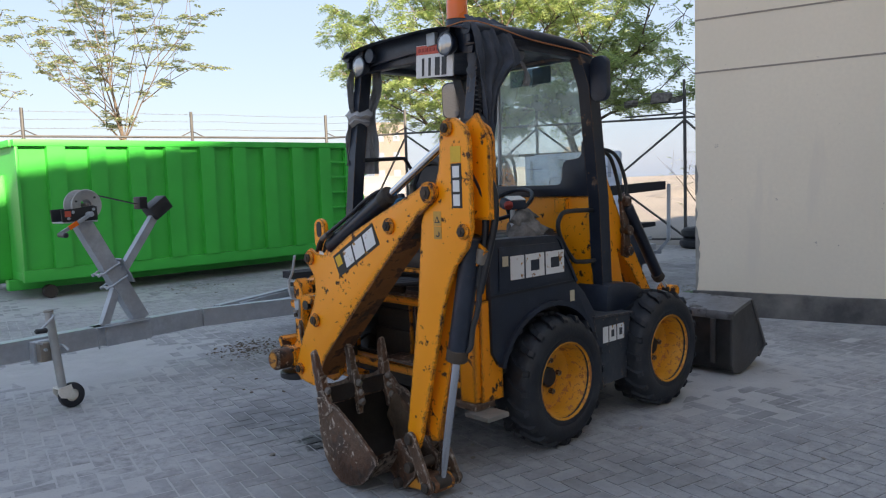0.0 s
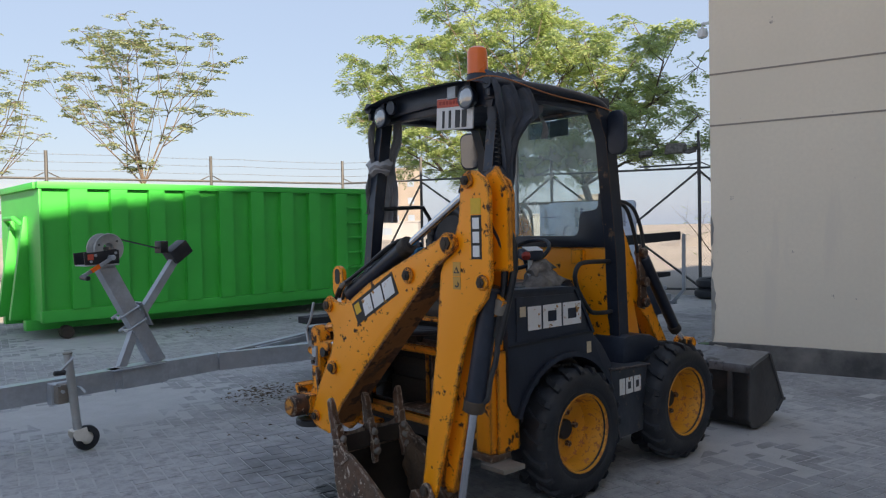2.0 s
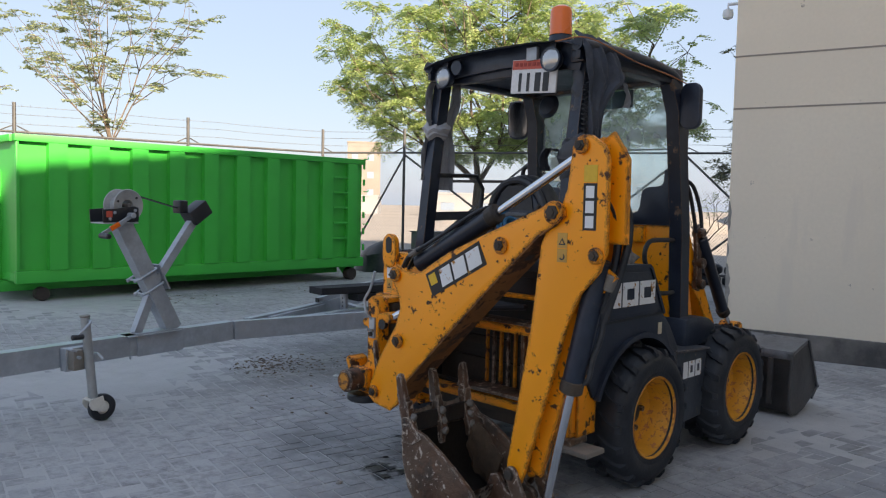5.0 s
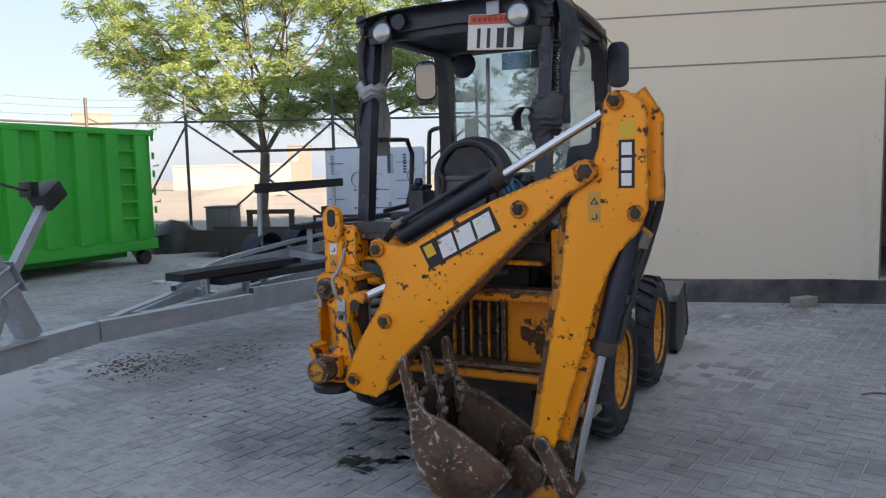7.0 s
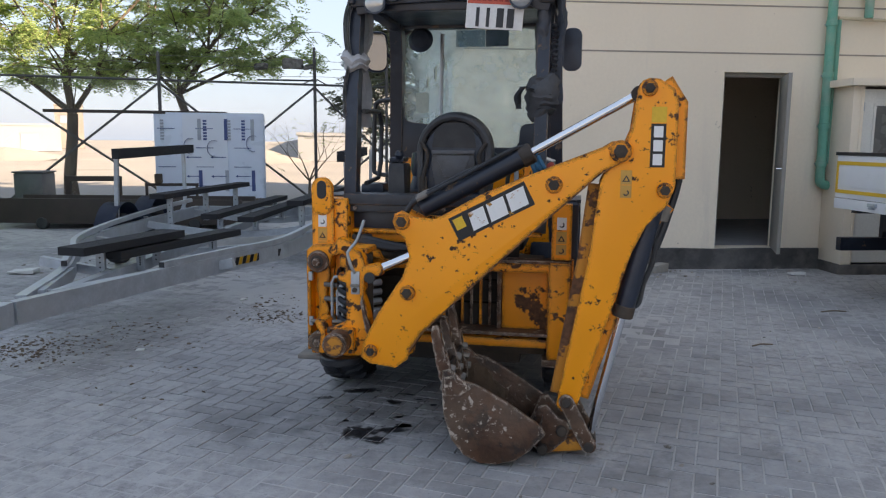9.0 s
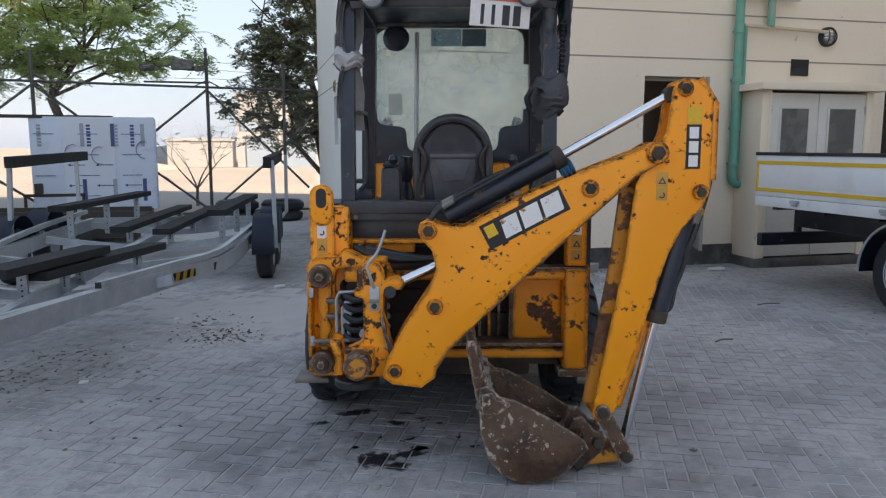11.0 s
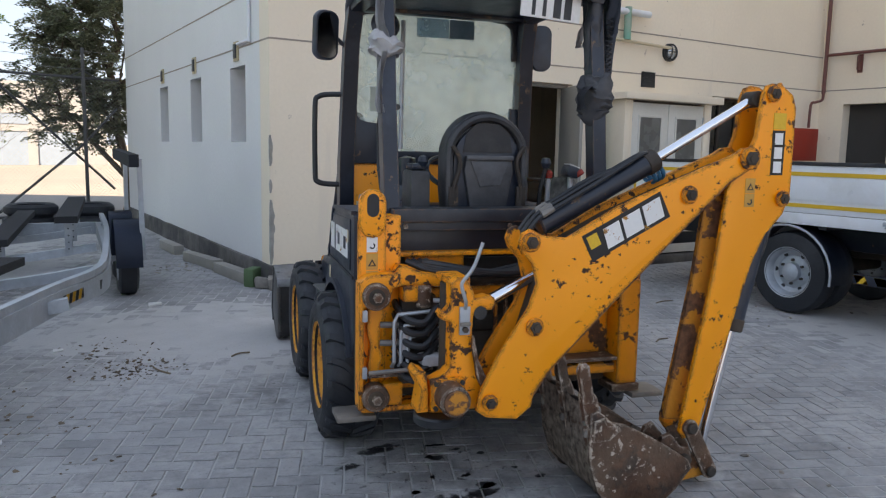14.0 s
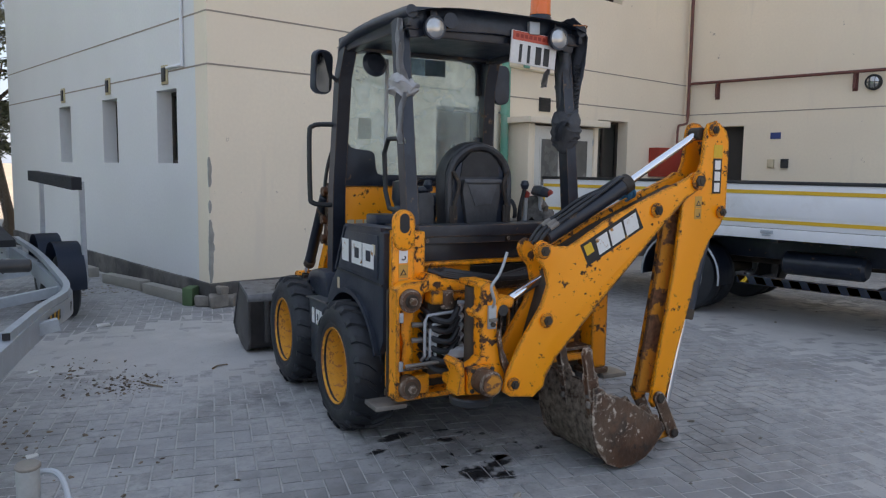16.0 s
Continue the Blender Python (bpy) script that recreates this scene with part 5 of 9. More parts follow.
warn(-0.692, -0.640, 0.915, 0.970, -0.6625, ep, AMBER_DECAL, False)
# inside the frame: a dark plate as the radiator opening's shade, bars, hoses
gr = part("opening_shade", box(B(), -0.42, -0.40, 0.50, 0.40, -0.36, 0.98, 0.004), SHADE_DARK, mc, "dark plate painted as the shade of the radiator opening behind bars")
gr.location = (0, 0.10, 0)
for k in range(6):
    part("guard_bar", box(B(), -0.02 + k * 0.052, -0.47, 0.50, -0.005 + k * 0.052, -0.45, 0.83, 0.003), RUST if k % 2 else YELLOW_RUSTY, gr)

# --- sideshift carriage and kingpost ---
car = part("carriage", xz_plate([(-0.735, 0.385), (-0.735, 0.945), (-0.70, 0.975), (-0.676, 0.981), (-0.576, 0.985), (-0.556, 1.018), (-0.516, 1.012), (-0.456, 0.985), (-0.39, 0.978), (-0.323, 0.955), (-0.30, 0.902), (-0.328, 0.920), (-0.407, 0.925), (-0.54, 0.932), (-0.587, 0.920), (-0.605, 0.844), (-0.66, 0.830), (-0.714, 0.838), (-0.714, 0.395)], -0.79, -0.69, 0.008), YELLOW_WORN, mc, "worn yellow sideshift carriage")
car.location = (0, 0.165, -0.018)
part("carriage_back", box(B(), -0.73, -0.664, 0.39, -0.60, -0.645, 0.93, 0.003), DARK_IRON, car)
part("carriage_head", box(B(), -0.712, -0.70, 0.835, -0.60, -0.664, 0.965, 0.006), YELLOW_WORN, car)
part("carriage_strap", xz_plate([(-0.690, 0.84), (-0.618, 0.84), (-0.617, 0.786), (-0.635, 0.737), (-0.637, 0.662), (-0.62, 0.612), (-0.64, 0.563), (-0.64, 0.49), (-0.677, 0.49), (-0.689, 0.576), (-0.677, 0.663), (-0.694, 0.725)], -0.75, -0.715, 0.006), YELLOW_RUSTY, car)
part("carriage_toe", jitter(box(B(), -0.62, -0.76, 0.385, -0.53, -0.66, 0.49, 0.012), 0.004, 10), YELLOW_RUSTY, car)
part("carriage_sole", box(B(), -0.72, -0.77, 0.365, -0.30, -0.64, 0.392, 0.008), YELLOW_WORN, car)
part("carriage_shelf", box(B(), -0.69, -0.765, 0.52, -0.52, -0.66, 0.532, 0.003), RUST, car)
for z in (0.89, 0.442):
    part("clamp_disc", rod(B(), (-0.664, -0.741, z), (-0.664, -0.815, z), 0.060, seg=24, bevel=0.006), RUST, car)
    part("clamp_washer", rod(B(), (-0.664, -0.815, z), (-0.664, -0.822, z), 0.036, seg=20, bevel=0.002), DARK_IRON, car)
    part("clamp_bolt", rod(B(), (-0.664, -0.822, z), (-0.664, -0.848, z), 0.022, seg=6, bevel=0.004), RUST, car)
for z in (0.78, 0.53):
    part("grease_block", box(B(), -0.722, -0.80, z, -0.700, -0.775, z + 0.05, 0.004), GALV, car)
part("carriage_knuckle", jitter(box(B(), -0.545, -0.80, 0.86, -0.475, -0.72, 0.93, 0.012), 0.008, 12), YELLOW_RUSTY, car)
part("knuckle_pin", rod(B(), (-0.45, -0.78, 0.83), (-0.45, -0.78, 0.93), 0.035, seg=12, bevel=0.008), RUST, car)
# kingpost casting: a slender upright with a hook, an ear for the slew ram and a foot at each side
kp = part("kingpost", xz_plate([(-0.422, 0.97), (-0.388, 0.995), (-0.345, 0.975), (-0.325, 0.94), (-0.318, 0.905), (-0.266, 0.916), (-0.232, 0.905), (-0.227, 0.875), (-0.24, 0.855), (-0.27, 0.855), (-0.294, 0.870), (-0.322, 0.835), (-0.327, 0.741), (-0.309, 0.693), (-0.296, 0.622), (-0.262, 0.513), (-0.27, 0.445), (-0.345, 0.441), (-0.42, 0.435), (-0.50, 0.44), (-0.50, 0.575), (-0.442, 0.601), (-0.419, 0.624), (-0.42, 0.813), (-0.455, 0.822), (-0.467, 0.845), (-0.455, 0.862), (-0.438, 0.852), (-0.421, 0.871)], -0.955, -0.875, 0.012), YELLOW_WORN, mc, "yellow kingpost casting with rust patches")
kp.location = (0, 0.035, 0)
part("kingpost_core", rod(B(), (-0.37, -0.80, 0.42), (-0.37, -0.80, 0.95), 0.05, seg=16), DARK_IRON, kp)
part("upper_yoke", box(B(), -0.42, -0.90, 0.955, -0.32, -0.72, 0.985, 0.01), YELLOW_WORN, kp)
part("lower_yoke", box(B(), -0.50, -0.90, 0.445, -0.30, -0.70, 0.50, 0.012), YELLOW_RUSTY, kp)
part("kingpost_foot", xz_plate([(-0.561, 0.635), (-0.525, 0.618), (-0.515, 0.53), (-0.515, 0.455), (-0.56, 0.455), (-0.545, 0.548), (-0.578, 0.612)], -0.985, -0.86, 0.012), YELLOW_WORN, kp)
part("slew_link", xz_plate([(-0.329, 0.758), (-0.305, 0.651), (-0.238, 0.52), (-0.228, 0.48), (-0.244, 0.453), (-0.29, 0.452), (-0.28, 0.52), (-0.31, 0.58), (-0.337, 0.722)], -0.985, -0.957, 0.006), RUST, kp)
hb = part("slew_hub", rod(B(), (-0.437, -0.995, 0.527), (-0.437, -1.10, 0.527), 0.062, seg=24, bevel=0.008), RUST, kp, "rusty hub cap with traces of yellow paint")
part("hub_face", rod(B(), (-0.437, -1.10, 0.527), (-0.437, -1.108, 0.527), 0.05, seg=24, bevel=0.004), RUST_PAINT, hb)
part("hub_plate", box(B(), -0.508, -1.0, 0.462, -0.366, -0.956, 0.59, 0.010), YELLOW_WORN, hb)
for dx in (-0.055, 0.055):
    for dz in (-0.05, 0.05):
        part("hub_bolt", rod(B(), (-0.437 + dx, -1.0, 0.527 + dz), (-0.437 + dx, -1.014, 0.527 + dz), 0.010, seg=6), DARK_IRON, hb)
part("slew_drum", rod(B(), (-0.455, -0.93, 0.395), (-0.455, -0.93, 0.436), 0.105, seg=28, bevel=0.008), HOSE, kp)
part("pivot_boss", rod(B(), (-0.272, -0.985, 0.490), (-0.272, -1.008, 0.490), 0.032, seg=20, bevel=0.005), RUST, kp)
part("pivot_bore", rod(B(), (-0.272, -1.008, 0.490), (-0.272, -1.0095, 0.490), 0.021, seg=16), HOSE, kp)
part("ear_bore", rod(B(), (-0.295, -0.957, 0.846), (-0.295, -0.935, 0.846), 0.028, seg=16), HOSE, kp)
part("lock_lever", tube(B(), smooth_path([(-0.365, -0.97, 0.87), (-0.374, -1.0, 0.905), (-0.392, -1.0, 0.965), (-0.385, -1.0, 0.99), (-0.344, -1.0, 1.043), (-0.308, -1.0, 1.139)], 4), 0.0075, 8), GALV, kp)
part("latch", box(B(), -0.387, -0.972, 0.762, -0.343, -0.956, 0.877, 0.004), GALV, kp)
part("latch_keeper", box(B(), -0.387, -0.985, 0.800, -0.343, -0.973, 0.815, 0.003), GREY_STEEL, kp)
part("latch_bolt", rod(B(), (-0.365, -0.972, 0.785), (-0.365, -0.985, 0.785), 0.013, seg=6), DARK_IRON, kp)
part("slew_rod", rod(B(), (-0.235, -0.915, 0.893), (0.02, -0.88, 1.005), 0.024, seg=14), CHROME, kp)

# --- boom ---
SOLE_RUST = surface("brown_rusted_paint", (0.26, 0.105, 0.028), 0.65, vary=0.4, vscale=6, chips=0.52, chip_scale=6.0, chip_col=(0.050, 0.024, 0.013), stain=0.55, stain_col=(0.045, 0.024, 0.014), stain_scale=5.0, grain=0.12, bump=0.25)
boom_pts = [(-0.150, 1.105), (-0.162, 1.14), (-0.150, 1.175), (-0.115, 1.192), (-0.05, 1.162), (0.05, 1.155), (0.264, 1.276), (0.525, 1.385), (0.82, 1.502), (0.865, 1.530), (0.91, 1.534), (0.945, 1.51), (0.95, 1.47),
            (0.915, 1.440), (0.813, 1.388), (0.533, 1.132), (0.284, 0.893), (-0.018, 0.597), (-0.075, 0.515), (-0.085, 0.455), (-0.150, 0.408), (-0.28, 0.425), (-0.325, 0.455), (-0.312, 0.53), (-0.237, 0.681), (-0.112, 0.87), (-0.078, 0.968), (-0.10, 1.05)]
boom = part("boom", xz_plate(boom_pts, -0.982, -0.9635, 0.004), YELLOW, mc, "yellow box-section boom with chipped paint and worn decal")
part("boom_back_plate", xz_plate(boom_pts, -0.845, -0.815, 0.006), YELLOW_WORN, boom)
inner = [(0.02, 1.12), (0.264, 1.245), (0.525, 1.352), (0.80, 1.46), (0.80, 1.410), (0.533, 1.160), (0.284, 0.920), (-0.018, 0.625), (-0.12, 0.52), (-0.18, 0.55), (-0.08, 0.86), (-0.04, 1.0)]
part("boom_web", xz_plate(inner, -0.9625, -0.846, 0), DARK_IRON, boom)
part("boom_sole", sweep(B(), [(0.905, -0.898, 1.441), (0.811, -0.898, 1.384), (0.531, -0.898, 1.128), (0.282, -0.898, 0.889), (-0.020, -0.898, 0.593), (-0.102, -0.898, 0.466)], rect_shape(0.160, 0.012)), SOLE_RUST, boom, "rusty scraped underside of the boom")
part("sole_slot", sweep(B(), [(0.72, -0.90, 1.2935), (0.69, -0.90, 1.266)], rect_shape(0.045, 0.006)), HOSE, boom)
for x, z, r in ((-0.113, 1.139, 0.04), (0.606, 1.329, 0.04), (0.899, 1.486, 0.05), (-0.085, 0.793, 0.038), (-0.270, 0.490, 0.034)):
    pin(boom, x, -0.982, z, r)
# decal: black band with pale worn blocks, along the boom
ux, uz = 0.886, 0.463
def on_boom(a, b):
    return (0.20 + a * ux - b * uz, 0.99 + a * uz + b * ux)
dec = part("logo_band", xz_plate([on_boom(0, 0.07), on_boom(0.40, 0.07), on_boom(0.40, 0.19), on_boom(0, 0.19)], -0.9845, -0.9822, 0), BLACK_DECAL, boom, "worn black decal with pale blocks")
part("logo_badge", xz_plate([on_boom(0.015, 0.12), on_boom(0.065, 0.12), on_boom(0.065, 0.175), on_boom(0.015, 0.175)], -0.9862, -0.9847, 0), YELLOW_STRIPE, dec)
for a, b in ((0.085, 0.165), (0.18, 0.27), (0.285, 0.375)):
    part("logo_block", xz_plate([on_boom(a, 0.085), on_boom(b, 0.085), on_boom(b + 0.012, 0.172), on_boom(a + 0.012, 0.172)], -0.9862, -0.9847, 0), PUREWHITE, dec)

# --- dipper arm ---
dip_pts = [(0.945, 1.585), (0.965, 1.76), (0.985, 1.80), (1.015, 1.812), (1.06, 1.808), (1.125, 1.765), (1.146, 1.71), (1.148, 1.33), (1.116, 1.242), (1.029, 1.15), (0.967, 1.018), (0.754, 0.297), (0.735, 0.25), (0.67, 0.235), (0.647, 0.27), (0.66, 0.36), (0.77, 0.972), (0.815, 1.35), (0.86, 1.44), (0.91, 1.50)]
dip = part("dipper_arm", xz_plate(dip_pts, -0.962, -0.94, 0.006), YELLOW, mc, "yellow dipper arm with chipped edges")
part("dipper_back_plate", xz_plate(dip_pts, -0.82, -0.797, 0.006), YELLOW_WORN, dip)
part("dipper_inner_face", sweep(B(), [(0.672, -0.88, 0.30), (0.782, -0.88, 0.972), (0.822, -0.88, 1.33)], rect_shape(0.12, 0.02)), RUST_PAINT, dip)
part("dipper_outer_face", sweep(B(), [(0.740, -0.88, 0.30), (0.955, -0.88, 1.02), (1.02, -0.88, 1.16), (1.11, -0.88, 1.26)], rect_shape(0.12, 0.02)), YELLOW_WORN, dip)
part("dipper_head", sweep(B(), [(1.136, -0.88, 1.36), (1.134, -0.88, 1.70), (1.07, -0.88, 1.79)], rect_shape(0.12, 0.02)), YELLOW, dip)
for x, z, r in ((1.016, 1.766, 0.036), (1.102, 1.312, 0.036), (0.693, 0.287, 0.036)):
    pin(dip, x, -0.962, z, r)
lb = part("model_band", box(B(), 1.03, -0.9645, 1.415, 1.095, -0.9622, 1.61), BLACK_DECAL, dip, "black decal with pale blocks")
for k in range(3):
    part("logo_block", box(B(), 1.042, -0.9665, 1.425 + k * 0.062, 1.083, -0.9647, 1.475 + k * 0.062), PUREWHITE, lb)
part("logo_badge", box(B(), 1.03, -0.9645, 1.615, 1.095, -0.9622, 1.685), YELLOW_STRIPE, dip)
warn(0.905, 0.955, 1.335, 1.40, -0.9622, dip, AMBER_DECAL)
warn(0.905, 0.955, 1.275, 1.332, -0.9622, dip, AMBER_DECAL, False)
warn(0.612, 0.662, 1.065, 1.13, -0.601, up, PUREWHITE, False)
warn(0.610, 0.664, 0.99, 1.055, -0.601, up, AMBER_DECAL)
warn(0.610, 0.664, 0.93, 0.985, -0.601, up, AMBER_DECAL, False)

# --- rams ---
def ram(p0, p1, p2, r, rr, parent, name="ram"):
    """A black cylinder from p0 to p1 and its bright rod on to p2."""
    c = part(name, rod(B(), p0, p1, r, seg=20, bevel=0.008), BLACK_STEEL, parent, "black hydraulic ram with bright rod")
    d = (Vector(p2) - Vector(p1)).normalized()
    part("gland", rod(B(), Vector(p1) - d * 0.04, Vector(p1) + d * 0.02, r * 1.08, seg=20, bevel=0.005), DARK_IRON, c)
    part("piston_rod", rod(B(), Vector(p1), p2, rr, seg=16), CHROME, c)
    part("rod_eye", rod(B(), Vector(p2) + Vector((0, -0.04, 0)), Vector(p2) + Vector((0, 0.04, 0)), rr * 1.7, seg=16, bevel=0.004), DARK_IRON, c)
    return c


ram((-0.04, -0.885, 1.195), (0.48, -0.885, 1.467), (0.975, -0.885, 1.745), 0.047, 0.021, boom)
ram((1.075, -0.885, 1.29), (0.945, -0.885, 0.722), (0.806, -0.885, 0.085), 0.048, 0.021, dip)
part("hose_sleeve", rod(B(), (1.126, -0.872, 1.235), (1.102, -0.866, 1.165), 0.030, seg=14, bevel=0.005), GREY_STEEL, dip, "pale clamp round the hoses")
part("ram_pipe", tube(B(), smooth_path([(1.098, -0.862, 1.16), (1.085, -0.862, 1.08), (1.078, -0.862, 0.99), (1.058, -0.862, 0.92), (1.035, -0.865, 0.86), (1.018, -0.868, 0.77), (0.985, -0.875, 0.745)], 4), 0.013, 8), HOSE, dip)
part("ram_guard", sweep(B(), [(1.072, -0.885, 1.22), (1.048, -0.885, 1.10), (1.02, -0.885, 0.98)], rect_shape(0.06, 0.008)), BLACK_STEEL, dip)
# bucket linkage
for y0, y1 in ((-0.985, -0.965), (-0.80, -0.78)):
    part("link", xz_plate(arc(0.693, 0.292, 0.036, 20, 200, 8) + arc(0.806, 0.080, 0.036, 200, 380, 8), y0, y1, 0.006), RUST, dip)
    for x, z in ((0.693, 0.292), (0.806, 0.080)):
        part("link_bolt", rod(B(), (x, y0 - 0.018 if y0 < -0.9 else y1, z), (x, y0 if y0 < -0.9 else y1 + 0.018, z), 0.024, seg=10, bevel=0.004), DARK_IRON, dip)
part("link_pin", rod(B(), (0.806, -0.965, 0.080), (0.806, -0.80, 0.080), 0.026, seg=14, bevel=0.004), DARK_IRON, dip)
part("tip_link", xz_plate([(0.800, 0.118), (0.838, 0.09), (0.83, 0.048), (0.60, 0.018), (0.575, 0.05), (0.62, 0.082), (0.70, 0.095)], -0.95, -0.82, 0.010), RUST_PAINT, dip)

# --- digging bucket ---
DARK_BUCKET = surface("worn_dark_steel", (0.085, 0.084, 0.086), 0.5, metal=0.5, vary=0.45, vscale=4, dust=0.45, dust_col=(0.15, 0.14, 0.135), bump=0.2, bscale=30, chips=0.66, chip_col=(0.10, 0.09, 0.085))
BUCKET_INSIDE = surface("dark_inner_steel", (0.030, 0.026, 0.024), 0.45, metal=0.3, vary=0.5, vscale=7, dust=0.3, dust_col=(0.075, 0.062, 0.05), bump=0.4, bscale=30)
DRY_EARTH = surface("dry_earth", (0.12, 0.075, 0.045), 0.95, vary=0.4, vscale=12, bump=0.6, bscale=50)
def dig_bucket():
    Y0, Y1 = -1.115, -0.66
    prof = [(0.104, 0.520), (0.112, 0.36), (0.125, 0.24), (0.16, 0.13), (0.22, 0.06), (0.30, 0.026), (0.38, 0.026), (0.46, 0.055), (0.52, 0.105), (0.565, 0.165), (0.585, 0.215)]
    bm = B()
    sec = []
    n = 12
    for i, (x, z) in enumerate(prof):
        # the lip rises to each tooth and dips between them
        row = []
        for k in range(n + 1):
            v = k / n
            dip_ = 0.045 * (0.5 - 0.5 * math.cos(TAU * 2 * v)) ** 0.35 if i == 0 else 0.0
            row.append(bm.verts.new((x, Y0 + (Y1 - Y0) * v, z - dip_)))
        sec.append(row)
    for a, b in zip(sec, sec[1:]):
        for k in range(n):
            bm.faces.new((a[k], a[k + 1], b[k + 1], b[k]))
    bmesh.ops.solidify(bm, geom=bm.faces[:], thickness=0.018)
    jitter(bm, 0.007, 9)
    b = part("digging_bucket", bm, RUST, mc, "rusty toothed digging bucket resting on the ground")
    cheek = [(0.115, 0.455), (0.112, 0.36), (0.122, 0.24), (0.16, 0.12), (0.22, 0.047), (0.30, 0.014), (0.38, 0.014), (0.47, 0.043), (0.53, 0.090), (0.575, 0.145), (0.602, 0.175), (0.585, 0.21), (0.54, 0.242), (0.47, 0.290), (0.40, 0.330), (0.33, 0.370), (0.27, 0.400), (0.21, 0.412), (0.175, 0.445), (0.145, 0.462)]
    for y in (Y0 - 0.012, Y1 - 0.012):
        part("cheek_plate", jitter(xz_plate(cheek, y, y + 0.024, 0.006), 0.004, 7), RUST, b)
        part("weld_patch", jitter(jitter(xz_plate([(0.125, 0.43), (0.13, 0.33), (0.20, 0.335), (0.25, 0.37), (0.245, 0.395), (0.19, 0.40), (0.17, 0.435)], y - 0.010, y + 0.034, 0.008), 0.012, 16), 0.006, 40), RUST, b)
    for y, lean in ((Y0 + 0.022, -0.01), ((Y0 + Y1) / 2, 0.0), (Y1 - 0.022, 0.01)):
        # shank welded over the lip, then the worn blunt point
        bm = sweep(B(), [(0.150, y, 0.29), (0.140, y, 0.37), (0.122, y, 0.45), (0.104, y + lean * 0.5, 0.53)], rect_shape(0.062, 0.046), radii=[0.7, 1.0, 1.0, 0.85])
        bmesh.ops.subdivide_edges(bm, edges=bm.edges[:], cuts=2, use_grid_fill=True)
        t = part("tooth_shank", jitter(jitter(bm, 0.010, 14), 0.006, 45), RUST, b)
        bm = sweep(B(), [(0.106, y + lean * 0.5, 0.50), (0.094, y + lean, 0.56), (0.082, y + lean * 1.5, 0.625), (0.078, y + lean * 1.7, 0.652), (0.076, y + lean * 1.7, 0.664)], rect_shape(0.050, 0.040), radii=[1.0, 0.90, 0.82, 0.72, 0.38])
        bmesh.ops.subdivide_edges(bm, edges=bm.edges[:], cuts=2, use_grid_fill=True)
        part("tooth", jitter(jitter(bm, 0.006, 16), 0.005, 50), RUST, t)
        for z in (0.355, 0.405, 0.455):
            part("tooth_bolt", jitter(rod(B(), (0.190 - (z - 0.355) * 0.2, y + 0.004, z), (0.10, y, z + 0.012), 0.019, seg=8, bevel=0.006), 0.006, 40), GREY_STEEL, t, "bright scraped bolt head")
    # lip plate and the dark lining inside
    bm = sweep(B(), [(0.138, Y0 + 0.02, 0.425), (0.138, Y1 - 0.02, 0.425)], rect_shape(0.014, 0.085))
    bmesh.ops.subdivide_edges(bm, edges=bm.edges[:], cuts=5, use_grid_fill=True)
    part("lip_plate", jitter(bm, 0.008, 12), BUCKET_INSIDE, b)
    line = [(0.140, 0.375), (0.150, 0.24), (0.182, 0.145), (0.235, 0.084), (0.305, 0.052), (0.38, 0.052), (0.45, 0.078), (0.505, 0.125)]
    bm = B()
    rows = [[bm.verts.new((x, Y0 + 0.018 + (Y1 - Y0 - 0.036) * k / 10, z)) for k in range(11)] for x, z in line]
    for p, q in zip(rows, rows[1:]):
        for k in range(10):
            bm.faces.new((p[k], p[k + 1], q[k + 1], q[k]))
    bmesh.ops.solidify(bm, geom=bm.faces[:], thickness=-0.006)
    part("lining", jitter(bm, 0.004, 9), BUCKET_INSIDE, b, "dark lining inside the bucket")
    clods = xz_plate([(0.165, 0.34), (0.17, 0.17), (0.22, 0.10), (0.30, 0.075), (0.36, 0.10), (0.38, 0.22), (0.30, 0.31), (0.22, 0.36)], Y1 - 0.034, Y1 - 0.010, 0)
    bmesh.ops.triangulate(clods, faces=clods.faces[:])
    bmesh.ops.subdivide_edges(clods, edges=clods.edges[:], cuts=5, use_grid_fill=True)
    jitter(clods, 0.020, 16)
    part("caked_earth", jitter(clods, 0.012, 30), DRY_EARTH, b, "dry brown earth caked on the bucket cheek")
    for y in (-0.955, -0.815):
        part("hanger_lug", xz_plate([(0.50, 0.09), (0.56, 0.035), (0.62, 0.02), (0.70, 0.10), (0.715, 0.16), (0.70, 0.19), (0.66, 0.20), (0.60, 0.27), (0.56, 0.255)], y - 0.012, y + 0.012, 0.005), RUST, b)
    for x, z in ((0.675, 0.145), (0.585, 0.045)):
        part("hanger_pin", rod(B(), (x, -0.995, z), (x, -0.775, z), 0.026, seg=12, bevel=0.004), DARK_IRON, b)
    return b


dig_bucket()

# --- hoses ---
def hose(pts, r=0.013, parent=mc):
    return part("hose", tube(B(), pts, r, 8, 6), HOSE, parent)


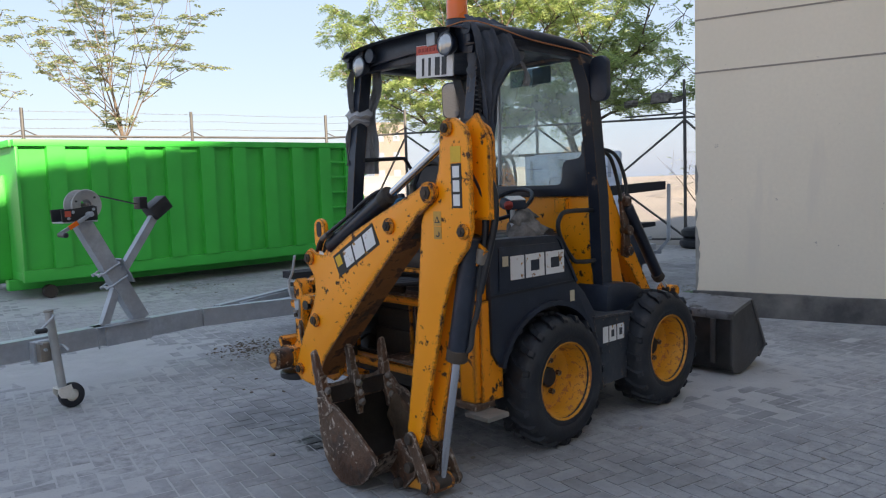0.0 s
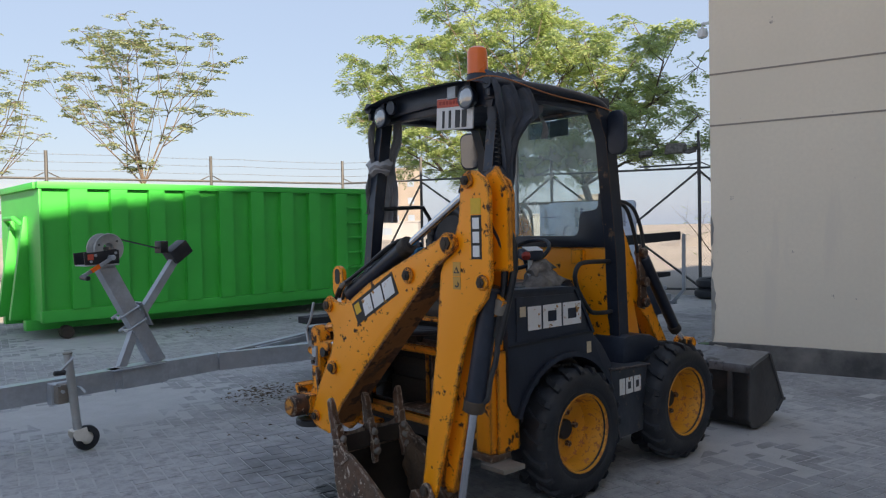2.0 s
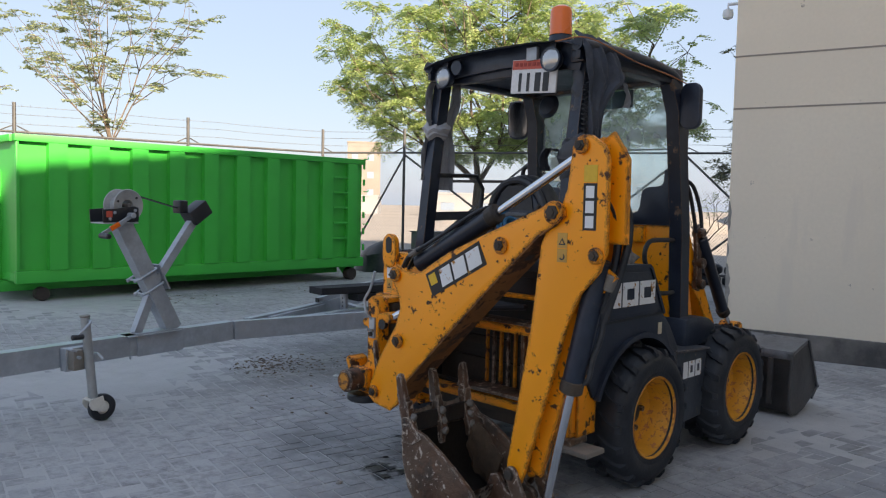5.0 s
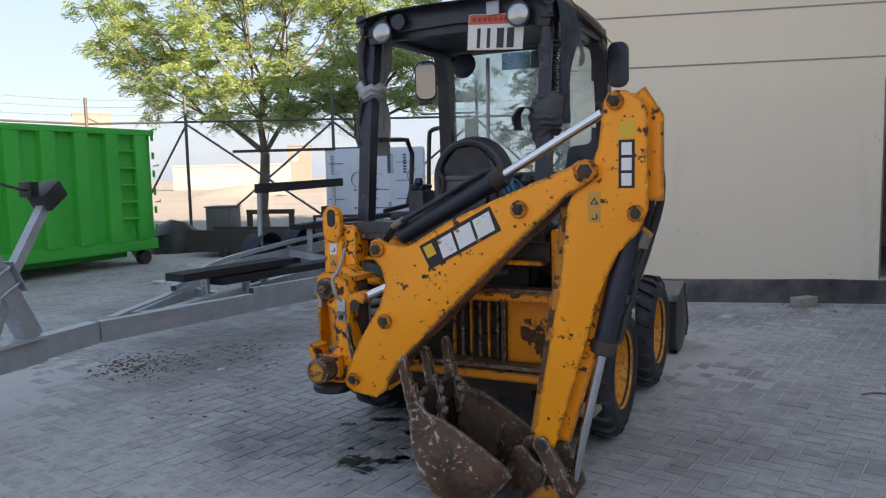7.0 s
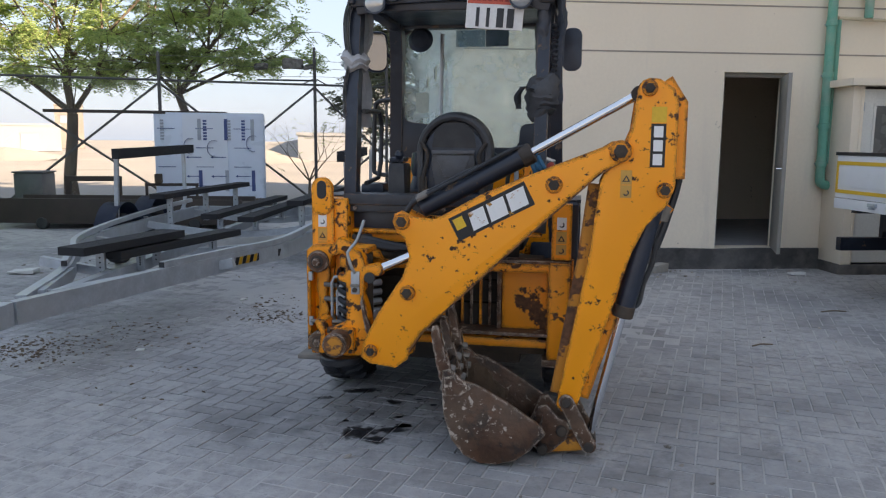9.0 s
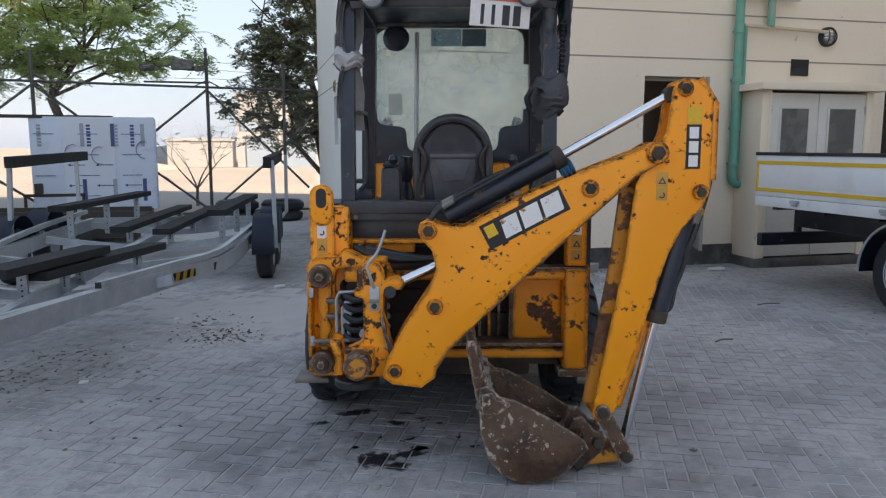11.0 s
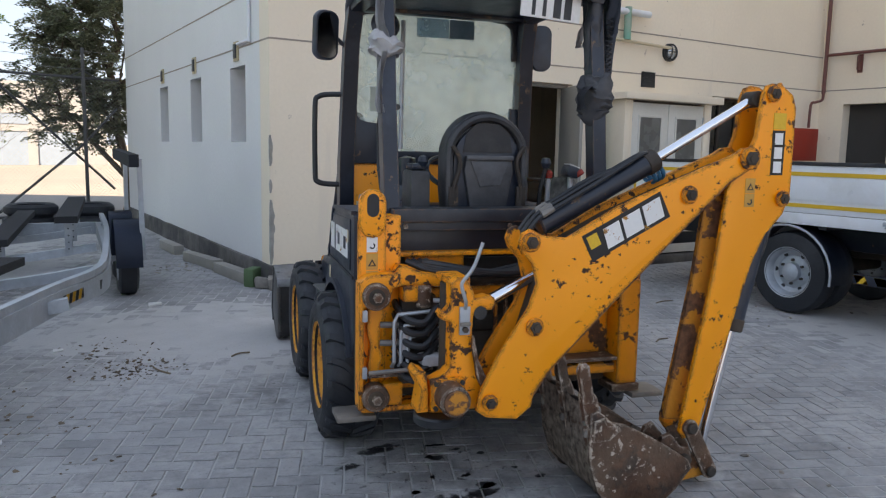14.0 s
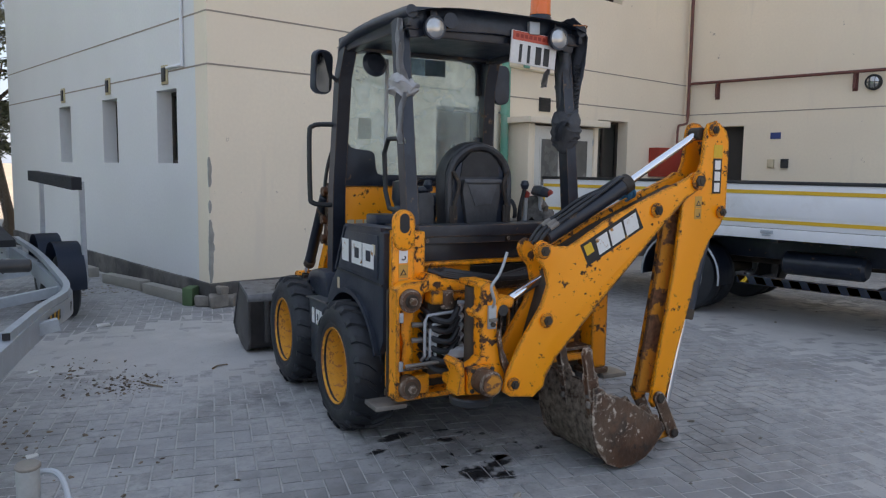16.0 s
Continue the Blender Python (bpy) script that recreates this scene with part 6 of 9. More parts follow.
for k in range(4):
    o, u = 0.024 * k, 0.012 * (k % 2)
    hose([(-0.115, -0.94 + o, 1.165 + u), (-0.06, -0.945 + o, 1.235 + u), (0.05, -0.94 + o, 1.295 + u), (0.20, -0.93 + o, 1.375 + u), (0.34, -0.92 + o * 0.7, 1.455 - u), (0.44, -0.90 + o * 0.4, 1.50), (0.475, -0.885, 1.475)], 0.0095, boom)
    part("hose_fitting", rod(B(), (-0.05, -0.945 + o, 1.243 + u), (0.0, -0.943 + o, 1.270 + u), 0.0135, seg=8), GREY_STEEL, boom)
hose([(1.02, -0.90, 1.66), (1.075, -0.88, 1.575), (1.135, -0.875, 1.48), (1.142, -0.87, 1.37), (1.132, -0.865, 1.295), (1.108, -0.862, 1.20), (1.09, -0.862, 1.13), (1.07, -0.862, 1.06)], 0.017, dip)
hose([(1.04, -0.87, 1.70), (1.11, -0.85, 1.60), (1.172, -0.845, 1.49), (1.178, -0.845, 1.38), (1.165, -0.85, 1.30), (1.138, -0.855, 1.20), (1.115, -0.86, 1.12), (1.085, -0.86, 1.03)], 0.017, dip)
for k in range(6):
    z = 0.50 + 0.052 * k
    hose([(-0.35, -0.56, z + 0.05), (-0.40, -0.64, z + 0.05), (-0.46, -0.665 - 0.012 * (k % 2), z), (-0.53, -0.65, z + 0.01), (-0.56, -0.58, z + 0.05), (-0.55, -0.48, z + 0.07)], 0.016)
    part("hose_fitting", rod(B(), (-0.335, -0.56, z + 0.05), (-0.385, -0.63, z + 0.05), 0.019, seg=8), GALV, mc)
for k in range(3):
    part("steel_pipe", tube(B(), [(-0.585 + 0.03 * k, -0.60, 0.55), (-0.585 + 0.03 * k, -0.64, 0.58), (-0.585 + 0.03 * k, -0.64, 0.76 - 0.05 * k), (-0.57 + 0.03 * k, -0.64, 0.79 - 0.05 * k), (-0.42, -0.64, 0.80 - 0.05 * k)], 0.009, 8), GALV, mc)
part("steel_pipe", tube(B(), smooth_path([(-0.43, -0.70, 0.86), (-0.37, -0.71, 0.85), (-0.345, -0.71, 0.80), (-0.345, -0.70, 0.60)], 3), 0.010, 8), GALV, mc)
part("steel_pipe", tube(B(), [(-0.70, -0.66, 0.545), (-0.42, -0.67, 0.555)], 0.010, 8), GREY_STEEL, mc)
vb = part("valve_block", box(B(), -0.54, -0.58, 0.46, -0.38, -0.50, 0.86, 0.01), DARK_IRON, mc)
part("valve_body", box(B(), -0.56, -0.645, 0.60, -0.515, -0.585, 0.72, 0.008), GALV, vb)
part("rag", jitter(jitter(box(B(), -0.47, -0.70, 0.565, -0.33, -0.60, 0.615, 0.02), 0.02, 9), 0.01, 30), RAG, vb)
for z in (0.66, 0.74):
    part("pipe_stub", rod(B(), (-0.64, -0.60, z), (-0.56, -0.615, z), 0.014, seg=8), GREY_STEEL, vb)
for k in range(4):
    hose([(-0.50 + 0.03 * k, -0.50, 1.0), (-0.40, -0.58, 0.97 + 0.01 * k), (-0.20 + 0.05 * k, -0.60, 0.95), (0.10 + 0.08 * k, -0.52, 0.98), (0.30, -0.45, 0.97)], 0.016)

# --- loader arms and front bucket ---
for s in (-1, 1):
    x0, x1 = sorted((s * 0.36, s * 0.47))
    la = part("loader_arm", yz_plate([(0.80, 1.28), (0.80, 0.72), (1.15, 0.66), (1.16, 0.79), (1.092, 1.033), (1.256, 0.888), (1.388, 0.696), (1.47, 0.58), (1.62, 0.43), (1.80, 0.34), (2.05, 0.27), (2.06, 0.37), (1.88, 0.43), (1.68, 0.54), (1.508, 0.693), (1.31, 0.99), (1.133, 1.254), (0.995, 1.51), (0.96, 1.60), (0.90, 1.64), (0.85, 1.60), (0.83, 1.46)], x0, x1, 0.01), YELLOW, mc, "yellow front loader arm")
    part("arm_pin", rod(B(), (s * 0.34, 0.915, 1.55), (s * 0.49, 0.915, 1.55), 0.035, seg=16, bevel=0.005), YELLOW_WORN, la)
    part("tilt_plate", yz_plate([(1.09, 1.38), (1.15, 1.42), (1.21, 1.36), (1.17, 1.20), (1.20, 1.05), (1.17, 0.97), (1.11, 0.99), (1.12, 1.15)], s * 0.495 - 0.014, s * 0.495 + 0.014, 0.006), RUST, la)
    ram((s * 0.51, 1.15, 1.33), (s * 0.51, 1.535, 0.80), (s * 0.51, 1.66, 0.69), 0.040, 0.018, la)
    for y, z in ((1.13, 1.36), (1.15, 1.16), (1.15, 1.02)):
        part("link_pin", rod(B(), (s * 0.47, y, z), (s * 0.545, y, z), 0.034, seg=12, bevel=0.006), RUST, la)
    part("ram_lug", yz_plate([(1.64, 0.72), (1.71, 0.72), (2.06, 0.42), (2.06, 0.34), (1.90, 0.40), (1.66, 0.64)], s * 0.51 - 0.05, s * 0.51 - 0.035, 0.004), RUST_PAINT, la)
    part("bucket_bracket", rod(B(), (s * 0.43, 1.675, 0.685), (s * 0.575, 1.675, 0.685), 0.042, seg=16, bevel=0.008), YELLOW_WORN, la)
    hose([(s * 0.45, 0.86, 1.66), (s * 0.46, 0.92, 1.70), (s * 0.47, 1.02, 1.66), (s * 0.48, 1.08, 1.52), (s * 0.50, 1.10, 1.36)], 0.013)
    hose([(s * 0.42, 0.92, 1.66), (s * 0.44, 1.0, 1.71), (s * 0.47, 1.10, 1.66), (s * 0.50, 1.15, 1.50), (s * 0.52, 1.14, 1.34)], 0.013)

SCRAPED_TOP = surface("scraped_bright_steel", (0.20, 0.205, 0.215), 0.45, metal=0.5, vary=0.5, vscale=8, dust=0.3, dust_col=(0.22, 0.215, 0.21), stain=0.56, stain_col=(0.05, 0.047, 0.045), stain_scale=7.0, bump=0.25, bscale=40)


def loader_bucket():
    X0, X1 = -0.85, 0.79
    shell = [(2.37, 0.535), (2.22, 0.505), (2.11, 0.48), (2.085, 0.44), (2.07, 0.09), (2.10, 0.035), (2.20, 0.012), (2.38, 0.06), (2.59, 0.15)]
    bm = B()
    sec = []
    for y, z in shell:
        sec.append([bm.verts.new((X0 + (X1 - X0) * k / 10, y, z)) for k in range(11)])
    for a, b in zip(sec, sec[1:]):
        for k in range(10):
            bm.faces.new((a[k], a[k + 1], b[k + 1], b[k]))
    bmesh.ops.solidify(bm, geom=bm.faces[:], thickness=0.014)
    jitter(bm, 0.004, 5)
    b = part("loader_bucket", bm, DARK_BUCKET, mc, "scraped dark steel front loader bucket on the ground")
    part("top_beam", jitter(yz_plate([(2.065, 0.455), (2.08, 0.49), (2.38, 0.557), (2.395, 0.528), (2.12, 0.466), (2.10, 0.43), (2.07, 0.43)], X0 - 0.012, X1 + 0.012, 0.006), 0.003, 4), SCRAPED_TOP, b, "bright scraped top edge of the bucket")
    side = [(2.075, 0.46), (2.37, 0.54), (2.48, 0.35), (2.59, 0.165), (2.49, 0.09), (2.35, 0.035), (2.20, 0.008), (2.11, 0.02), (2.067, 0.08)]
    for x, s in ((X0, -1), (X1, 1)):
        part("side_plate", jitter(yz_plate(side, x - 0.012, x + 0.012, 0.004), 0.003, 5), DARK_BUCKET, b)
        part("side_cutter", yz_plate([(2.36, 0.545), (2.39, 0.545), (2.61, 0.165), (2.50, 0.08), (2.48, 0.10), (2.575, 0.165)], x - 0.020, x + 0.020, 0.004), DARK_BUCKET, b)
        part("back_rib", yz_plate([(2.08, 0.42), (2.00, 0.38), (2.00, 0.18), (2.08, 0.10)], s * 0.42 - 0.015, s * 0.42 + 0.015, 0.004), DARK_BUCKET, b)
        part("back_stiffener", box(B(), x - s * 0.14 - 0.02, 2.050, 0.09, x - s * 0.14 + 0.02, 2.072, 0.43, 0.004), DARK_BUCKET, b)
    part("cutting_edge", sweep(B(), [(X0 - 0.01, 2.60, 0.155), (X1 + 0.01, 2.60, 0.155)], rect_shape(0.10, 0.02)), DARK_BUCKET, b)
    return b


loader_bucket()

# --- cloths, wraps and small things on the cab ---
PLASTIC_SHEET = surface("dusty_black_sheeting", (0.035, 0.04, 0.052), 0.42, vary=0.4, vscale=10, dust=0.3, dust_col=(0.13, 0.135, 0.145), bump=0.6, bscale=18)


def wrap(name, c, r, h, turns, mat, label):
    """Cloth wound round a post, in uneven folds."""
    n = 6 * turns
    prof = [(r * 0.5, -h / 2)]
    for k in range(n + 1):
        t = k / n
        prof.append((r * (0.82 + 0.25 * math.sin(math.pi * t) + 0.22 * abs(math.sin(turns * math.pi * t + 0.6)) * (0.5 + noise.noise((k * 0.7, c[2] * 3, 1.0)))), h * (t - 0.5)))
    prof.append((r * 0.5, h / 2))
    bm = lathe(B(), prof, 26, Matrix.Translation(c))
    for v in bm.verts:
        q = v.co - Vector(c)
        a = math.atan2(q.y, q.x)
        v.co.z += 0.10 * r * math.sin(a * 2 + 1.3) + 0.35 * r * noise.noise((math.cos(a) * 1.5, math.sin(a) * 1.5, q.z * 12))
        v.co += r * 0.30 * noise.noise_vector(v.co * 22)
    return part(name, bm, mat, mc, label, 60)


def drape(name, pts, width, mat, label, fold=0.02, across=(1, 0, 0), n=10):
    """A hanging strip of cloth along a line, with folds."""
    line = smooth_path(pts, 5)
    bm = B()
    ax = Vector(across)
    oth = ax.cross(Vector((0, 0, 1)))
    rows = []
    for i, p in enumerate(line):
        w = width[0] + (width[1] - width[0]) * i / (len(line) - 1)
        rows.append([bm.verts.new(p + ax * (w * (j / n - 0.5)) + oth * (fold * math.sin(j * 1.9 + i * 0.25) + fold * noise.noise((j * 0.5, i * 0.3, p.z)))) for j in range(n + 1)])
    for a_, b_ in zip(rows, rows[1:]):
        for j in range(n):
            bm.faces.new((a_[j], a_[j + 1], b_[j + 1], b_[j]))
    bmesh.ops.solidify(bm, geom=bm.faces[:], thickness=0.004)
    return part(name, bm, mat, mc, label, 60)


wrap("rag_knot", (-0.552, -0.285, 1.965), 0.068, 0.09, 2, RAG, "grey-white rag knotted round the cab post")
drape("film_strip", [(-0.57, -0.27, 2.32), (-0.59, -0.31, 2.20), (-0.59, -0.315, 2.08), (-0.565, -0.335, 1.97)], (0.04, 0.03), RAG, "grey plastic film hanging from the roof", 0.016, (1, 0.3, 0))
drape("film_strip", [(-0.565, -0.34, 1.96), (-0.592, -0.345, 1.84), (-0.597, -0.345, 1.72), (-0.592, -0.35, 1.66)], (0.02, 0.025), RAG, "grey plastic film hanging down the post", 0.016, (1, 0.3, 0))
drape("rag_tail", [(-0.51, -0.17, 2.31), (-0.505, -0.17, 2.15), (-0.535, -0.215, 1.98), (-0.515, -0.215, 1.80), (-0.51, -0.225, 1.60)], (0.05, 0.10), RAG, "dirty pale cloth hanging down the post", 0.018, (0.3, 1, 0))
wrap("cloth_wrap", (0.506, -0.30, 1.78), 0.062, 0.19, 3, FABRIC, "dark cloth bundle wound round the cab post")
wound = lathe(B(), [(0.045, -0.11), (0.07, -0.105), (0.088, -0.08), (0.080, -0.065), (0.100, -0.045), (0.092, -0.025), (0.108, 0.0), (0.096, 0.022), (0.104, 0.045), (0.086, 0.066), (0.078, 0.090), (0.045, 0.10)], 40, Matrix.Translation((0.506, -0.30, 1.775)))
for v in wound.verts:
    q = v.co - Vector((0.506, -0.30, 1.775))
    a = math.atan2(q.y, q.x)
    v.co.z += 0.022 * math.sin(a + 0.7) + 0.016 * math.sin(2 * a + q.z * 30)
    v.co += 0.010 * noise.noise_vector(v.co * 16) + 0.004 * noise.noise_vector(v.co * 48)
    v.co.x, v.co.y = 0.506 + (v.co.x - 0.506) * 0.88, -0.30 + (v.co.y + 0.30) * 0.88
part("cloth_fold", wound, FABRIC, mc, "dark cloth wound tightly in uneven folds", 60)
drape("cloth_end", [(0.46, -0.375, 1.80), (0.415, -0.40, 1.815), (0.385, -0.40, 1.77), (0.39, -0.395, 1.70)], (0.05, 0.07), FABRIC, "loose end of the dark cloth", 0.014, (0.2, 1, 0), 8)
coil = [(0.568 + 0.016 * math.cos(q * 1.05), -0.31 + 0.016 * math.sin(q * 1.05), 2.16 - q * 0.0042) for q in range(72)]
part("coil_cord", tube(B(), coil, 0.0035, 5), HOSE, mc, "thin black coiled cable down the cab post")
wrap("post_wrap", (0.506, -0.262, 2.10), 0.040, 0.44, 4, PLASTIC_SHEET, "dusty black sheeting wound round the post")


def roof_cloth():
    """A torn cloth caught on the roof corner: wide at the eave, gathered into a narrow tail."""
    rows = [(0.505, 2.418, -0.34, -0.10), (0.560, 2.375, -0.36, -0.05), (0.590, 2.310, -0.362, -0.02), (0.597, 2.235, -0.35, 0.005), (0.597, 2.170, -0.335, 0.012), (0.593, 2.110, -0.325, -0.085), (0.590, 2.035, -0.305, -0.175), (0.588, 1.950, -0.290, -0.200), (0.584, 1.850, -0.282, -0.212), (0.582, 1.790, -0.285, -0.222), (0.580, 1.735, -0.276, -0.226)]
    bm, n, grid = B(), 22, []
    for i, (x, z, y0, y1) in enumerate(rows):
        line = []
        for j in range(n + 1):
            v = j / n
            f = 0.013 * math.sin(v * 17 + 0.35 * i) + 0.010 * math.sin(v * 31 - 0.6 * i) + 0.012 * noise.noise((v * 5, i * 0.8, 2.0))
            line.append(bm.verts.new((x + f * (0.5 if i < 2 else 1.0), y0 + (y1 - y0) * v, z + 0.012 * noise.noise((v * 7, i * 1.3, 5.0)) + (0.03 * (v - 0.5) if 2 < i < 6 else 0.0))))
        grid.append(line)
    for a, b in zip(grid, grid[1:]):
        for j in range(n):
            bm.faces.new((a[j], a[j + 1], b[j + 1], b[j]))
    bmesh.ops.subdivide_edges(bm, edges=bm.edges[:], cuts=1, use_grid_fill=True)
    for v in bm.verts:
        v.co.x += 0.006 * noise.noise(v.co * 30)
    bmesh.ops.solidify(bm, geom=bm.faces[:], thickness=0.004)
    return part("roof_sheet", bm, NAVY_CLOTH, mc, "torn navy-grey cloth caught on the roof corner", 60)


NAVY_CLOTH = surface("navy_grey_cloth", (0.045, 0.055, 0.075), 0.8, vary=0.5, vscale=9, dust=0.35, dust_col=(0.14, 0.15, 0.17), bump=0.5, bscale=40)
roof_cloth()
drape("pale_tatter", [(0.592, 0.01, 2.19), (0.597, 0.045, 2.15), (0.594, 0.06, 2.10), (0.590, 0.055, 2.06)], (0.02, 0.06), RAG, "pale frayed end of the roof cloth", 0.01, (0, 1, 0), 8)
part("clear_film", plate(B(), [(0.00, 2.30), (0.10, 2.29), (0.09, 2.22), (0.05, 2.19), (0.02, 2.20)], Matrix.Translation((0.545, 0, 0)) @ YZ, 0.003), GREY_VINYL, mc, "torn pale film stuck to the side window")
bag = part("rag", jitter(jitter(lathe(B(), [(0, 0.155), (0.05, 0.16), (0.085, 0.13), (0.075, 0.10), (0.11, 0.06), (0.125, 0.015), (0.12, 0.0), (0, 0)], 26, Matrix.Translation((0.545, 0.055, 1.195)) @ Matrix.Diagonal((0.8, 1.1, 1, 1))), 0.05, 14), 0.02, 40), RAG_DARK, mc, "crumpled grey-brown rag lying on the engine cover", 60)
part("lever_head", box(B(), -0.075, -0.035, -0.03, 0.075, 0.035, 0.03, 0.018, pose(0.53, -0.02, 1.395, 20, 0, 80)), BLACK_PLASTIC, bag)
part("pale_tag", box(B(), -0.045, -0.03, 0.0305, 0.065, 0.03, 0.036, 0.002, pose(0.53, -0.02, 1.395, 20, 0, 80)), PUREWHITE, bag)
part("red_cap", rod(B(), (0.56, -0.085, 1.375), (0.545, -0.075, 1.40), 0.026, seg=12, bevel=0.005), RED, bag)
part("lever_shaft", rod(B(), (0.53, -0.03, 1.20), (0.53, -0.02, 1.37), 0.014, seg=10), GALV, bag)
ROPE = surface("blue_rope", (0.03, 0.16, 0.30), 0.8, vary=0.3)
bm = B()
for k in range(3):
    lathe(bm, [(0.045 + 0.009 * math.cos(TAU * j / 6), 0.009 * math.sin(TAU * j / 6)) for j in range(7)], 20, Matrix.Translation((0.50 + 0.02 * k, -0.835, 1.405 + 0.009 * k)) @ pose(0, 0, 0, 0, 62, 0) @ Matrix.Diagonal((0.8, 1.1, 1, 1)))
part("rope_wrap", bm, ROPE, boom, "blue rope wound round the boom")
part("interior_mirror", jitter(lathe(B(), [(0, 0.03), (0.06, 0.025), (0.085, 0), (0.06, -0.025), (0, -0.03)], 20, Matrix.Translation((-0.36, 0.60, 2.20)) @ pose(0, 0, 0, 80, 0, 0)), 0.002), BLACK_PLASTIC, mc)
part("windscreen_sticker", box(B(), -0.42, FT - 0.034, 1.72, -0.33, FT - 0.031, 1.86), PALE_DECAL, cab)
TWINE = surface("orange_brown_twine", (0.42, 0.16, 0.06), 0.8, vary=0.3)
# a pale and a darker strip near the top of the windscreen
part("glass_strip", box(B(), -0.14, FT - 0.036, 2.165, 0.06, FT - 0.031, 2.275), PALE_TINT, cab)
part("glass_strip", box(B(), 0.064, FT - 0.036, 2.165, 0.22, FT - 0.031, 2.275), DARK_TINT, cab)
part("wiper_post", rod(B(), (-0.24, FT - 0.06, 1.50), (-0.23, FT - 0.06, 2.25), 0.014, seg=8), GALV, cab)
part("filler_cap", box(B(), -0.60, -0.02, 1.20, -0.46, 0.14, 1.265, 0.015), BLACK_PLASTIC, mc)
part("control_pod", jitter(lathe(B(), [(0, 0.28), (0.05, 0.27), (0.06, 0.16), (0.045, 0.12), (0.065, 0.05), (0.07, 0), (0, 0)], 14, Matrix.Translation((-0.30, 0.30, 1.18))), 0.008, 10), BLACK_PLASTIC, mc)
part("roof_wire", tube(B(), smooth_path([(0.45, -0.42, 2.36), (0.60, -0.34, 2.37), (0.606, 0.1, 2.315), (0.598, 0.50, 2.295), (0.60, 0.72, 2.27)], 5), 0.004, 5), TWINE, mc, "thin orange-brown twine along the roof edge")
for z in (1.13, 1.06):
    for k in range(3):
        part("warning_label", box(B(), -0.50 + 0.06 * k, FT - 0.032, z, -0.45 + 0.06 * k, FT - 0.028, z + 0.055), CREAM_DECAL, cab)

# ---- boat trailer ----
TRAILER = pose(-4.93, 4.0, 0, 0, 0, -5.5)          # y runs back along the trailer from the winch post
WINCH_GREY = surface("dull_zinc_plate", (0.40, 0.42, 0.42), 0.45, metal=0.35, vary=0.2, vscale=10, dust=0.2, dust_col=(0.36, 0.35, 0.33), bump=0.06)
PAD = surface("black_carpet_pad", (0.02, 0.021, 0.025), 0.95, vary=0.35, bump=0.5, bscale=150)
NAVY = surface("navy_plastic", (0.02, 0.035, 0.07), 0.45, vary=0.25, dust=0.25, dust_col=(0.10, 0.11, 0.13))
tr = thing("boat_trailer", TRAILER, "long galvanised steel boat trailer with black carpeted bunks", "boat trailer")
BEAM = rect_shape(0.07, 0.15)
part("drawbar", sweep(B(), [(0, -2.1, 0.44), (0, 0.6, 0.44)], rect_shape(0.10, 0.15)), GALV, tr)
part("drawbar_sleeve", box(B(), -0.065, -0.26, 0.355, 0.065, 0.12, 0.525, 0.006), GALV, tr)
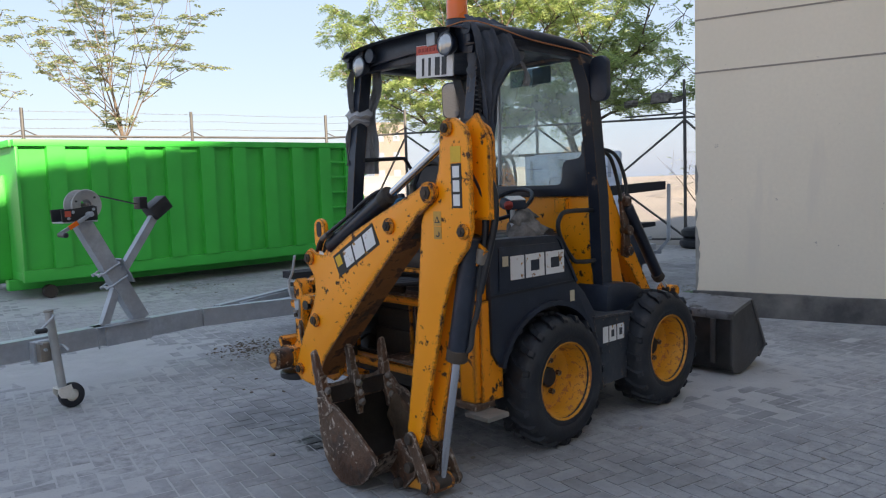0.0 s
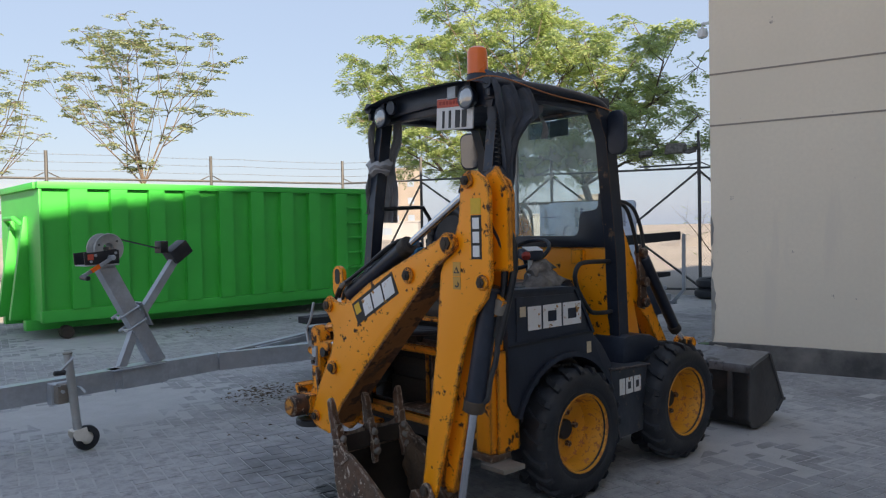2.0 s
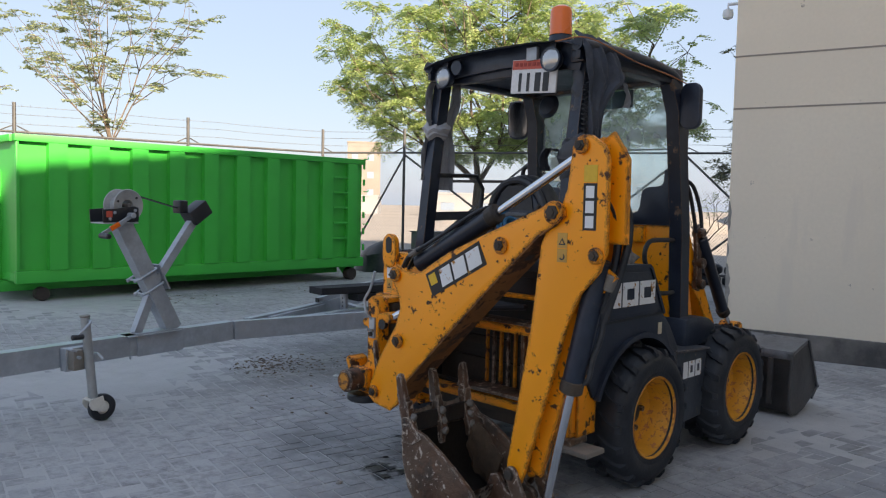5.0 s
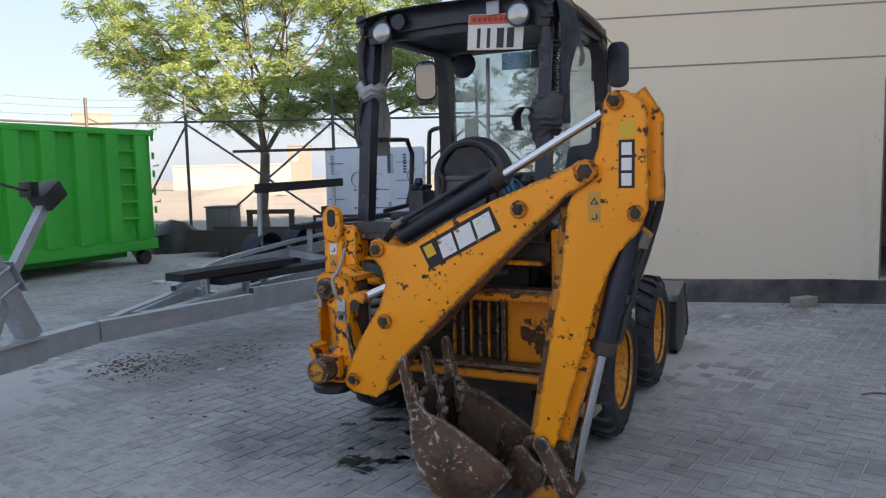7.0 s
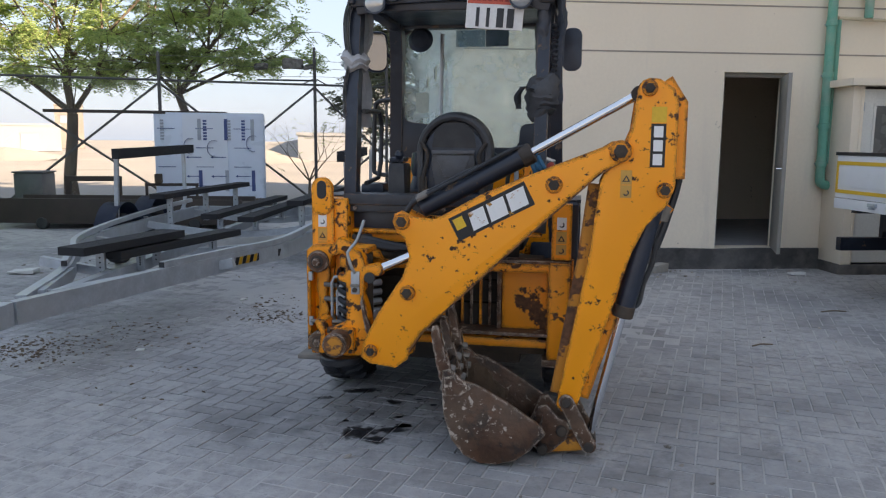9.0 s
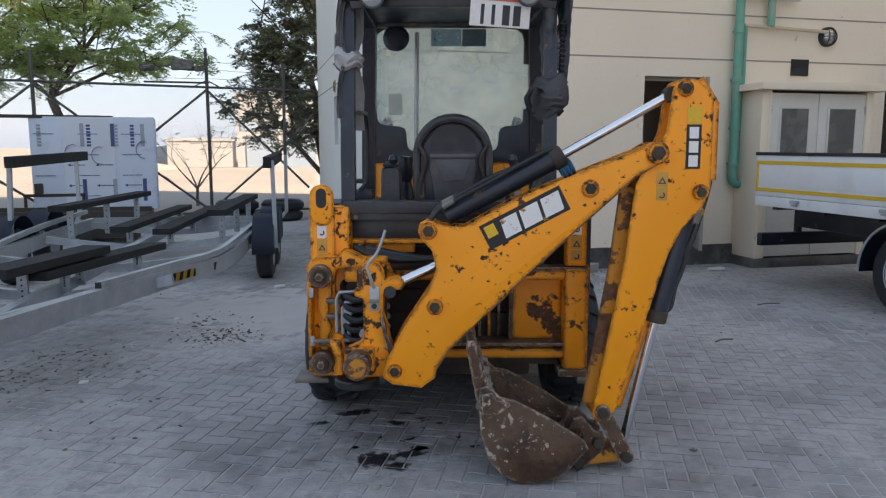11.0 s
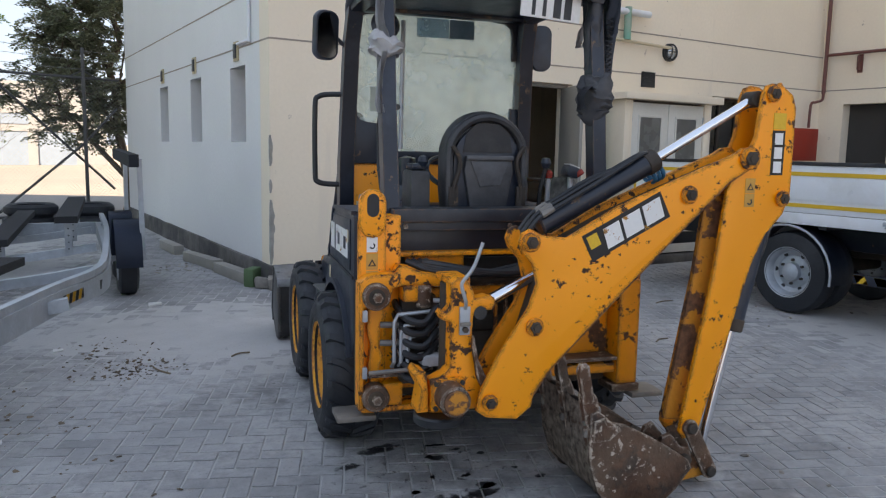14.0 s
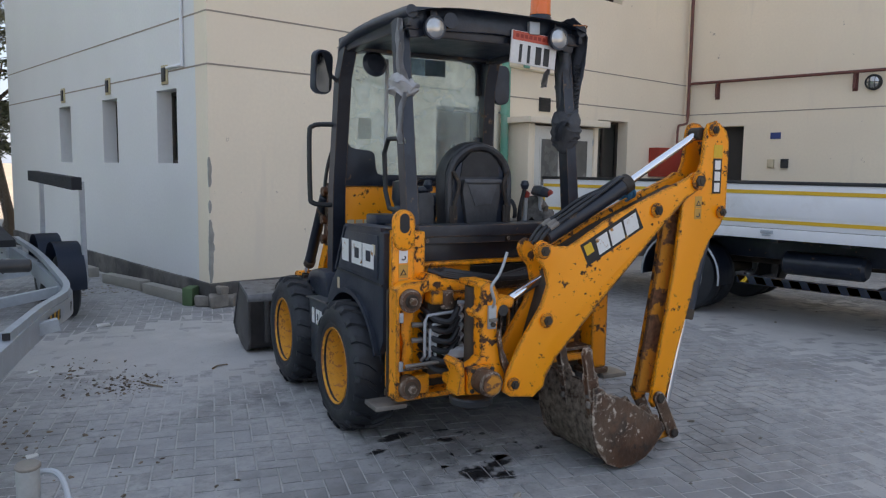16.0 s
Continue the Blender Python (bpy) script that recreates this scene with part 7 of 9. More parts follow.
for s in (-1, 1):
    # the frame sits a little off the drawbar's line
    if s > 0:
        line = [(0.03, 0.62), (0.47, 1.90), (0.77, 2.73), (1.055, 3.40), (1.13, 4.0), (1.17, 4.8), (1.19, 6.0), (1.19, 7.6)]
        top = [(0.47, 1.91, 0.54), (0.77, 2.73, 0.54), (1.055, 3.40, 0.55), (1.15, 4.4, 0.57), (1.22, 6.0, 0.60), (1.22, 7.4, 0.62)]
    else:
        line = [(-0.02, 0.80), (-0.32, 1.93), (-0.66, 2.73), (-0.95, 3.40), (-1.08, 4.0), (-1.15, 4.8), (-1.19, 6.0), (-1.19, 7.6)]
        top = [(-0.32, 1.93, 0.54), (-0.66, 2.73, 0.54), (-0.95, 3.40, 0.55), (-1.12, 4.4, 0.57), (-1.22, 6.0, 0.60), (-1.22, 7.4, 0.62)]
    part("side_beam", sweep(B(), smooth_path([(x, y, 0.44) for x, y in line], 5), BEAM), GALV, tr, "galvanised side beam")
    part("inner_brace", sweep(B(), [(0.03 * s, 1.05, 0.46), (0.36 * s + 0.07, 1.98, 0.46)], rect_shape(0.05, 0.08)), GALV, tr)
    rail = smooth_path(top, 5)
    part("top_rail", sweep(B(), rail, rect_shape(0.05, 0.05)), GALV, tr)
    part("rail_cap", box(B(), top[0][0] - 0.021, top[0][1] - 0.012, 0.519, top[0][0] + 0.021, top[0][1] - 0.001, 0.561), HOSE, tr)
    for k in range(5):
        p = rail[4 + 5 * k]
        part("rail_stud", box(B(), p.x - 0.02, p.y - 0.02, 0.50, p.x + 0.02, p.y + 0.02, 0.54), GALV, tr)
    # hazard tape on the beam
    a, b = Vector((line[2][0], line[2][1], 0.44)), Vector((line[3][0], line[3][1], 0.44))
    d = (b - a)
    nrm = Vector((d.y, -d.x, 0)).normalized() * s
    for k in range(13):
        q0, q1 = a + d * (k / 14), a + d * ((k + 0.93) / 14)
        o = nrm * 0.041
        bmh = B()
        v = [bmh.verts.new(q0 + o + Vector((0, 0, -0.035))), bmh.verts.new(q1 + o + Vector((0, 0, -0.035))), bmh.verts.new(q1 + d / 28 + o + Vector((0, 0, 0.035))), bmh.verts.new(q0 + d / 28 + o + Vector((0, 0, 0.035)))]
        bmh.faces.new(v)
        bmesh.ops.solidify(bmh, geom=bmh.faces[:], thickness=0.008)
        part("hazard_stripe", bmh, YELLOW_STRIPE if k % 2 else HOSE, tr, smooth=0)
    # wheel, mudguard and guide post
    for f in (5.25, 6.3):
        w = part("tyre", lathe(B(), [(0.17, -0.09), (0.26, -0.095), (0.305, -0.07), (0.312, 0), (0.305, 0.07), (0.26, 0.095), (0.17, 0.09)], 32, Matrix.Translation((1.37 * s, f, 0.312)) @ Matrix.Rotation(radians(90), 4, "Y")), RUBBER, tr)
        part("wheel_rim", lathe(B(), [(0, 0.05), (0.06, 0.06), (0.12, 0.03), (0.165, 0.07), (0.175, 0.09), (0.175, -0.09), (0, -0.09)], 24, Matrix.Translation((1.37 * s, f, 0.312)) @ Matrix.Rotation(radians(90 * s), 4, "Y")), GALV, w)
        prof = [(f + 0.42 * math.cos(radians(a)), 0.36 + 0.40 * math.sin(radians(a))) for a in range(-5, 186, 10)]
        bmm = B()
        rows = [[bmm.verts.new(((1.25 + x) * s, y, z)) for y, z in prof] for x in (0.0, 0.24)]
        for j in range(len(prof) - 1):
            bmm.faces.new((rows[0][j], rows[0][j + 1], rows[1][j + 1], rows[1][j]))
        bmm.faces.new(rows[1])
        bmesh.ops.solidify(bmm, geom=bmm.faces[:], thickness=0.01)
        part("mudguard", bmm, NAVY, tr, "navy blue plastic mudguard")
    part("axle_bracket", box(B(), 1.19 * s, 4.95, 0.38, 1.53 * s, 5.0, 0.43, 0.004), GALV, tr)
    part("guide_post", sweep(B(), [(1.505, 4.99, 0.40), (1.49, 4.95, 1.36)], rect_shape(0.045, 0.045)) if s > 0 else sweep(B(), [(-1.33, 5.12, 0.42), (-1.26, 5.04, 1.32)], rect_shape(0.045, 0.045)), GALV, tr)
    g0 = Vector((1.44, 4.9, 1.34)) if s > 0 else Vector((-1.23, 4.95, 1.35))
    part("guide_pad", sweep(B(), [g0, g0 + Vector((-0.02 * s, 2.5, 0.04))], rect_shape(0.09, 0.12)), PAD, tr, "black carpeted guide pad")
    part("guide_post", sweep(B(), [(1.36 * s, 7.36, 0.42), (g0.x + 0.07 * s, 7.38, 0.60), (g0.x + 0.075 * s, 7.39, 1.40)], rect_shape(0.045, 0.045)), GALV, tr)
    part("post_foot", box(B(), 1.19 * s, 7.33, 0.39, 1.40 * s, 7.40, 0.435, 0.004), GALV, tr)
for f in (2.55, 4.0, 5.5, 7.2):
    hw = 0.85 if f < 3 else 1.1
    part("cross_beam", sweep(B(), smooth_path([(-hw, f, 0.46), (-hw * 0.5, f + 0.02, 0.38), (0, f + 0.03, 0.34), (hw * 0.5, f + 0.02, 0.38), (hw, f, 0.46)], 4), rect_shape(0.07, 0.08)), GALV, tr)
part("tail_beam", sweep(B(), [(-1.17, 7.6, 0.44), (1.17, 7.6, 0.44)], rect_shape(0.07, 0.15)), GALV, tr)
part("keel_beam", sweep(B(), [(0, 0.6, 0.42), (0, 7.5, 0.42)], rect_shape(0.08, 0.10)), GALV, tr)


def bunk(p, q, posts, w=0.20):
    p, q = Vector(p), Vector(q)
    part("bunk_pad", sweep(B(), [p, q], rect_shape(w, 0.065)), PAD, tr, "black carpeted bunk pad")
    for t in posts:
        c = p.lerp(q, t)
        st = part("bunk_post", box(B(), c.x - 0.035, c.y - 0.02, 0.40, c.x + 0.035, c.y + 0.02, c.z - 0.034, 0.004), GALV, tr)
        for k in range(4):
            z = 0.45 + k * (c.z - 0.5) / 4
            part("bolt_hole", rod(B(), (c.x, c.y - 0.0205, z), (c.x, c.y - 0.022, z), 0.008, seg=8), HOSE, st)


bunk((-0.17, 1.75, 0.66), (0.16, 3.0, 0.66), (0.25, 0.8), 0.24)
bunk((-0.03, 2.12, 0.58), (0.45, 3.88, 0.57), (0.2, 0.8), 0.20)
bunk((-0.92, 5.35, 0.82), (-0.55, 7.9, 0.84), (0.12, 0.5, 0.88))
bunk((-0.23, 5.2, 0.59), (-0.07, 8.4, 0.60), (0.12, 0.5, 0.88))
bunk((0.25, 5.1, 0.57), (0.36, 8.4, 0.58), (0.12, 0.5, 0.88))
bunk((0.84, 5.15, 0.77), (0.96, 8.0, 0.78), (0.12, 0.5, 0.88))
# winch post, brace and bow stop
wp = part("winch_post", sweep(B(), [(0, 0.06, 0.52), (0, -0.36, 1.33)], rect_shape(0.10, 0.12)), GALV, tr, "leaning galvanised winch post")
part("post_brace", sweep(B(), [(0, -0.24, 0.52), (0, -0.12, 0.80)], rect_shape(0.06, 0.06)), GALV, wp)
part("bow_arm", sweep(B(), [(0, -0.09, 0.88), (0, 0.26, 1.36)], rect_shape(0.06, 0.06)), GALV, wp)
for k, z in enumerate((0.955, 0.850)):
    y = -0.175 + 0.057 * k
    part("clamp", tube(B(), smooth_path([(0.0, y - 0.082, z - 0.043), (0.058, y - 0.078, z - 0.04), (0.060, y, z), (0.058, y + 0.066, z + 0.034), (0.0, y + 0.07, z + 0.036), (-0.058, y + 0.066, z + 0.034), (-0.060, y, z), (-0.058, y - 0.078, z - 0.04), (0.0, y - 0.082, z - 0.043)], 3), 0.009, 8), GALV, wp, "bright U-bolt round the winch post")
    for x in (-0.045, 0.045):
        part("clamp_nut", rod(B(), (x, y - 0.07, z - 0.035), (x, y - 0.105, z - 0.052), 0.013, seg=6), GALV, wp)
part("clamp_plate", sweep(B(), [(0, -0.088, 1.02), (0, 0.005, 0.83)], rect_shape(0.13, 0.010)), GALV, wp)
for y in (-0.315, 0.075):
    part("splice_edge", sweep(B(), [(0.052, y, 0.345), (0.052, y, 0.505)], rect_shape(0.012, 0.008)), GALV, wp)
part("foot_plate", box(B(), -0.085, -0.34, 0.505, 0.085, 0.10, 0.515, 0.003), GALV, wp)
bs_ = part("bow_stop", box(B(), -0.07, -0.08, -0.06, 0.07, 0.10, 0.06, 0.012), HOSE, wp, "black rubber bow stop")
bs_.matrix_basis = pose(0, 0.27, 1.40, 35, 0, 0)
part("bow_stop_ear", box(B(), -0.05, 0.10, 1.40, 0.05, 0.17, 1.50, 0.012), HOSE, wp)
wd = part("winch_drum", lathe(B(), [(0.042, -0.066), (0.095, -0.066), (0.112, -0.070), (0.116, -0.064), (0.112, -0.058), (0.072, -0.050), (0.066, 0.0), (0.072, 0.050), (0.112, 0.058), (0.116, 0.064), (0.112, 0.070), (0.100, 0.066), (0.066, 0.054), (0.042, 0.054), (0.042, -0.066)], 32, Matrix.Translation((0, -0.335, 1.455)) @ Matrix.Rotation(radians(90), 4, "Y")), WINCH_GREY, wp, "pale grey winch spool with a hollow hub")
part("hub_pin", rod(B(), (-0.08, -0.335, 1.455), (0.08, -0.335, 1.455), 0.014, seg=10, bevel=0.003), GREY_STEEL, wd)
for k in range(3):
    q = radians(40 + 120 * k)
    part("rivet", rod(B(), (0.052, -0.335 + 0.084 * math.cos(q), 1.455 + 0.084 * math.sin(q)), (0.068, -0.335 + 0.084 * math.cos(q), 1.455 + 0.084 * math.sin(q)), 0.008, seg=8), HOSE, wd)
wb = part("winch_body", plate(B(), [(-0.535, 1.335), (-0.275, 1.338), (-0.268, 1.345), (-0.270, 1.440), (-0.30, 1.450), (-0.44, 1.432), (-0.540, 1.425)], Matrix.Translation((0.078, 0, 0)) @ YZ, 0.010, 0.003), HOSE, wp, "black pressed-steel winch frame")
part("winch_cheek", plate(B(), [(-0.535, 1.335), (-0.275, 1.338), (-0.270, 1.440), (-0.44, 1.432), (-0.540, 1.425)], Matrix.Translation((-0.090, 0, 0)) @ YZ, 0.010, 0.003), HOSE, wp)
part("winch_floor", box(B(), -0.088, -0.53, 1.325, 0.088, -0.27, 1.336, 0.003), GALV, wp)
part("rating_sticker", box(B(), 0.0885, -0.515, 1.372, 0.0900, -0.470, 1.415, 0.0), PLATE_RED, wb)
for y, z in ((-0.455, 1.405), (-0.49, 1.36), (-0.30, 1.42)):
    part("frame_bolt", rod(B(), (0.088, y, z), (0.100, y, z), 0.011, seg=8, bevel=0.002), GALV, wb)
part("winch_strap", sweep(B(), smooth_path([(0, -0.25, 1.53), (0, -0.05, 1.48), (0, 0.18, 1.42)], 4), rect_shape(0.05, 0.006)), HOSE, wp)
part("winch_crank", sweep(B(), [(0.125, -0.325, 1.395), (0.145, -0.44, 1.335), (0.150, -0.595, 1.250)], rect_shape(0.012, 0.026)), GALV, wp, "bright flat winch crank")
part("crank_boss", rod(B(), (0.088, -0.345, 1.385), (0.150, -0.345, 1.385), 0.020, seg=12, bevel=0.003), GALV, wp)
part("crank_band", sweep(B(), [(0.1485, -0.455, 1.327), (0.1515, -0.520, 1.292)], rect_shape(0.016, 0.030)), ORANGE_LENS, wp, "orange-red sticker on the crank")
part("crank_grip", rod(B(), (0.150, -0.592, 1.250), (0.270, -0.60, 1.247), 0.019, seg=12, bevel=0.005), HOSE, wp)
# jockey wheel
jk = part("jockey_post", rod(B(), (0.17, -0.652, 0.14), (0.17, -0.708, 0.72), 0.030, seg=20), WINCH_GREY, tr, "dull galvanised jockey wheel post")
part("jockey_cap", rod(B(), (0.17, -0.708, 0.715), (0.17, -0.709, 0.728), 0.033, seg=20, bevel=0.004), GREY_STEEL, jk)
part("jockey_crank", tube(B(), smooth_path([(0.17, -0.69, 0.69), (0.225, -0.70, 0.692), (0.250, -0.73, 0.672), (0.256, -0.79, 0.625), (0.257, -0.815, 0.61)], 3), 0.009), GALV, jk)
part("crank_grip", rod(B(), (0.257, -0.845, 0.605), (0.258, -0.765, 0.603), 0.018, seg=12, bevel=0.006), HOSE, jk)
jc = part("jockey_clamp", box(B(), 0.003, -0.790, 0.345, 0.075, -0.60, 0.50, 0.006), GALV, jk)
part("clamp_jaw", box(B(), 0.075, -0.775, 0.36, 0.150, -0.70, 0.495, 0.010), GREY_STEEL, jc)
part("clamp_bolt", rod(B(), (0.15, -0.745, 0.45), (0.175, -0.745, 0.45), 0.012, seg=6), GALV, jc)
part("clamp_handle", tube(B(), [(0.11, -0.63, 0.46), (0.20, -0.635, 0.465), (0.235, -0.62, 0.43)], 0.009), GALV, jc)
part("clamp_handle", tube(B(), [(0.11, -0.80, 0.51), (0.19, -0.80, 0.51), (0.19, -0.775, 0.50)], 0.008), GALV, jc)
for x in (0.130, 0.216):
    part("jockey_fork", plate(B(), [(-0.705, 0.165), (-0.612, 0.180), (-0.605, 0.150), (-0.575, 0.095), (-0.590, 0.075), (-0.615, 0.072), (-0.690, 0.095), (-0.71, 0.13)], Matrix.Translation((x, 0, 0)) @ YZ, 0.006, 0.002), CREAM_PAINT, jk, "cream-white jockey wheel fork")
part("fork_crown", box(B(), 0.130, -0.705, 0.155, 0.222, -0.612, 0.166, 0.003), CREAM_PAINT, jk)
wt = Matrix.Translation((0.176, -0.598, 0.092)) @ Matrix.Rotation(radians(90), 4, "Y")
jt = part("jockey_tyre", lathe(B(), [(0.045, -0.026), (0.070, -0.03), (0.088, -0.022), (0.092, 0), (0.088, 0.022), (0.070, 0.03), (0.045, 0.026), (0.045, -0.026)], 28, wt), RUBBER, jk)
part("jockey_hub", lathe(B(), [(0.0, -0.032), (0.020, -0.032), (0.024, -0.018), (0.046, -0.016), (0.046, 0.016), (0.024, 0.018), (0.020, 0.032), (0, 0.032)], 20, wt), CREAM_PAINT, jt)
jk.location = (0.05, -0.035, 0)
# coupling head and prop stand
part("coupling", box(B(), -0.05, -2.4, 0.42, 0.05, -2.1, 0.52, 0.02), GALV, tr)
part("prop_stand", sweep(B(), [(0.075, -1.45, 0.0), (0.075, -1.45, 0.78)], rect_shape(0.05, 0.05)), GALV, tr)

# ---- flatbed truck ----
def truck():
    t = thing("flatbed_truck", pose(2.2, 7.4, 0, 0, 0, 180), "white flatbed truck with yellow stripes on its drop side", "truck")
    # local: x from the near side (0) inwards is negative, y towards the cab
    L = 4.6
    W = 2.0
    side = part("drop_side", box(B(), -0.04, 0.02, 0.985, 0.0, L, 1.42, 0.006), WHITE, t, "white steel drop side")
    part("recess", box(B(), 0.0, 0.10, 1.10, 0.006, L - 0.1, 1.31, 0.002), WHITE, side)
    part("stripe", box(B(), 0.0, 0.06, 1.325, 0.0075, L, 1.362), YELLOW_STRIPE, side)
    part("stripe", box(B(), 0.0, 0.06, 1.035, 0.0075, L, 1.07), YELLOW_STRIPE, side)
    part("stripe", box(B(), 0.0, 0.03, 1.035, 0.0075, 0.059, 1.362), YELLOW_STRIPE, side)
    part("top_cap", box(B(), -0.05, 0.0, 1.421, 0.012, L, 1.455, 0.006), HOSE, side)
    part("side_skirt", box(B(), -0.03, 0.02, 0.875, 0.003, L, 0.98, 0.004), WHITE, t)
    for k in range(4):
        y = 0.6 + 1.15 * k
        la = part("latch", box(B(), 0.003, y, 0.93, 0.03, y + 0.12, 0.965, 0.006), GALV, t)
        part("latch_pin", rod(B(), (0.02, y + 0.02, 0.915), (0.02, y + 0.10, 0.915), 0.008, seg=8), GALV, la)
    part("far_side", box(B(), -W, 0.02, 0.985, -W + 0.04, L, 1.42, 0.006), WHITE, t)
    part("tail_board", box(B(), -W + 0.05, 0.0, 0.985, -0.05, 0.04, 1.42, 0.006), WHITE, t)
    part("tail_stripe", box(B(), -W + 0.06, -0.006, 1.325, -0.06, 0.0, 1.362), YELLOW_STRIPE, t)
    part("bed", box(B(), -W + 0.03, 0.04, 0.90, -0.04, L, 0.97), DARK_IRON, t)
    part("head_board", box(B(), -W, L, 0.90, 0.0, L + 0.05, 1.75, 0.01), WHITE, t)
    for x in (-0.62, -1.42):
        part("chassis_rail", box(B(), x, 0.05, 0.62, x + 0.08, 6.2, 0.84, 0.008), BLACK_STEEL, t)
    for k in range(7):
        part("cross_member", box(B(), -W + 0.06, 0.25 + 0.68 * k, 0.84, -0.05, 0.33 + 0.68 * k, 0.899), BLACK_STEEL, t)
    rb = part("rear_bumper", box(B(), -W + 0.1, -0.02, 0.42, -0.08, 0.06, 0.56, 0.008), BLACK_STEEL, t)
    for x in (-0.6, -1.4):
        part("bumper_arm", box(B(), x, 0.0, 0.56, x + 0.06, 0.06, 0.84), BLACK_STEEL, rb)
    # side guard with hazard blocks
    g = part("side_guard", box(B(), -0.14, 2.62, 0.385, -0.10, 4.3, 0.475, 0.004), BLACK_STEEL, t)
    for k in range(9):
        y = 2.66 + k * 0.18
        bm = B()
        v = [bm.verts.new((-0.098, y, 0.395)), bm.verts.new((-0.098, y + 0.10, 0.395)), bm.verts.new((-0.098, y + 0.06, 0.465)), bm.verts.new((-0.098, y - 0.04, 0.465))]
        bm.faces.new(v)
        bmesh.ops.solidify(bm, geom=bm.faces[:], thickness=0.003)
        part("hazard_block", bm, YELLOW_STRIPE, g, smooth=0)
    for y in (2.75, 3.9):
        part("guard_arm", box(B(), -0.60, y, 0.41, -0.141, y + 0.05, 0.45), BLACK_STEEL, g)
    part("air_tank", rod(B(), (-0.35, 3.0, 0.62), (-0.35, 3.8, 0.62), 0.12, seg=18, bevel=0.03), BLACK_STEEL, t)
    part("propshaft", rod(B(), (-1.0, 2.1, 0.55), (-1.0, 5.0, 0.60), 0.05, seg=12), DARK_IRON, t)
    # wheels
    for y in (2.0, 5.35):
        part("axle", rod(B(), (-W + 0.2, y, 0.40), (-0.2, y, 0.40), 0.07, seg=12), DARK_IRON, t)
        for x, s in ((-0.06, 1), (-0.34, 1), (-W + 0.06, -1), (-W + 0.34, -1)):
            if y > 3 and x in (-0.34, -W + 0.34):
                continue
            m = Matrix.Translation((x - 0.11 * s, y, 0.40)) @ Matrix.Rotation(radians(90 * s), 4, "Y")
            w = part("tyre", lathe(B(), [(0.23, -0.10), (0.30, -0.105), (0.375, -0.09), (0.395, -0.06), (0.398, 0), (0.395, 0.06), (0.375, 0.09), (0.30, 0.105), (0.23, 0.10)], 40, m), RUBBER, t)
            rim = part("wheel_rim", lathe(B(), [(0.235, 0.10), (0.245, 0.105), (0.22, 0.085), (0.20, 0.02), (0.16, 0.0), (0.14, 0.012), (0.09, 0.015), (0.085, 0.06), (0.05, 0.085), (0, 0.088)], 32, m), GALV, w, "silver steel wheel")
            for k in range(6):
                a = TAU * k / 6
                p = m @ Vector((0.115 * math.cos(a), 0.115 * math.sin(a), 0.012))
                part("wheel_nut", rod(B(), p, m @ Vector((0.115 * math.cos(a), 0.115 * math.sin(a), 0.04)), 0.014, seg=6), DARK_IRON, w)
                a += 0.5
                p0, p1 = m @ Vector((0.18 * math.cos(a), 0.18 * math.sin(a), 0.004)), m @ Vector((0.18 * math.cos(a), 0.18 * math.sin(a), 0.013))
                part("rim_hole", rod(B(), p0, p1, 0.022, seg=10), HOSE, w)
        for s in (1, -1):
            xs = (-0.30, 0.0) if s > 0 else (-W, -W + 0.30)
            bm = B()
            prof = [(y + 0.47 * math.cos(radians(a)), 0.40 + 0.46 * math.sin(radians(a))) for a in range(-8, 189, 12)]
            rows = [[bm.verts.new((x, yy, zz)) for yy, zz in prof] for x in xs]
            for j in range(len(prof) - 1):
                bm.faces.new((rows[0][j], rows[0][j + 1], rows[1][j + 1], rows[1][j]))
            bmesh.ops.solidify(bm, geom=bm.faces[:], thickness=0.012)
            fl = part("mudguard", bm, BLACK_PLASTIC, t)
            part("mudguard_trim", tube(B(), [(xs[1] if s > 0 else xs[0], yy, zz) for yy, zz in prof], 0.012, 6), GALV, fl)
    # cab
    cabp = [(4.72, 0.55), (4.72, 2.05), (4.85, 2.15), (5.9, 2.15), (6.15, 1.35), (6.25, 1.2), (6.28, 0.45), (5.85, 0.45), (5.80, 0.75), (5.55, 0.87), (5.15, 0.87), (4.95, 0.75), (4.92, 0.55)]
    cb = part("cab", plate(B(), cabp, Matrix.Translation((-W + 0.08, 0, 0)) @ YZ, W - 0.14, 0.03), WHITE, t, "white truck cab")
    part("side_window", plate(B(), [(5.0, 1.40), (5.0, 2.0), (5.75, 2.0), (5.95, 1.40)], Matrix.Translation((-0.061, 0, 0)) @ YZ, 0.008), WINDOW_GLASS, cb)
    return t


truck()

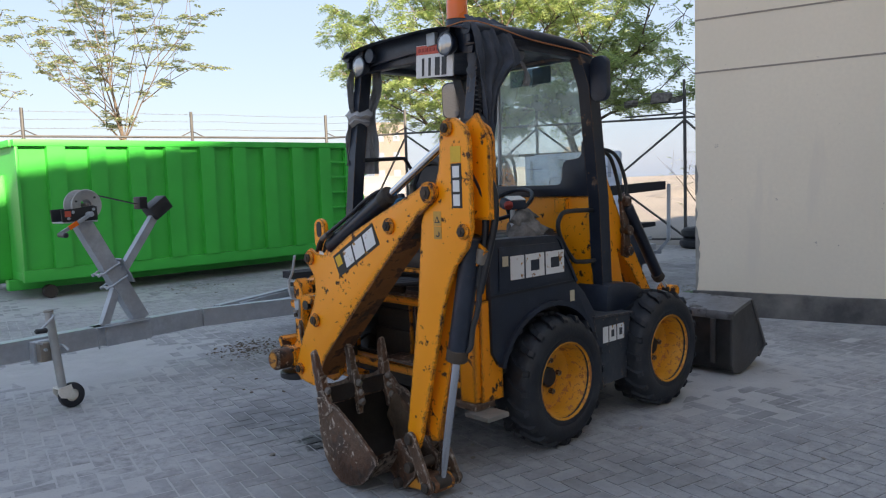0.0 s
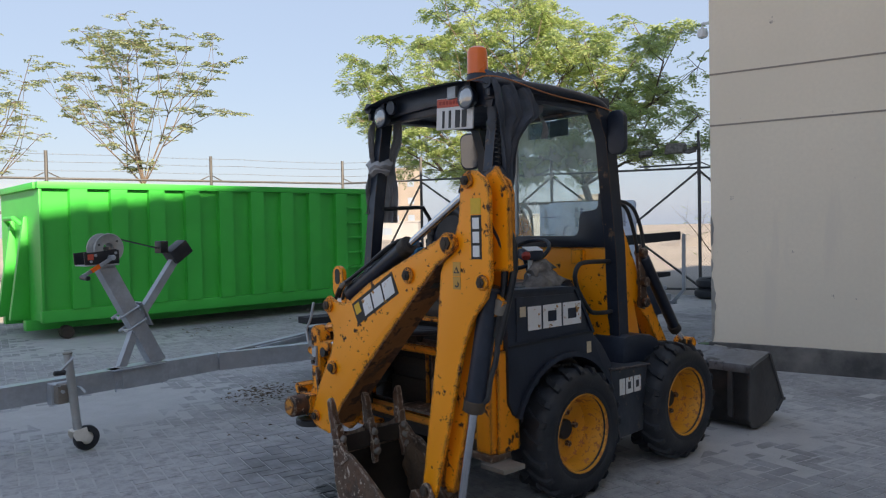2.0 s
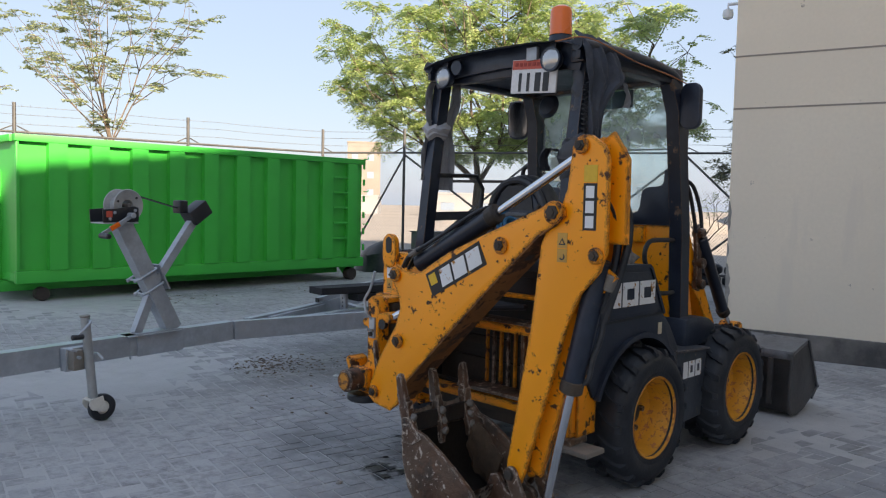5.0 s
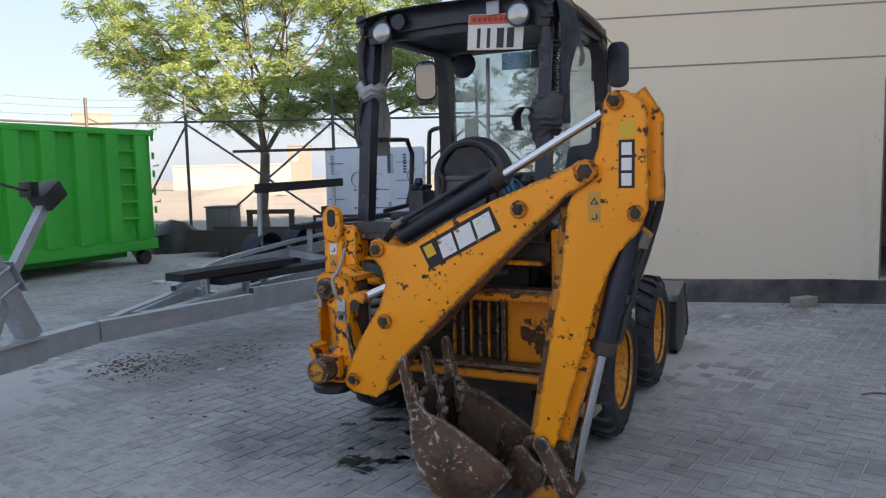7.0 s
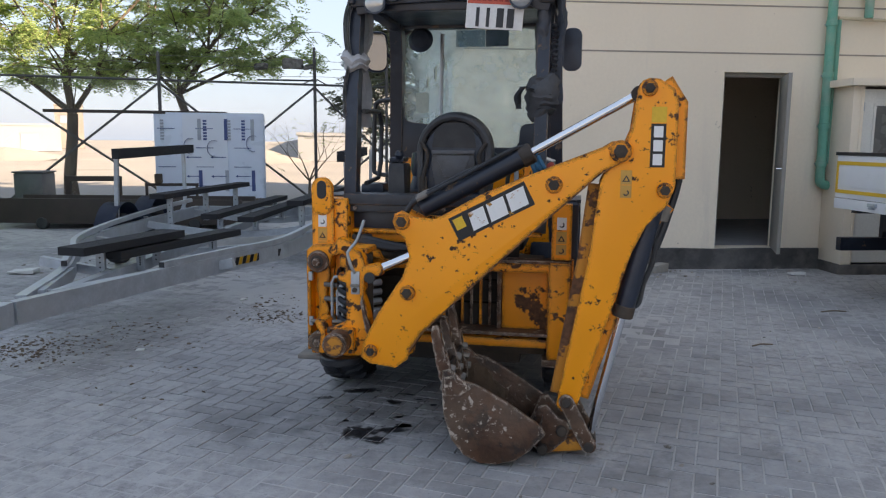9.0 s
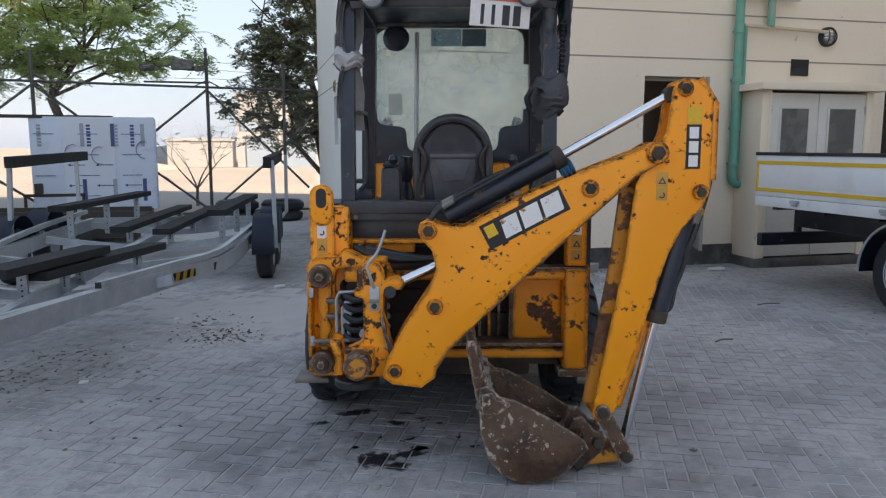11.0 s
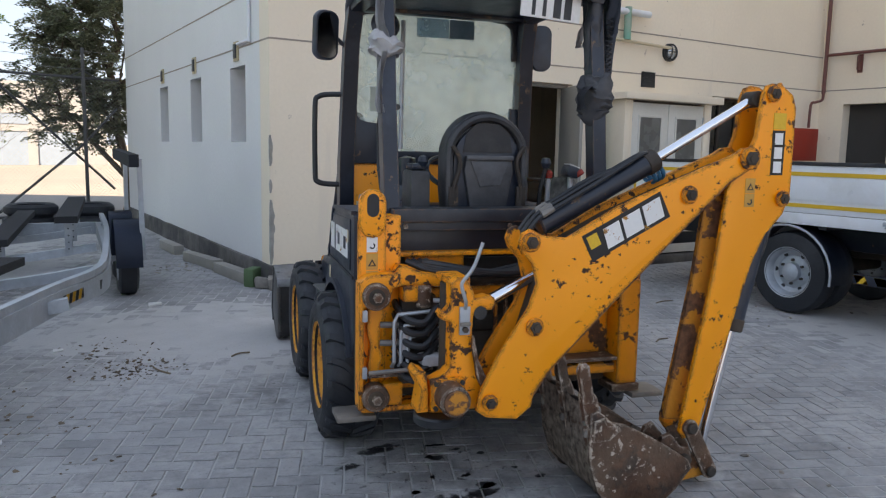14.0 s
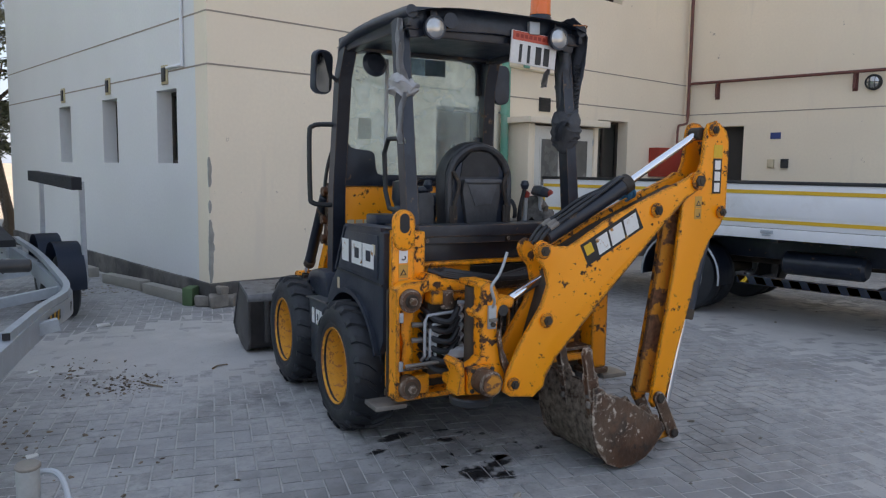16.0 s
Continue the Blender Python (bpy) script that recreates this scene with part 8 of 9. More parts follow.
# ---- wall fixtures ----
def bulkhead(m, label):
    l = thing("wall_lamp", m, label, "wall lamp")
    part("base", lathe(B(), [(0, 0), (0.125, 0), (0.125, 0.03), (0.10, 0.055), (0, 0.055)], 28, XZ), HOSE, l)
    part("glass", lathe(B(), [(0.105, 0.03), (0.09, 0.075), (0.05, 0.10), (0, 0.108)], 24, XZ), LAMP_GLASS, l)
    part("guard_ring", lathe(B(), [(0.112 + 0.01 * math.cos(TAU * k / 6), 0.06 + 0.01 * math.sin(TAU * k / 6)) for k in range(7)], 28, XZ), HOSE, l)
    for k in (-1, 1):
        part("guard_bar", tube(B(), [(0.04 * k, -0.055, 0.105), (0.04 * k, -0.105, 0.05), (0.04 * k, -0.112, 0), (0.04 * k, -0.105, -0.05), (0.04 * k, -0.055, -0.105)], 0.007, 6), HOSE, l)
    part("guard_bar", tube(B(), [(-0.11, -0.055, 0), (-0.05, -0.112, 0), (0.05, -0.112, 0), (0.11, -0.055, 0)], 0.007, 6), HOSE, l)
    return l


bulkhead(pose(4.14, WY, 2.93), "round black caged bulkhead lamp on the wall")
bulkhead(pose(WX2, 5.45, 2.98, 0, 0, -90), "round black caged bulkhead lamp on the wall")
gp = thing("drain_pipe", pose(0, WY, 0), "faded green plastic drain pipe with white branch", "drain pipe")
part("downpipe", tube(B(), [(2.77, -0.10, 1.12), (2.77, -0.10, 3.40)], 0.055, 16), GREEN_PIPE, gp)
part("elbow", tube(B(), smooth_path([(2.77, -0.10, 1.18), (2.78, -0.10, 1.08), (2.86, -0.10, 1.04), (3.0, -0.10, 1.04)], 5), 0.056, 14), GREEN_PIPE, gp)
part("branch", tube(B(), [(2.77, -0.10, 3.38), (3.62, -0.10, 3.38)], 0.045, 14), WHITE, gp, "white plastic branch pipe")
part("tee", tube(B(), [(3.22, -0.10, 3.44), (3.22, -0.10, 3.02)], 0.05, 14), GREEN_PIPE, gp)
part("cross_pipe", tube(B(), [(2.86, -0.08, 3.02), (4.15, -0.08, 2.98)], 0.022, 10), CREAM_DECAL, gp)
part("side_pipe", tube(B(), [(2.88, -0.06, 3.0), (2.88, -0.06, 1.3)], 0.03, 10), GREEN_PIPE, gp)
for z in (1.3, 1.75, 2.35, 2.95):
    part("collar", rod(B(), (2.77, -0.10, z - 0.035), (2.77, -0.10, z + 0.035), 0.064, seg=16, bevel=0.006), GREEN_PIPE, gp)
    part("clip", box(B(), 2.74, -0.06, z - 0.01, 2.80, 0.0, z + 0.01), GALV, gp)
vt = thing("wall_vent", pose(3.755, WY, 2.53), "small square black vent opening in the wall", "vent")
part("vent_frame", box(B(), -0.13, -0.02, -0.105, 0.13, -0.002, 0.105, 0.004), HOSE, vt)
for k in range(4):
    part("slat", box(B(), -0.11, -0.03, -0.075 + k * 0.05, 0.11, -0.021, -0.055 + k * 0.05), HOSE, vt)
cbx = thing("pump_closet", pose(3.23, WY, 0.12), "cream rendered closet with a slab roof and white glazed doors", "closet")
part("closet_wall", box(B(), -0.36, -0.48, 0.0, -0.26, -0.004, 2.08, 0.008), WALL_WARM, cbx)
part("closet_wall", box(B(), 1.182, -0.48, 0.0, 1.28, -0.004, 2.08, 0.008), WALL_WARM, cbx)
part("closet_front", box(B(), -0.259, -0.478, 0.0, -0.22, -0.38, 2.08, 0.006), WALL_WARM, cbx)
part("closet_plinth", box(B(), -0.38, -0.50, -0.12, 1.30, -0.04, -0.001, 0.006), PLINTH, cbx)
for k in range(2):
    x0 = -0.22 + k * 0.70
    dl = part("closet_door", box(B(), x0 + 0.004, -0.455, 0.02, x0 + 0.696, -0.42, 2.05, 0.006), CREAM_PAINT, cbx, "white framed glazed door")
    part("door_pane", box(B(), x0 + 0.16, -0.461, 1.10, x0 + 0.55, -0.456, 1.86), WINDOW_GREY, dl)
    for z0, z1, u0, u1 in ((1.07, 1.10, 0.13, 0.58), (1.86, 1.89, 0.13, 0.58), (1.10, 1.86, 0.13, 0.16), (1.10, 1.86, 0.55, 0.58)):
        part("pane_bead", box(B(), x0 + u0, -0.468, z0, x0 + u1, -0.4555, z1, 0.003), CREAM_PAINT, dl)
    part("hinge", rod(B(), (x0 + (0.01 if k == 0 else 0.69), -0.462, 1.80), (x0 + (0.01 if k == 0 else 0.69), -0.462, 1.90), 0.008, seg=8), GALV, dl)
part("closet_roof", plate(B(), [(-0.46, 2.081), (1.42, 2.081), (1.42, 2.18), (-0.46, 2.16)], Matrix.Translation((0, -0.004, 0)) @ XZ, 0.60, 0.008), WALL_WARM, cbx)
fb = thing("fire_hose_box", pose(7.1, WY, 1.70), "faded red steel fire hose box on the wall", "fire box")
part("box_body", box(B(), -0.42, -0.24, -0.26, 0.42, -0.003, 0.26, 0.008), RED, fb)
part("box_door", box(B(), -0.38, -0.25, -0.22, 0.38, -0.241, 0.22, 0.004), RED, fb)
rp = thing("fire_pipe", pose(WX2, WY, 0), "dark red painted fire main with brackets", "pipe")
part("riser", tube(B(), [(-0.10, -0.12, 7.2), (-0.10, -0.12, 2.55)], 0.030, 12), RED_PIPE, rp)
part("main_run", tube(B(), [(-0.10, -0.12, 3.17), (-0.10, -12.0, 3.12)], 0.026, 12), RED_PIPE, rp)
part("drop", tube(B(), smooth_path([(-0.10, -0.12, 2.6), (-0.12, -0.12, 2.45), (-0.30, -0.12, 2.40), (-0.42, -0.12, 2.35), (-0.44, -0.12, 1.98)], 4), 0.022, 10), RED_PIPE, rp)
for y in (0.65, 3.0, 5.5, 8.0, 10.5):
    br = part("bracket", box(B(), -0.08, -y - 0.02, 2.90, -0.02, -y + 0.02, 3.13), RED_PIPE, rp)
    part("bracket_plate", box(B(), -0.02, -y - 0.04, 2.86, -0.002, -y + 0.04, 3.15), RED_PIPE, br)
BLUE = surface("blue_sign", (0.03, 0.06, 0.22), 0.5)
sg = thing("wall_sign", pose(WX2, 6.96, 2.18, 0, 0, -90), "small blue metal sign plate", "sign")
part("plate", box(B(), -0.09, -0.012, -0.055, 0.09, -0.002, 0.055, 0.003), BLUE, sg)
for o, mt, w in ((-0.08, CREAM_DECAL, 0.055), (0.16, HOSE, 0.06)):
    sw = thing("switch_box", pose(WX2, 6.93 - o, 1.70, 0, 0, -90), "small wall switch box", "switch")
    part("box_body", box(B(), -w, -0.05, -w * 1.3, w, -0.002, w * 1.3, 0.006), mt, sw)
OCHRE = surface("ochre_plastic", (0.52, 0.43, 0.27), 0.6, vary=0.2)
for y in (9.82, 11.74, 13.76):
    wl = thing("window_lamp", pose(WX, y, 2.57, 0, 0, -90), "small cream-framed socket above the slit window", "wall lamp", "lamps over the slit windows")
    part("back_plate", box(B(), -0.085, -0.02, -0.11, 0.085, -0.002, 0.11, 0.006), OCHRE, wl)
    part("lamp_cover", box(B(), -0.05, -0.035, -0.08, 0.05, -0.0205, 0.08, 0.006), HOSE, wl)
cd = thing("conduit", pose(WX, 0, 0), "white surface conduit on the side wall", "conduit")
part("riser", tube(B(), [(-0.025, 9.30, 2.62), (-0.025, 9.30, 6.5)], 0.02, 8), WHITE, cd)
part("run", tube(B(), [(-0.025, 9.30, 2.64), (-0.025, 9.72, 2.64)], 0.018, 8), WHITE, cd)
sc = thing("security_camera", pose(WX, 9.07, 3.80), "small white dome security camera on a wall bracket", "camera")
part("arm", tube(B(), [(-0.005, 0, 0), (-0.16, 0, 0), (-0.16, 0, -0.06)], 0.018, 8), WHITE, sc)
part("housing", lathe(B(), [(0, 0.06), (0.05, 0.05), (0.06, 0.0), (0.05, -0.04), (0, -0.06)], 16, Matrix.Translation((-0.16, 0, -0.11))), WHITE, sc)

# ---- stacked clutter by the fence ----
SHEET = surface("film_wrapped_panel", (0.56, 0.62, 0.72), 0.3, vary=0.06, grain=0.02, bump=0.03)
SHEET_PALE = surface("pale_film", (0.62, 0.66, 0.73), 0.35, vary=0.06, grain=0.02, bump=0.03)
INK = surface("blue_print", (0.05, 0.08, 0.22), 0.5, vary=0.1, bump=0)
SHEET_GREY = surface("pale_print", (0.34, 0.37, 0.42), 0.5, bump=0)
ps = thing("panel_stack", pose(-7.06, 15.35, 0, 0, 0, 1.5), "stack of film-wrapped metal panels printed with blue marks", "panel stack")
for k in range(3):
    part("panel", box(B(), 0.012 * k, 0.03 * k, 0.36, 2.13 + 0.01 * k, 0.03 * k + 0.026, 2.06 - 0.02 * k, 0.002), SHEET, ps)
part("wrap_strip", box(B(), 0.55, -0.008, 0.36, 1.42, -0.001, 2.03), SHEET_PALE, ps)
part("wrap_strip", box(B(), 1.46, -0.008, 0.36, 2.10, -0.001, 1.99), SHEET, ps)
for k, (x, z) in enumerate(((0.70, 1.40), (1.15, 1.36), (1.92, 1.46))):
    bm = B()
    sweep(bm, [(x + 0.13 * math.cos(radians(a)), -0.013, z + 0.16 * math.sin(radians(a))) for a in range(60, 310, 25)], rect_shape(0.05, 0.006))
    part("swirl_mark", bm, INK, ps)
for k in range(12):
    x, z = 0.06 + (k % 3) * 0.74, 0.60 + (k // 3) * 0.38
    part("print_bar", box(B(), x, -0.013, z, x + 0.34, -0.0085, z + 0.014), INK, ps)
for k in range(6):
    x = 0.62 + (k % 3) * 0.52
    z = 0.50 + (k // 3) * 1.02
    part("print_column", box(B(), x + 0.22, -0.013, z, x + 0.29, -0.0085, z + 0.42), SHEET_GREY if k % 2 else INK, ps)
for k in range(5):
    x, z = 0.60 + (k % 3) * 0.48, 0.80 if k < 3 else 1.18
    part("print_arrow", plate(B(), [(x, z), (x + 0.05, z + 0.03), (x + 0.05, z + 0.008), (x + 0.30, z + 0.008), (x + 0.30, z - 0.008), (x + 0.05, z - 0.008), (x + 0.05, z - 0.03)], Matrix.Translation((0, -0.0085, 0)) @ XZ, 0.005), INK, ps)
for k in range(4):
    x = (0.12, 0.95, 1.42, 1.70)[k]
    for q in range(7):
        part("print_stroke", box(B(), x, -0.013, 1.52 + q * 0.06, x + 0.07, -0.0085, 1.56 + q * 0.06), INK if k % 2 else SHEET_GREY, ps)
for x in (0.2, 1.9):
    part("bearer", box(B(), x, -0.12, 0.0, x + 0.12, 0.35, 0.359, 0.01), DARK_IRON, ps)
BROWN = surface("brown_rusty_tube", (0.055, 0.042, 0.036), 0.75, vary=0.4, bump=0.2)
rk = thing("steel_rack", pose(-9.05, 15.1, 0, 0, 0, 3), "brown rusty steel rack with a long top rail", "rack")
part("top_rail", sweep(B(), [(0, 0, 2.06), (3.4, 0.25, 2.06)], rect_shape(0.05, 0.06)), BROWN, rk)
part("rail_post", sweep(B(), [(3.2, 0.24, 0), (3.2, 0.24, 2.03)], rect_shape(0.05, 0.05)), BROWN, rk)
tb = thing("work_stand", pose(-8.35, 14.2, 0, 0, 0, 4), "brown rusty steel work stand", "stand")
part("stand_top", sweep(B(), [(0, 0, 0.80), (0.98, 0, 0.80)], rect_shape(0.10, 0.09)), BROWN, tb)
for x in (0.05, 0.93):
    part("leg", sweep(B(), [(x, 0, 0), (x, 0, 0.76)], rect_shape(0.09, 0.09)), BROWN, tb)
tb2 = thing("bench_vice_stand", pose(-6.9, 14.1, 0, 0, 0, 4), "thin dark steel stand with a small vice", "stand")
part("stand_top", sweep(B(), [(0, 0, 0.70), (0.95, 0, 0.70)], rect_shape(0.05, 0.05)), BROWN, tb2)
for x in (0.03, 0.92):
    part("leg", sweep(B(), [(x, 0, 0), (x, 0, 0.68)], rect_shape(0.045, 0.045)), BROWN, tb2)
part("vice", box(B(), 0.18, -0.06, 0.725, 0.30, 0.10, 0.90, 0.02), DARK_IRON, tb2)
dr = thing("steel_tank", pose(-9.15, 14.35, 0, 0, 0, 0), "grey square steel tank, dented and dusty", "tank")
GREY_METAL = surface("grey_sheet_metal", (0.16, 0.165, 0.17), 0.55, metal=0.3, vary=0.3, dust=0.3, dust_col=(0.25, 0.23, 0.2))
part("tank_body", jitter(box(B(), -0.06, -0.28, 0.0, 0.45, 0.28, 0.90, 0.03), 0.01, 4), GREY_METAL, dr)
part("tank_lid", box(B(), -0.08, -0.30, 0.901, 0.47, 0.30, 0.93, 0.01), GREY_METAL, dr)
sk = thing("skid_frame", pose(-9.1, 13.1, 0, 0, 0, -5), "low dark brown steel skid frame on small wheels", "skid")
part("skid_side", box(B(), 0, 0, 0.10, 4.2, 0.06, 0.52, 0.008), BROWN, sk)
part("skid_side", box(B(), 0, 0.9, 0.10, 4.2, 0.96, 0.52, 0.008), BROWN, sk)
part("skid_deck", box(B(), 0.0, 0.061, 0.40, 4.2, 0.899, 0.44), BROWN, sk)
for x in (0.8, 3.4):
    part("skid_wheel", rod(B(), (x, -0.02, 0.10), (x, 0.10, 0.10), 0.10, seg=18, bevel=0.01), HOSE, sk)
bg = thing("black_bag", pose(-10.05, 14.2, 0), "heap of black plastic sheeting", "plastic heap")
part("plastic_sheet", jitter(lathe(B(), [(0, 0.62), (0.28, 0.56), (0.45, 0.40), (0.55, 0.2), (0.6, 0.0), (0, 0)], 20), 0.10, 2.5), HOSE, bg)
ty = thing("old_tyre_pile", pose(-2.6, 16.2, 0), "stack of old black tyres lying by the wall", "tyres")
for k in range(2):
    part("tyre", lathe(B(), [(0.24, 0.02), (0.36, 0.0), (0.43, 0.05), (0.44, 0.10), (0.43, 0.16), (0.36, 0.21), (0.24, 0.19), (0.24, 0.02)], 28, pose(0.03 * k, 0.02 * k, 0.211 * k)), RUBBER, ty)
for k in range(2):
    part("tyre", lathe(B(), [(0.24, 0.02), (0.36, 0.0), (0.43, 0.05), (0.44, 0.10), (0.43, 0.16), (0.36, 0.21), (0.24, 0.19), (0.24, 0.02)], 28, pose(-0.92 + 0.03 * k, 0.1, 0.211 * k)), RUBBER, ty)
fl = thing("flood_lights", pose(-4.03, 16.95, 0), "pair of floodlights wrapped in torn grey plastic on the fence post", "floodlight")
part("mast", rod(B(), (0, 0, 2.6), (0, 0, 3.55), 0.03, seg=10), FENCE_STEEL, fl)
part("cross_arm", rod(B(), (-1.2, -0.28, 2.82), (0.05, 0.01, 2.84), 0.02, seg=8), FENCE_STEEL, fl)
for x, s in ((-0.42, 1.0), (-0.10, 0.6), (-1.15, 0.62)):
    part("wrapped_lamp", jitter(box(B(), x - 0.22 * s, -0.16 * s - 0.1, 3.05, x + 0.20 * s, 0.08 * s - 0.1, 3.05 + 0.24 * s, 0.04), 0.09, 7), RAG_DARK, fl)

# ---- loose bits ----
KERB = surface("concrete_kerb", (0.36, 0.34, 0.30), 0.9, vary=0.2, bump=0.4, bscale=30)
for (x, y, a, l) in ((-1.93, 10.67, 98, 0.97), (-1.85, 9.56, 95, 0.98), (-2.0, 12.1, 92, 0.8)):
    kb = thing("kerb_stone", pose(x, y, 0, 0, 0, a), "loose pale concrete kerb stone lying by the wall", "kerb stone", "loose kerb stones")
    part("block", jitter(box(B(), -l / 2, -0.07, 0, l / 2, 0.07, 0.13, 0.015), 0.008, 5), KERB, kb)
MOSS = surface("green_block", (0.10, 0.17, 0.08), 0.85, vary=0.3)
gb = thing("green_block", pose(-1.82, 8.98, 0, 0, 0, 40), "small green painted concrete block", "block")
part("block", jitter(box(B(), -0.09, -0.06, 0, 0.09, 0.06, 0.20, 0.015), 0.008, 5), MOSS, gb)
for x, y, a in ((-1.2, 8.45, 10), (0.75, 8.5, 35)):
    bk_ = thing("loose_brick", pose(x, y, 0, 0, 0, a), "loose grey concrete block by the plinth", "block", "loose blocks")
    part("block", jitter(box(B(), -0.13, -0.07, 0, 0.13, 0.07, 0.10, 0.012), 0.008, 5), KERB, bk_)
RUBBLE = surface("rubble", (0.30, 0.27, 0.235), 0.95, vary=0.4, island=0.35)
DIRT = surface("brown_dirt", (0.16, 0.12, 0.085), 0.95, vary=0.4, island=0.4)


def scatter(name, spots, mat, label, size=(0.006, 0.022), flat=0.6):
    """Small broken lumps strewn over patches (x, y, radius, count)."""
    rng = random.Random(len(name) * 7)
    bm = B()
    for cx, cy, rad, n in spots:
        for _ in range(n):
            a, q = rng.random() * TAU, rad * math.sqrt(rng.random()) * (0.4 + 0.6 * rng.random())
            s = size[0] + (size[1] - size[0]) * rng.random() ** 3
            m = pose(cx + q * math.cos(a), cy + q * math.sin(a), s * flat * 0.4, rng.random() * 30, rng.random() * 30, rng.random() * 360) @ Matrix.Diagonal((s * (1 + rng.random()), s, s * flat, 1))
            bmesh.ops.create_icosphere(bm, subdivisions=1, radius=1.0, matrix=m)
    return tagged(part(name, bm, mat, smooth=0), label, "debris", kind="stuff")


scatter("debris", [(-5.0, 5.4, 0.6, 700), (-4.5, 6.0, 0.5, 160), (-3.5, 6.3, 0.4, 240), (-4.2, 5.5, 0.4, 60), (-4.0, 4.6, 0.8, 60), (-3.6, 6.9, 0.5, 70)], DIRT, "brown dried dirt and leaf bits strewn on the paving", (0.003, 0.016), 0.4)
scatter("gravel", [(0.8, 8.45, 0.5, 60), (2.4, 8.3, 0.9, 60), (-9.0, 10.5, 1.0, 80), (-9.3, 8.2, 0.9, 80), (-2.2, 10.5, 0.6, 120), (-1.0, 3.0, 2.5, 60), (1.5, 5.0, 2.5, 60), (-5.5, 9, 2.5, 120), (-11.2, 14.6, 0.5, 60)], RUBBLE, "pale grit and small stones strewn on the paving", (0.003, 0.02))
TWIG = surface("dry_twig", (0.20, 0.15, 0.10), 0.9)
for (x, y, a, l) in ((-3.33, 6.2, 110, 0.22), (0.35, 5.2, 15, 0.18), (1.6, 6.3, 5, 0.25), (-2.75, 6.35, 20, 0.15)):
    tw = thing("twig", pose(x, y, 0.006, 0, 0, a), "dry broken twig lying on the paving", "twig", "twigs on the paving")
    part("stick", tube(B(), smooth_path([(-l / 2, 0, 0), (0, 0.015, 0.004), (l / 2, -0.01, 0)], 4), 0.006, 6), TWIG, tw)
PAPER = surface("crumpled_paper", (0.62, 0.62, 0.60), 0.8, vary=0.1)
for (x, y, s) in ((-2.94, 8.4, 0.06), (-3.87, 7.05, 0.035), (-6.6, 8.6, 0.14), (-7.6, 9.8, 0.11), (-4.3, 5.3, 0.03), (2.35, 8.25, 0.09)):
    pp = thing("paper_scrap", pose(x, y, 0), "crumpled pale scrap of paper on the paving", "litter", "scraps of paper")
    part("scrap", jitter(box(B(), -s, -s * 0.7, 0.0, s, s * 0.7, s * 0.35, s * 0.1), s * 0.3, 14), PAPER, pp)
OIL = surface("oil_stain", (0.03, 0.03, 0.031), 0.45, vary=0.5, bump=0.1)


def oil_patch(x, y, rx, ry, a, seed):
    """A thin film of spilt oil with a ragged edge."""
    bm = B()
    n = 40
    ring = []
    for k in range(n):
        t = TAU * k / n
        q = 0.75 + 0.5 * noise.noise((math.cos(t) * 1.4 + seed, math.sin(t) * 1.4, seed * 0.7)) + 0.12 * noise.noise((math.cos(t) * 6, math.sin(t) * 6, seed))
        ring.append(bm.verts.new((rx * q * math.cos(t), ry * q * math.sin(t), 0.0055)))
    bm.faces.new(ring)
    bmesh.ops.solidify(bm, geom=bm.faces[:], thickness=0.001)
    ob = part("oil_stain", bm, OIL)
    ob.matrix_basis = pose(x, y, 0, 0, 0, a)
    tagged(ob, "black oil stain soaked into the paving", "oil stain", "oil stains on the paving")


for k, q in enumerate(((-2.42, 3.70, 0.07, 0.022, 10), (-2.45, 3.84, 0.035, 0.02, 20), (-2.74, 3.80, 0.022, 0.018, 0), (-2.40, 4.22, 0.06, 0.02, -20), (-2.50, 4.10, 0.03, 0.02, 40), (-2.33, 4.12, 0.04, 0.015, 0), (-2.25, 4.02, 0.03, 0.02, 0), (-2.60, 3.90, 0.02, 0.015, 0), (-2.2, 3.8, 0.02, 0.015, 0))):
    oil_patch(*q, k * 3.1)
STONE = surface("rough_rubble_stone", (0.27, 0.245, 0.215), 0.95, vary=0.4, vscale=9, bump=0.7, bscale=30)
for k, (x, y, z, r) in enumerate(((-1.66, 8.64, 0.0, 0.10), (-1.50, 8.655, 0.0, 0.085), (-1.36, 8.66, 0.0, 0.07), (-1.76, 8.80, 0.0, 0.08), (-1.60, 8.655, 0.135, 0.065))):
    rs = thing("rubble_stone", pose(x, y, z, 0, 0, k * 50), "rough broken stone at the chipped corner of the plinth", "stone", "broken stones at the corner")
    part("stone", jitter(box(B(), -r, -r * 0.55, 0, r, r * 0.55, r * 1.4, r * 0.25), r * 0.3, 12), STONE, rs)

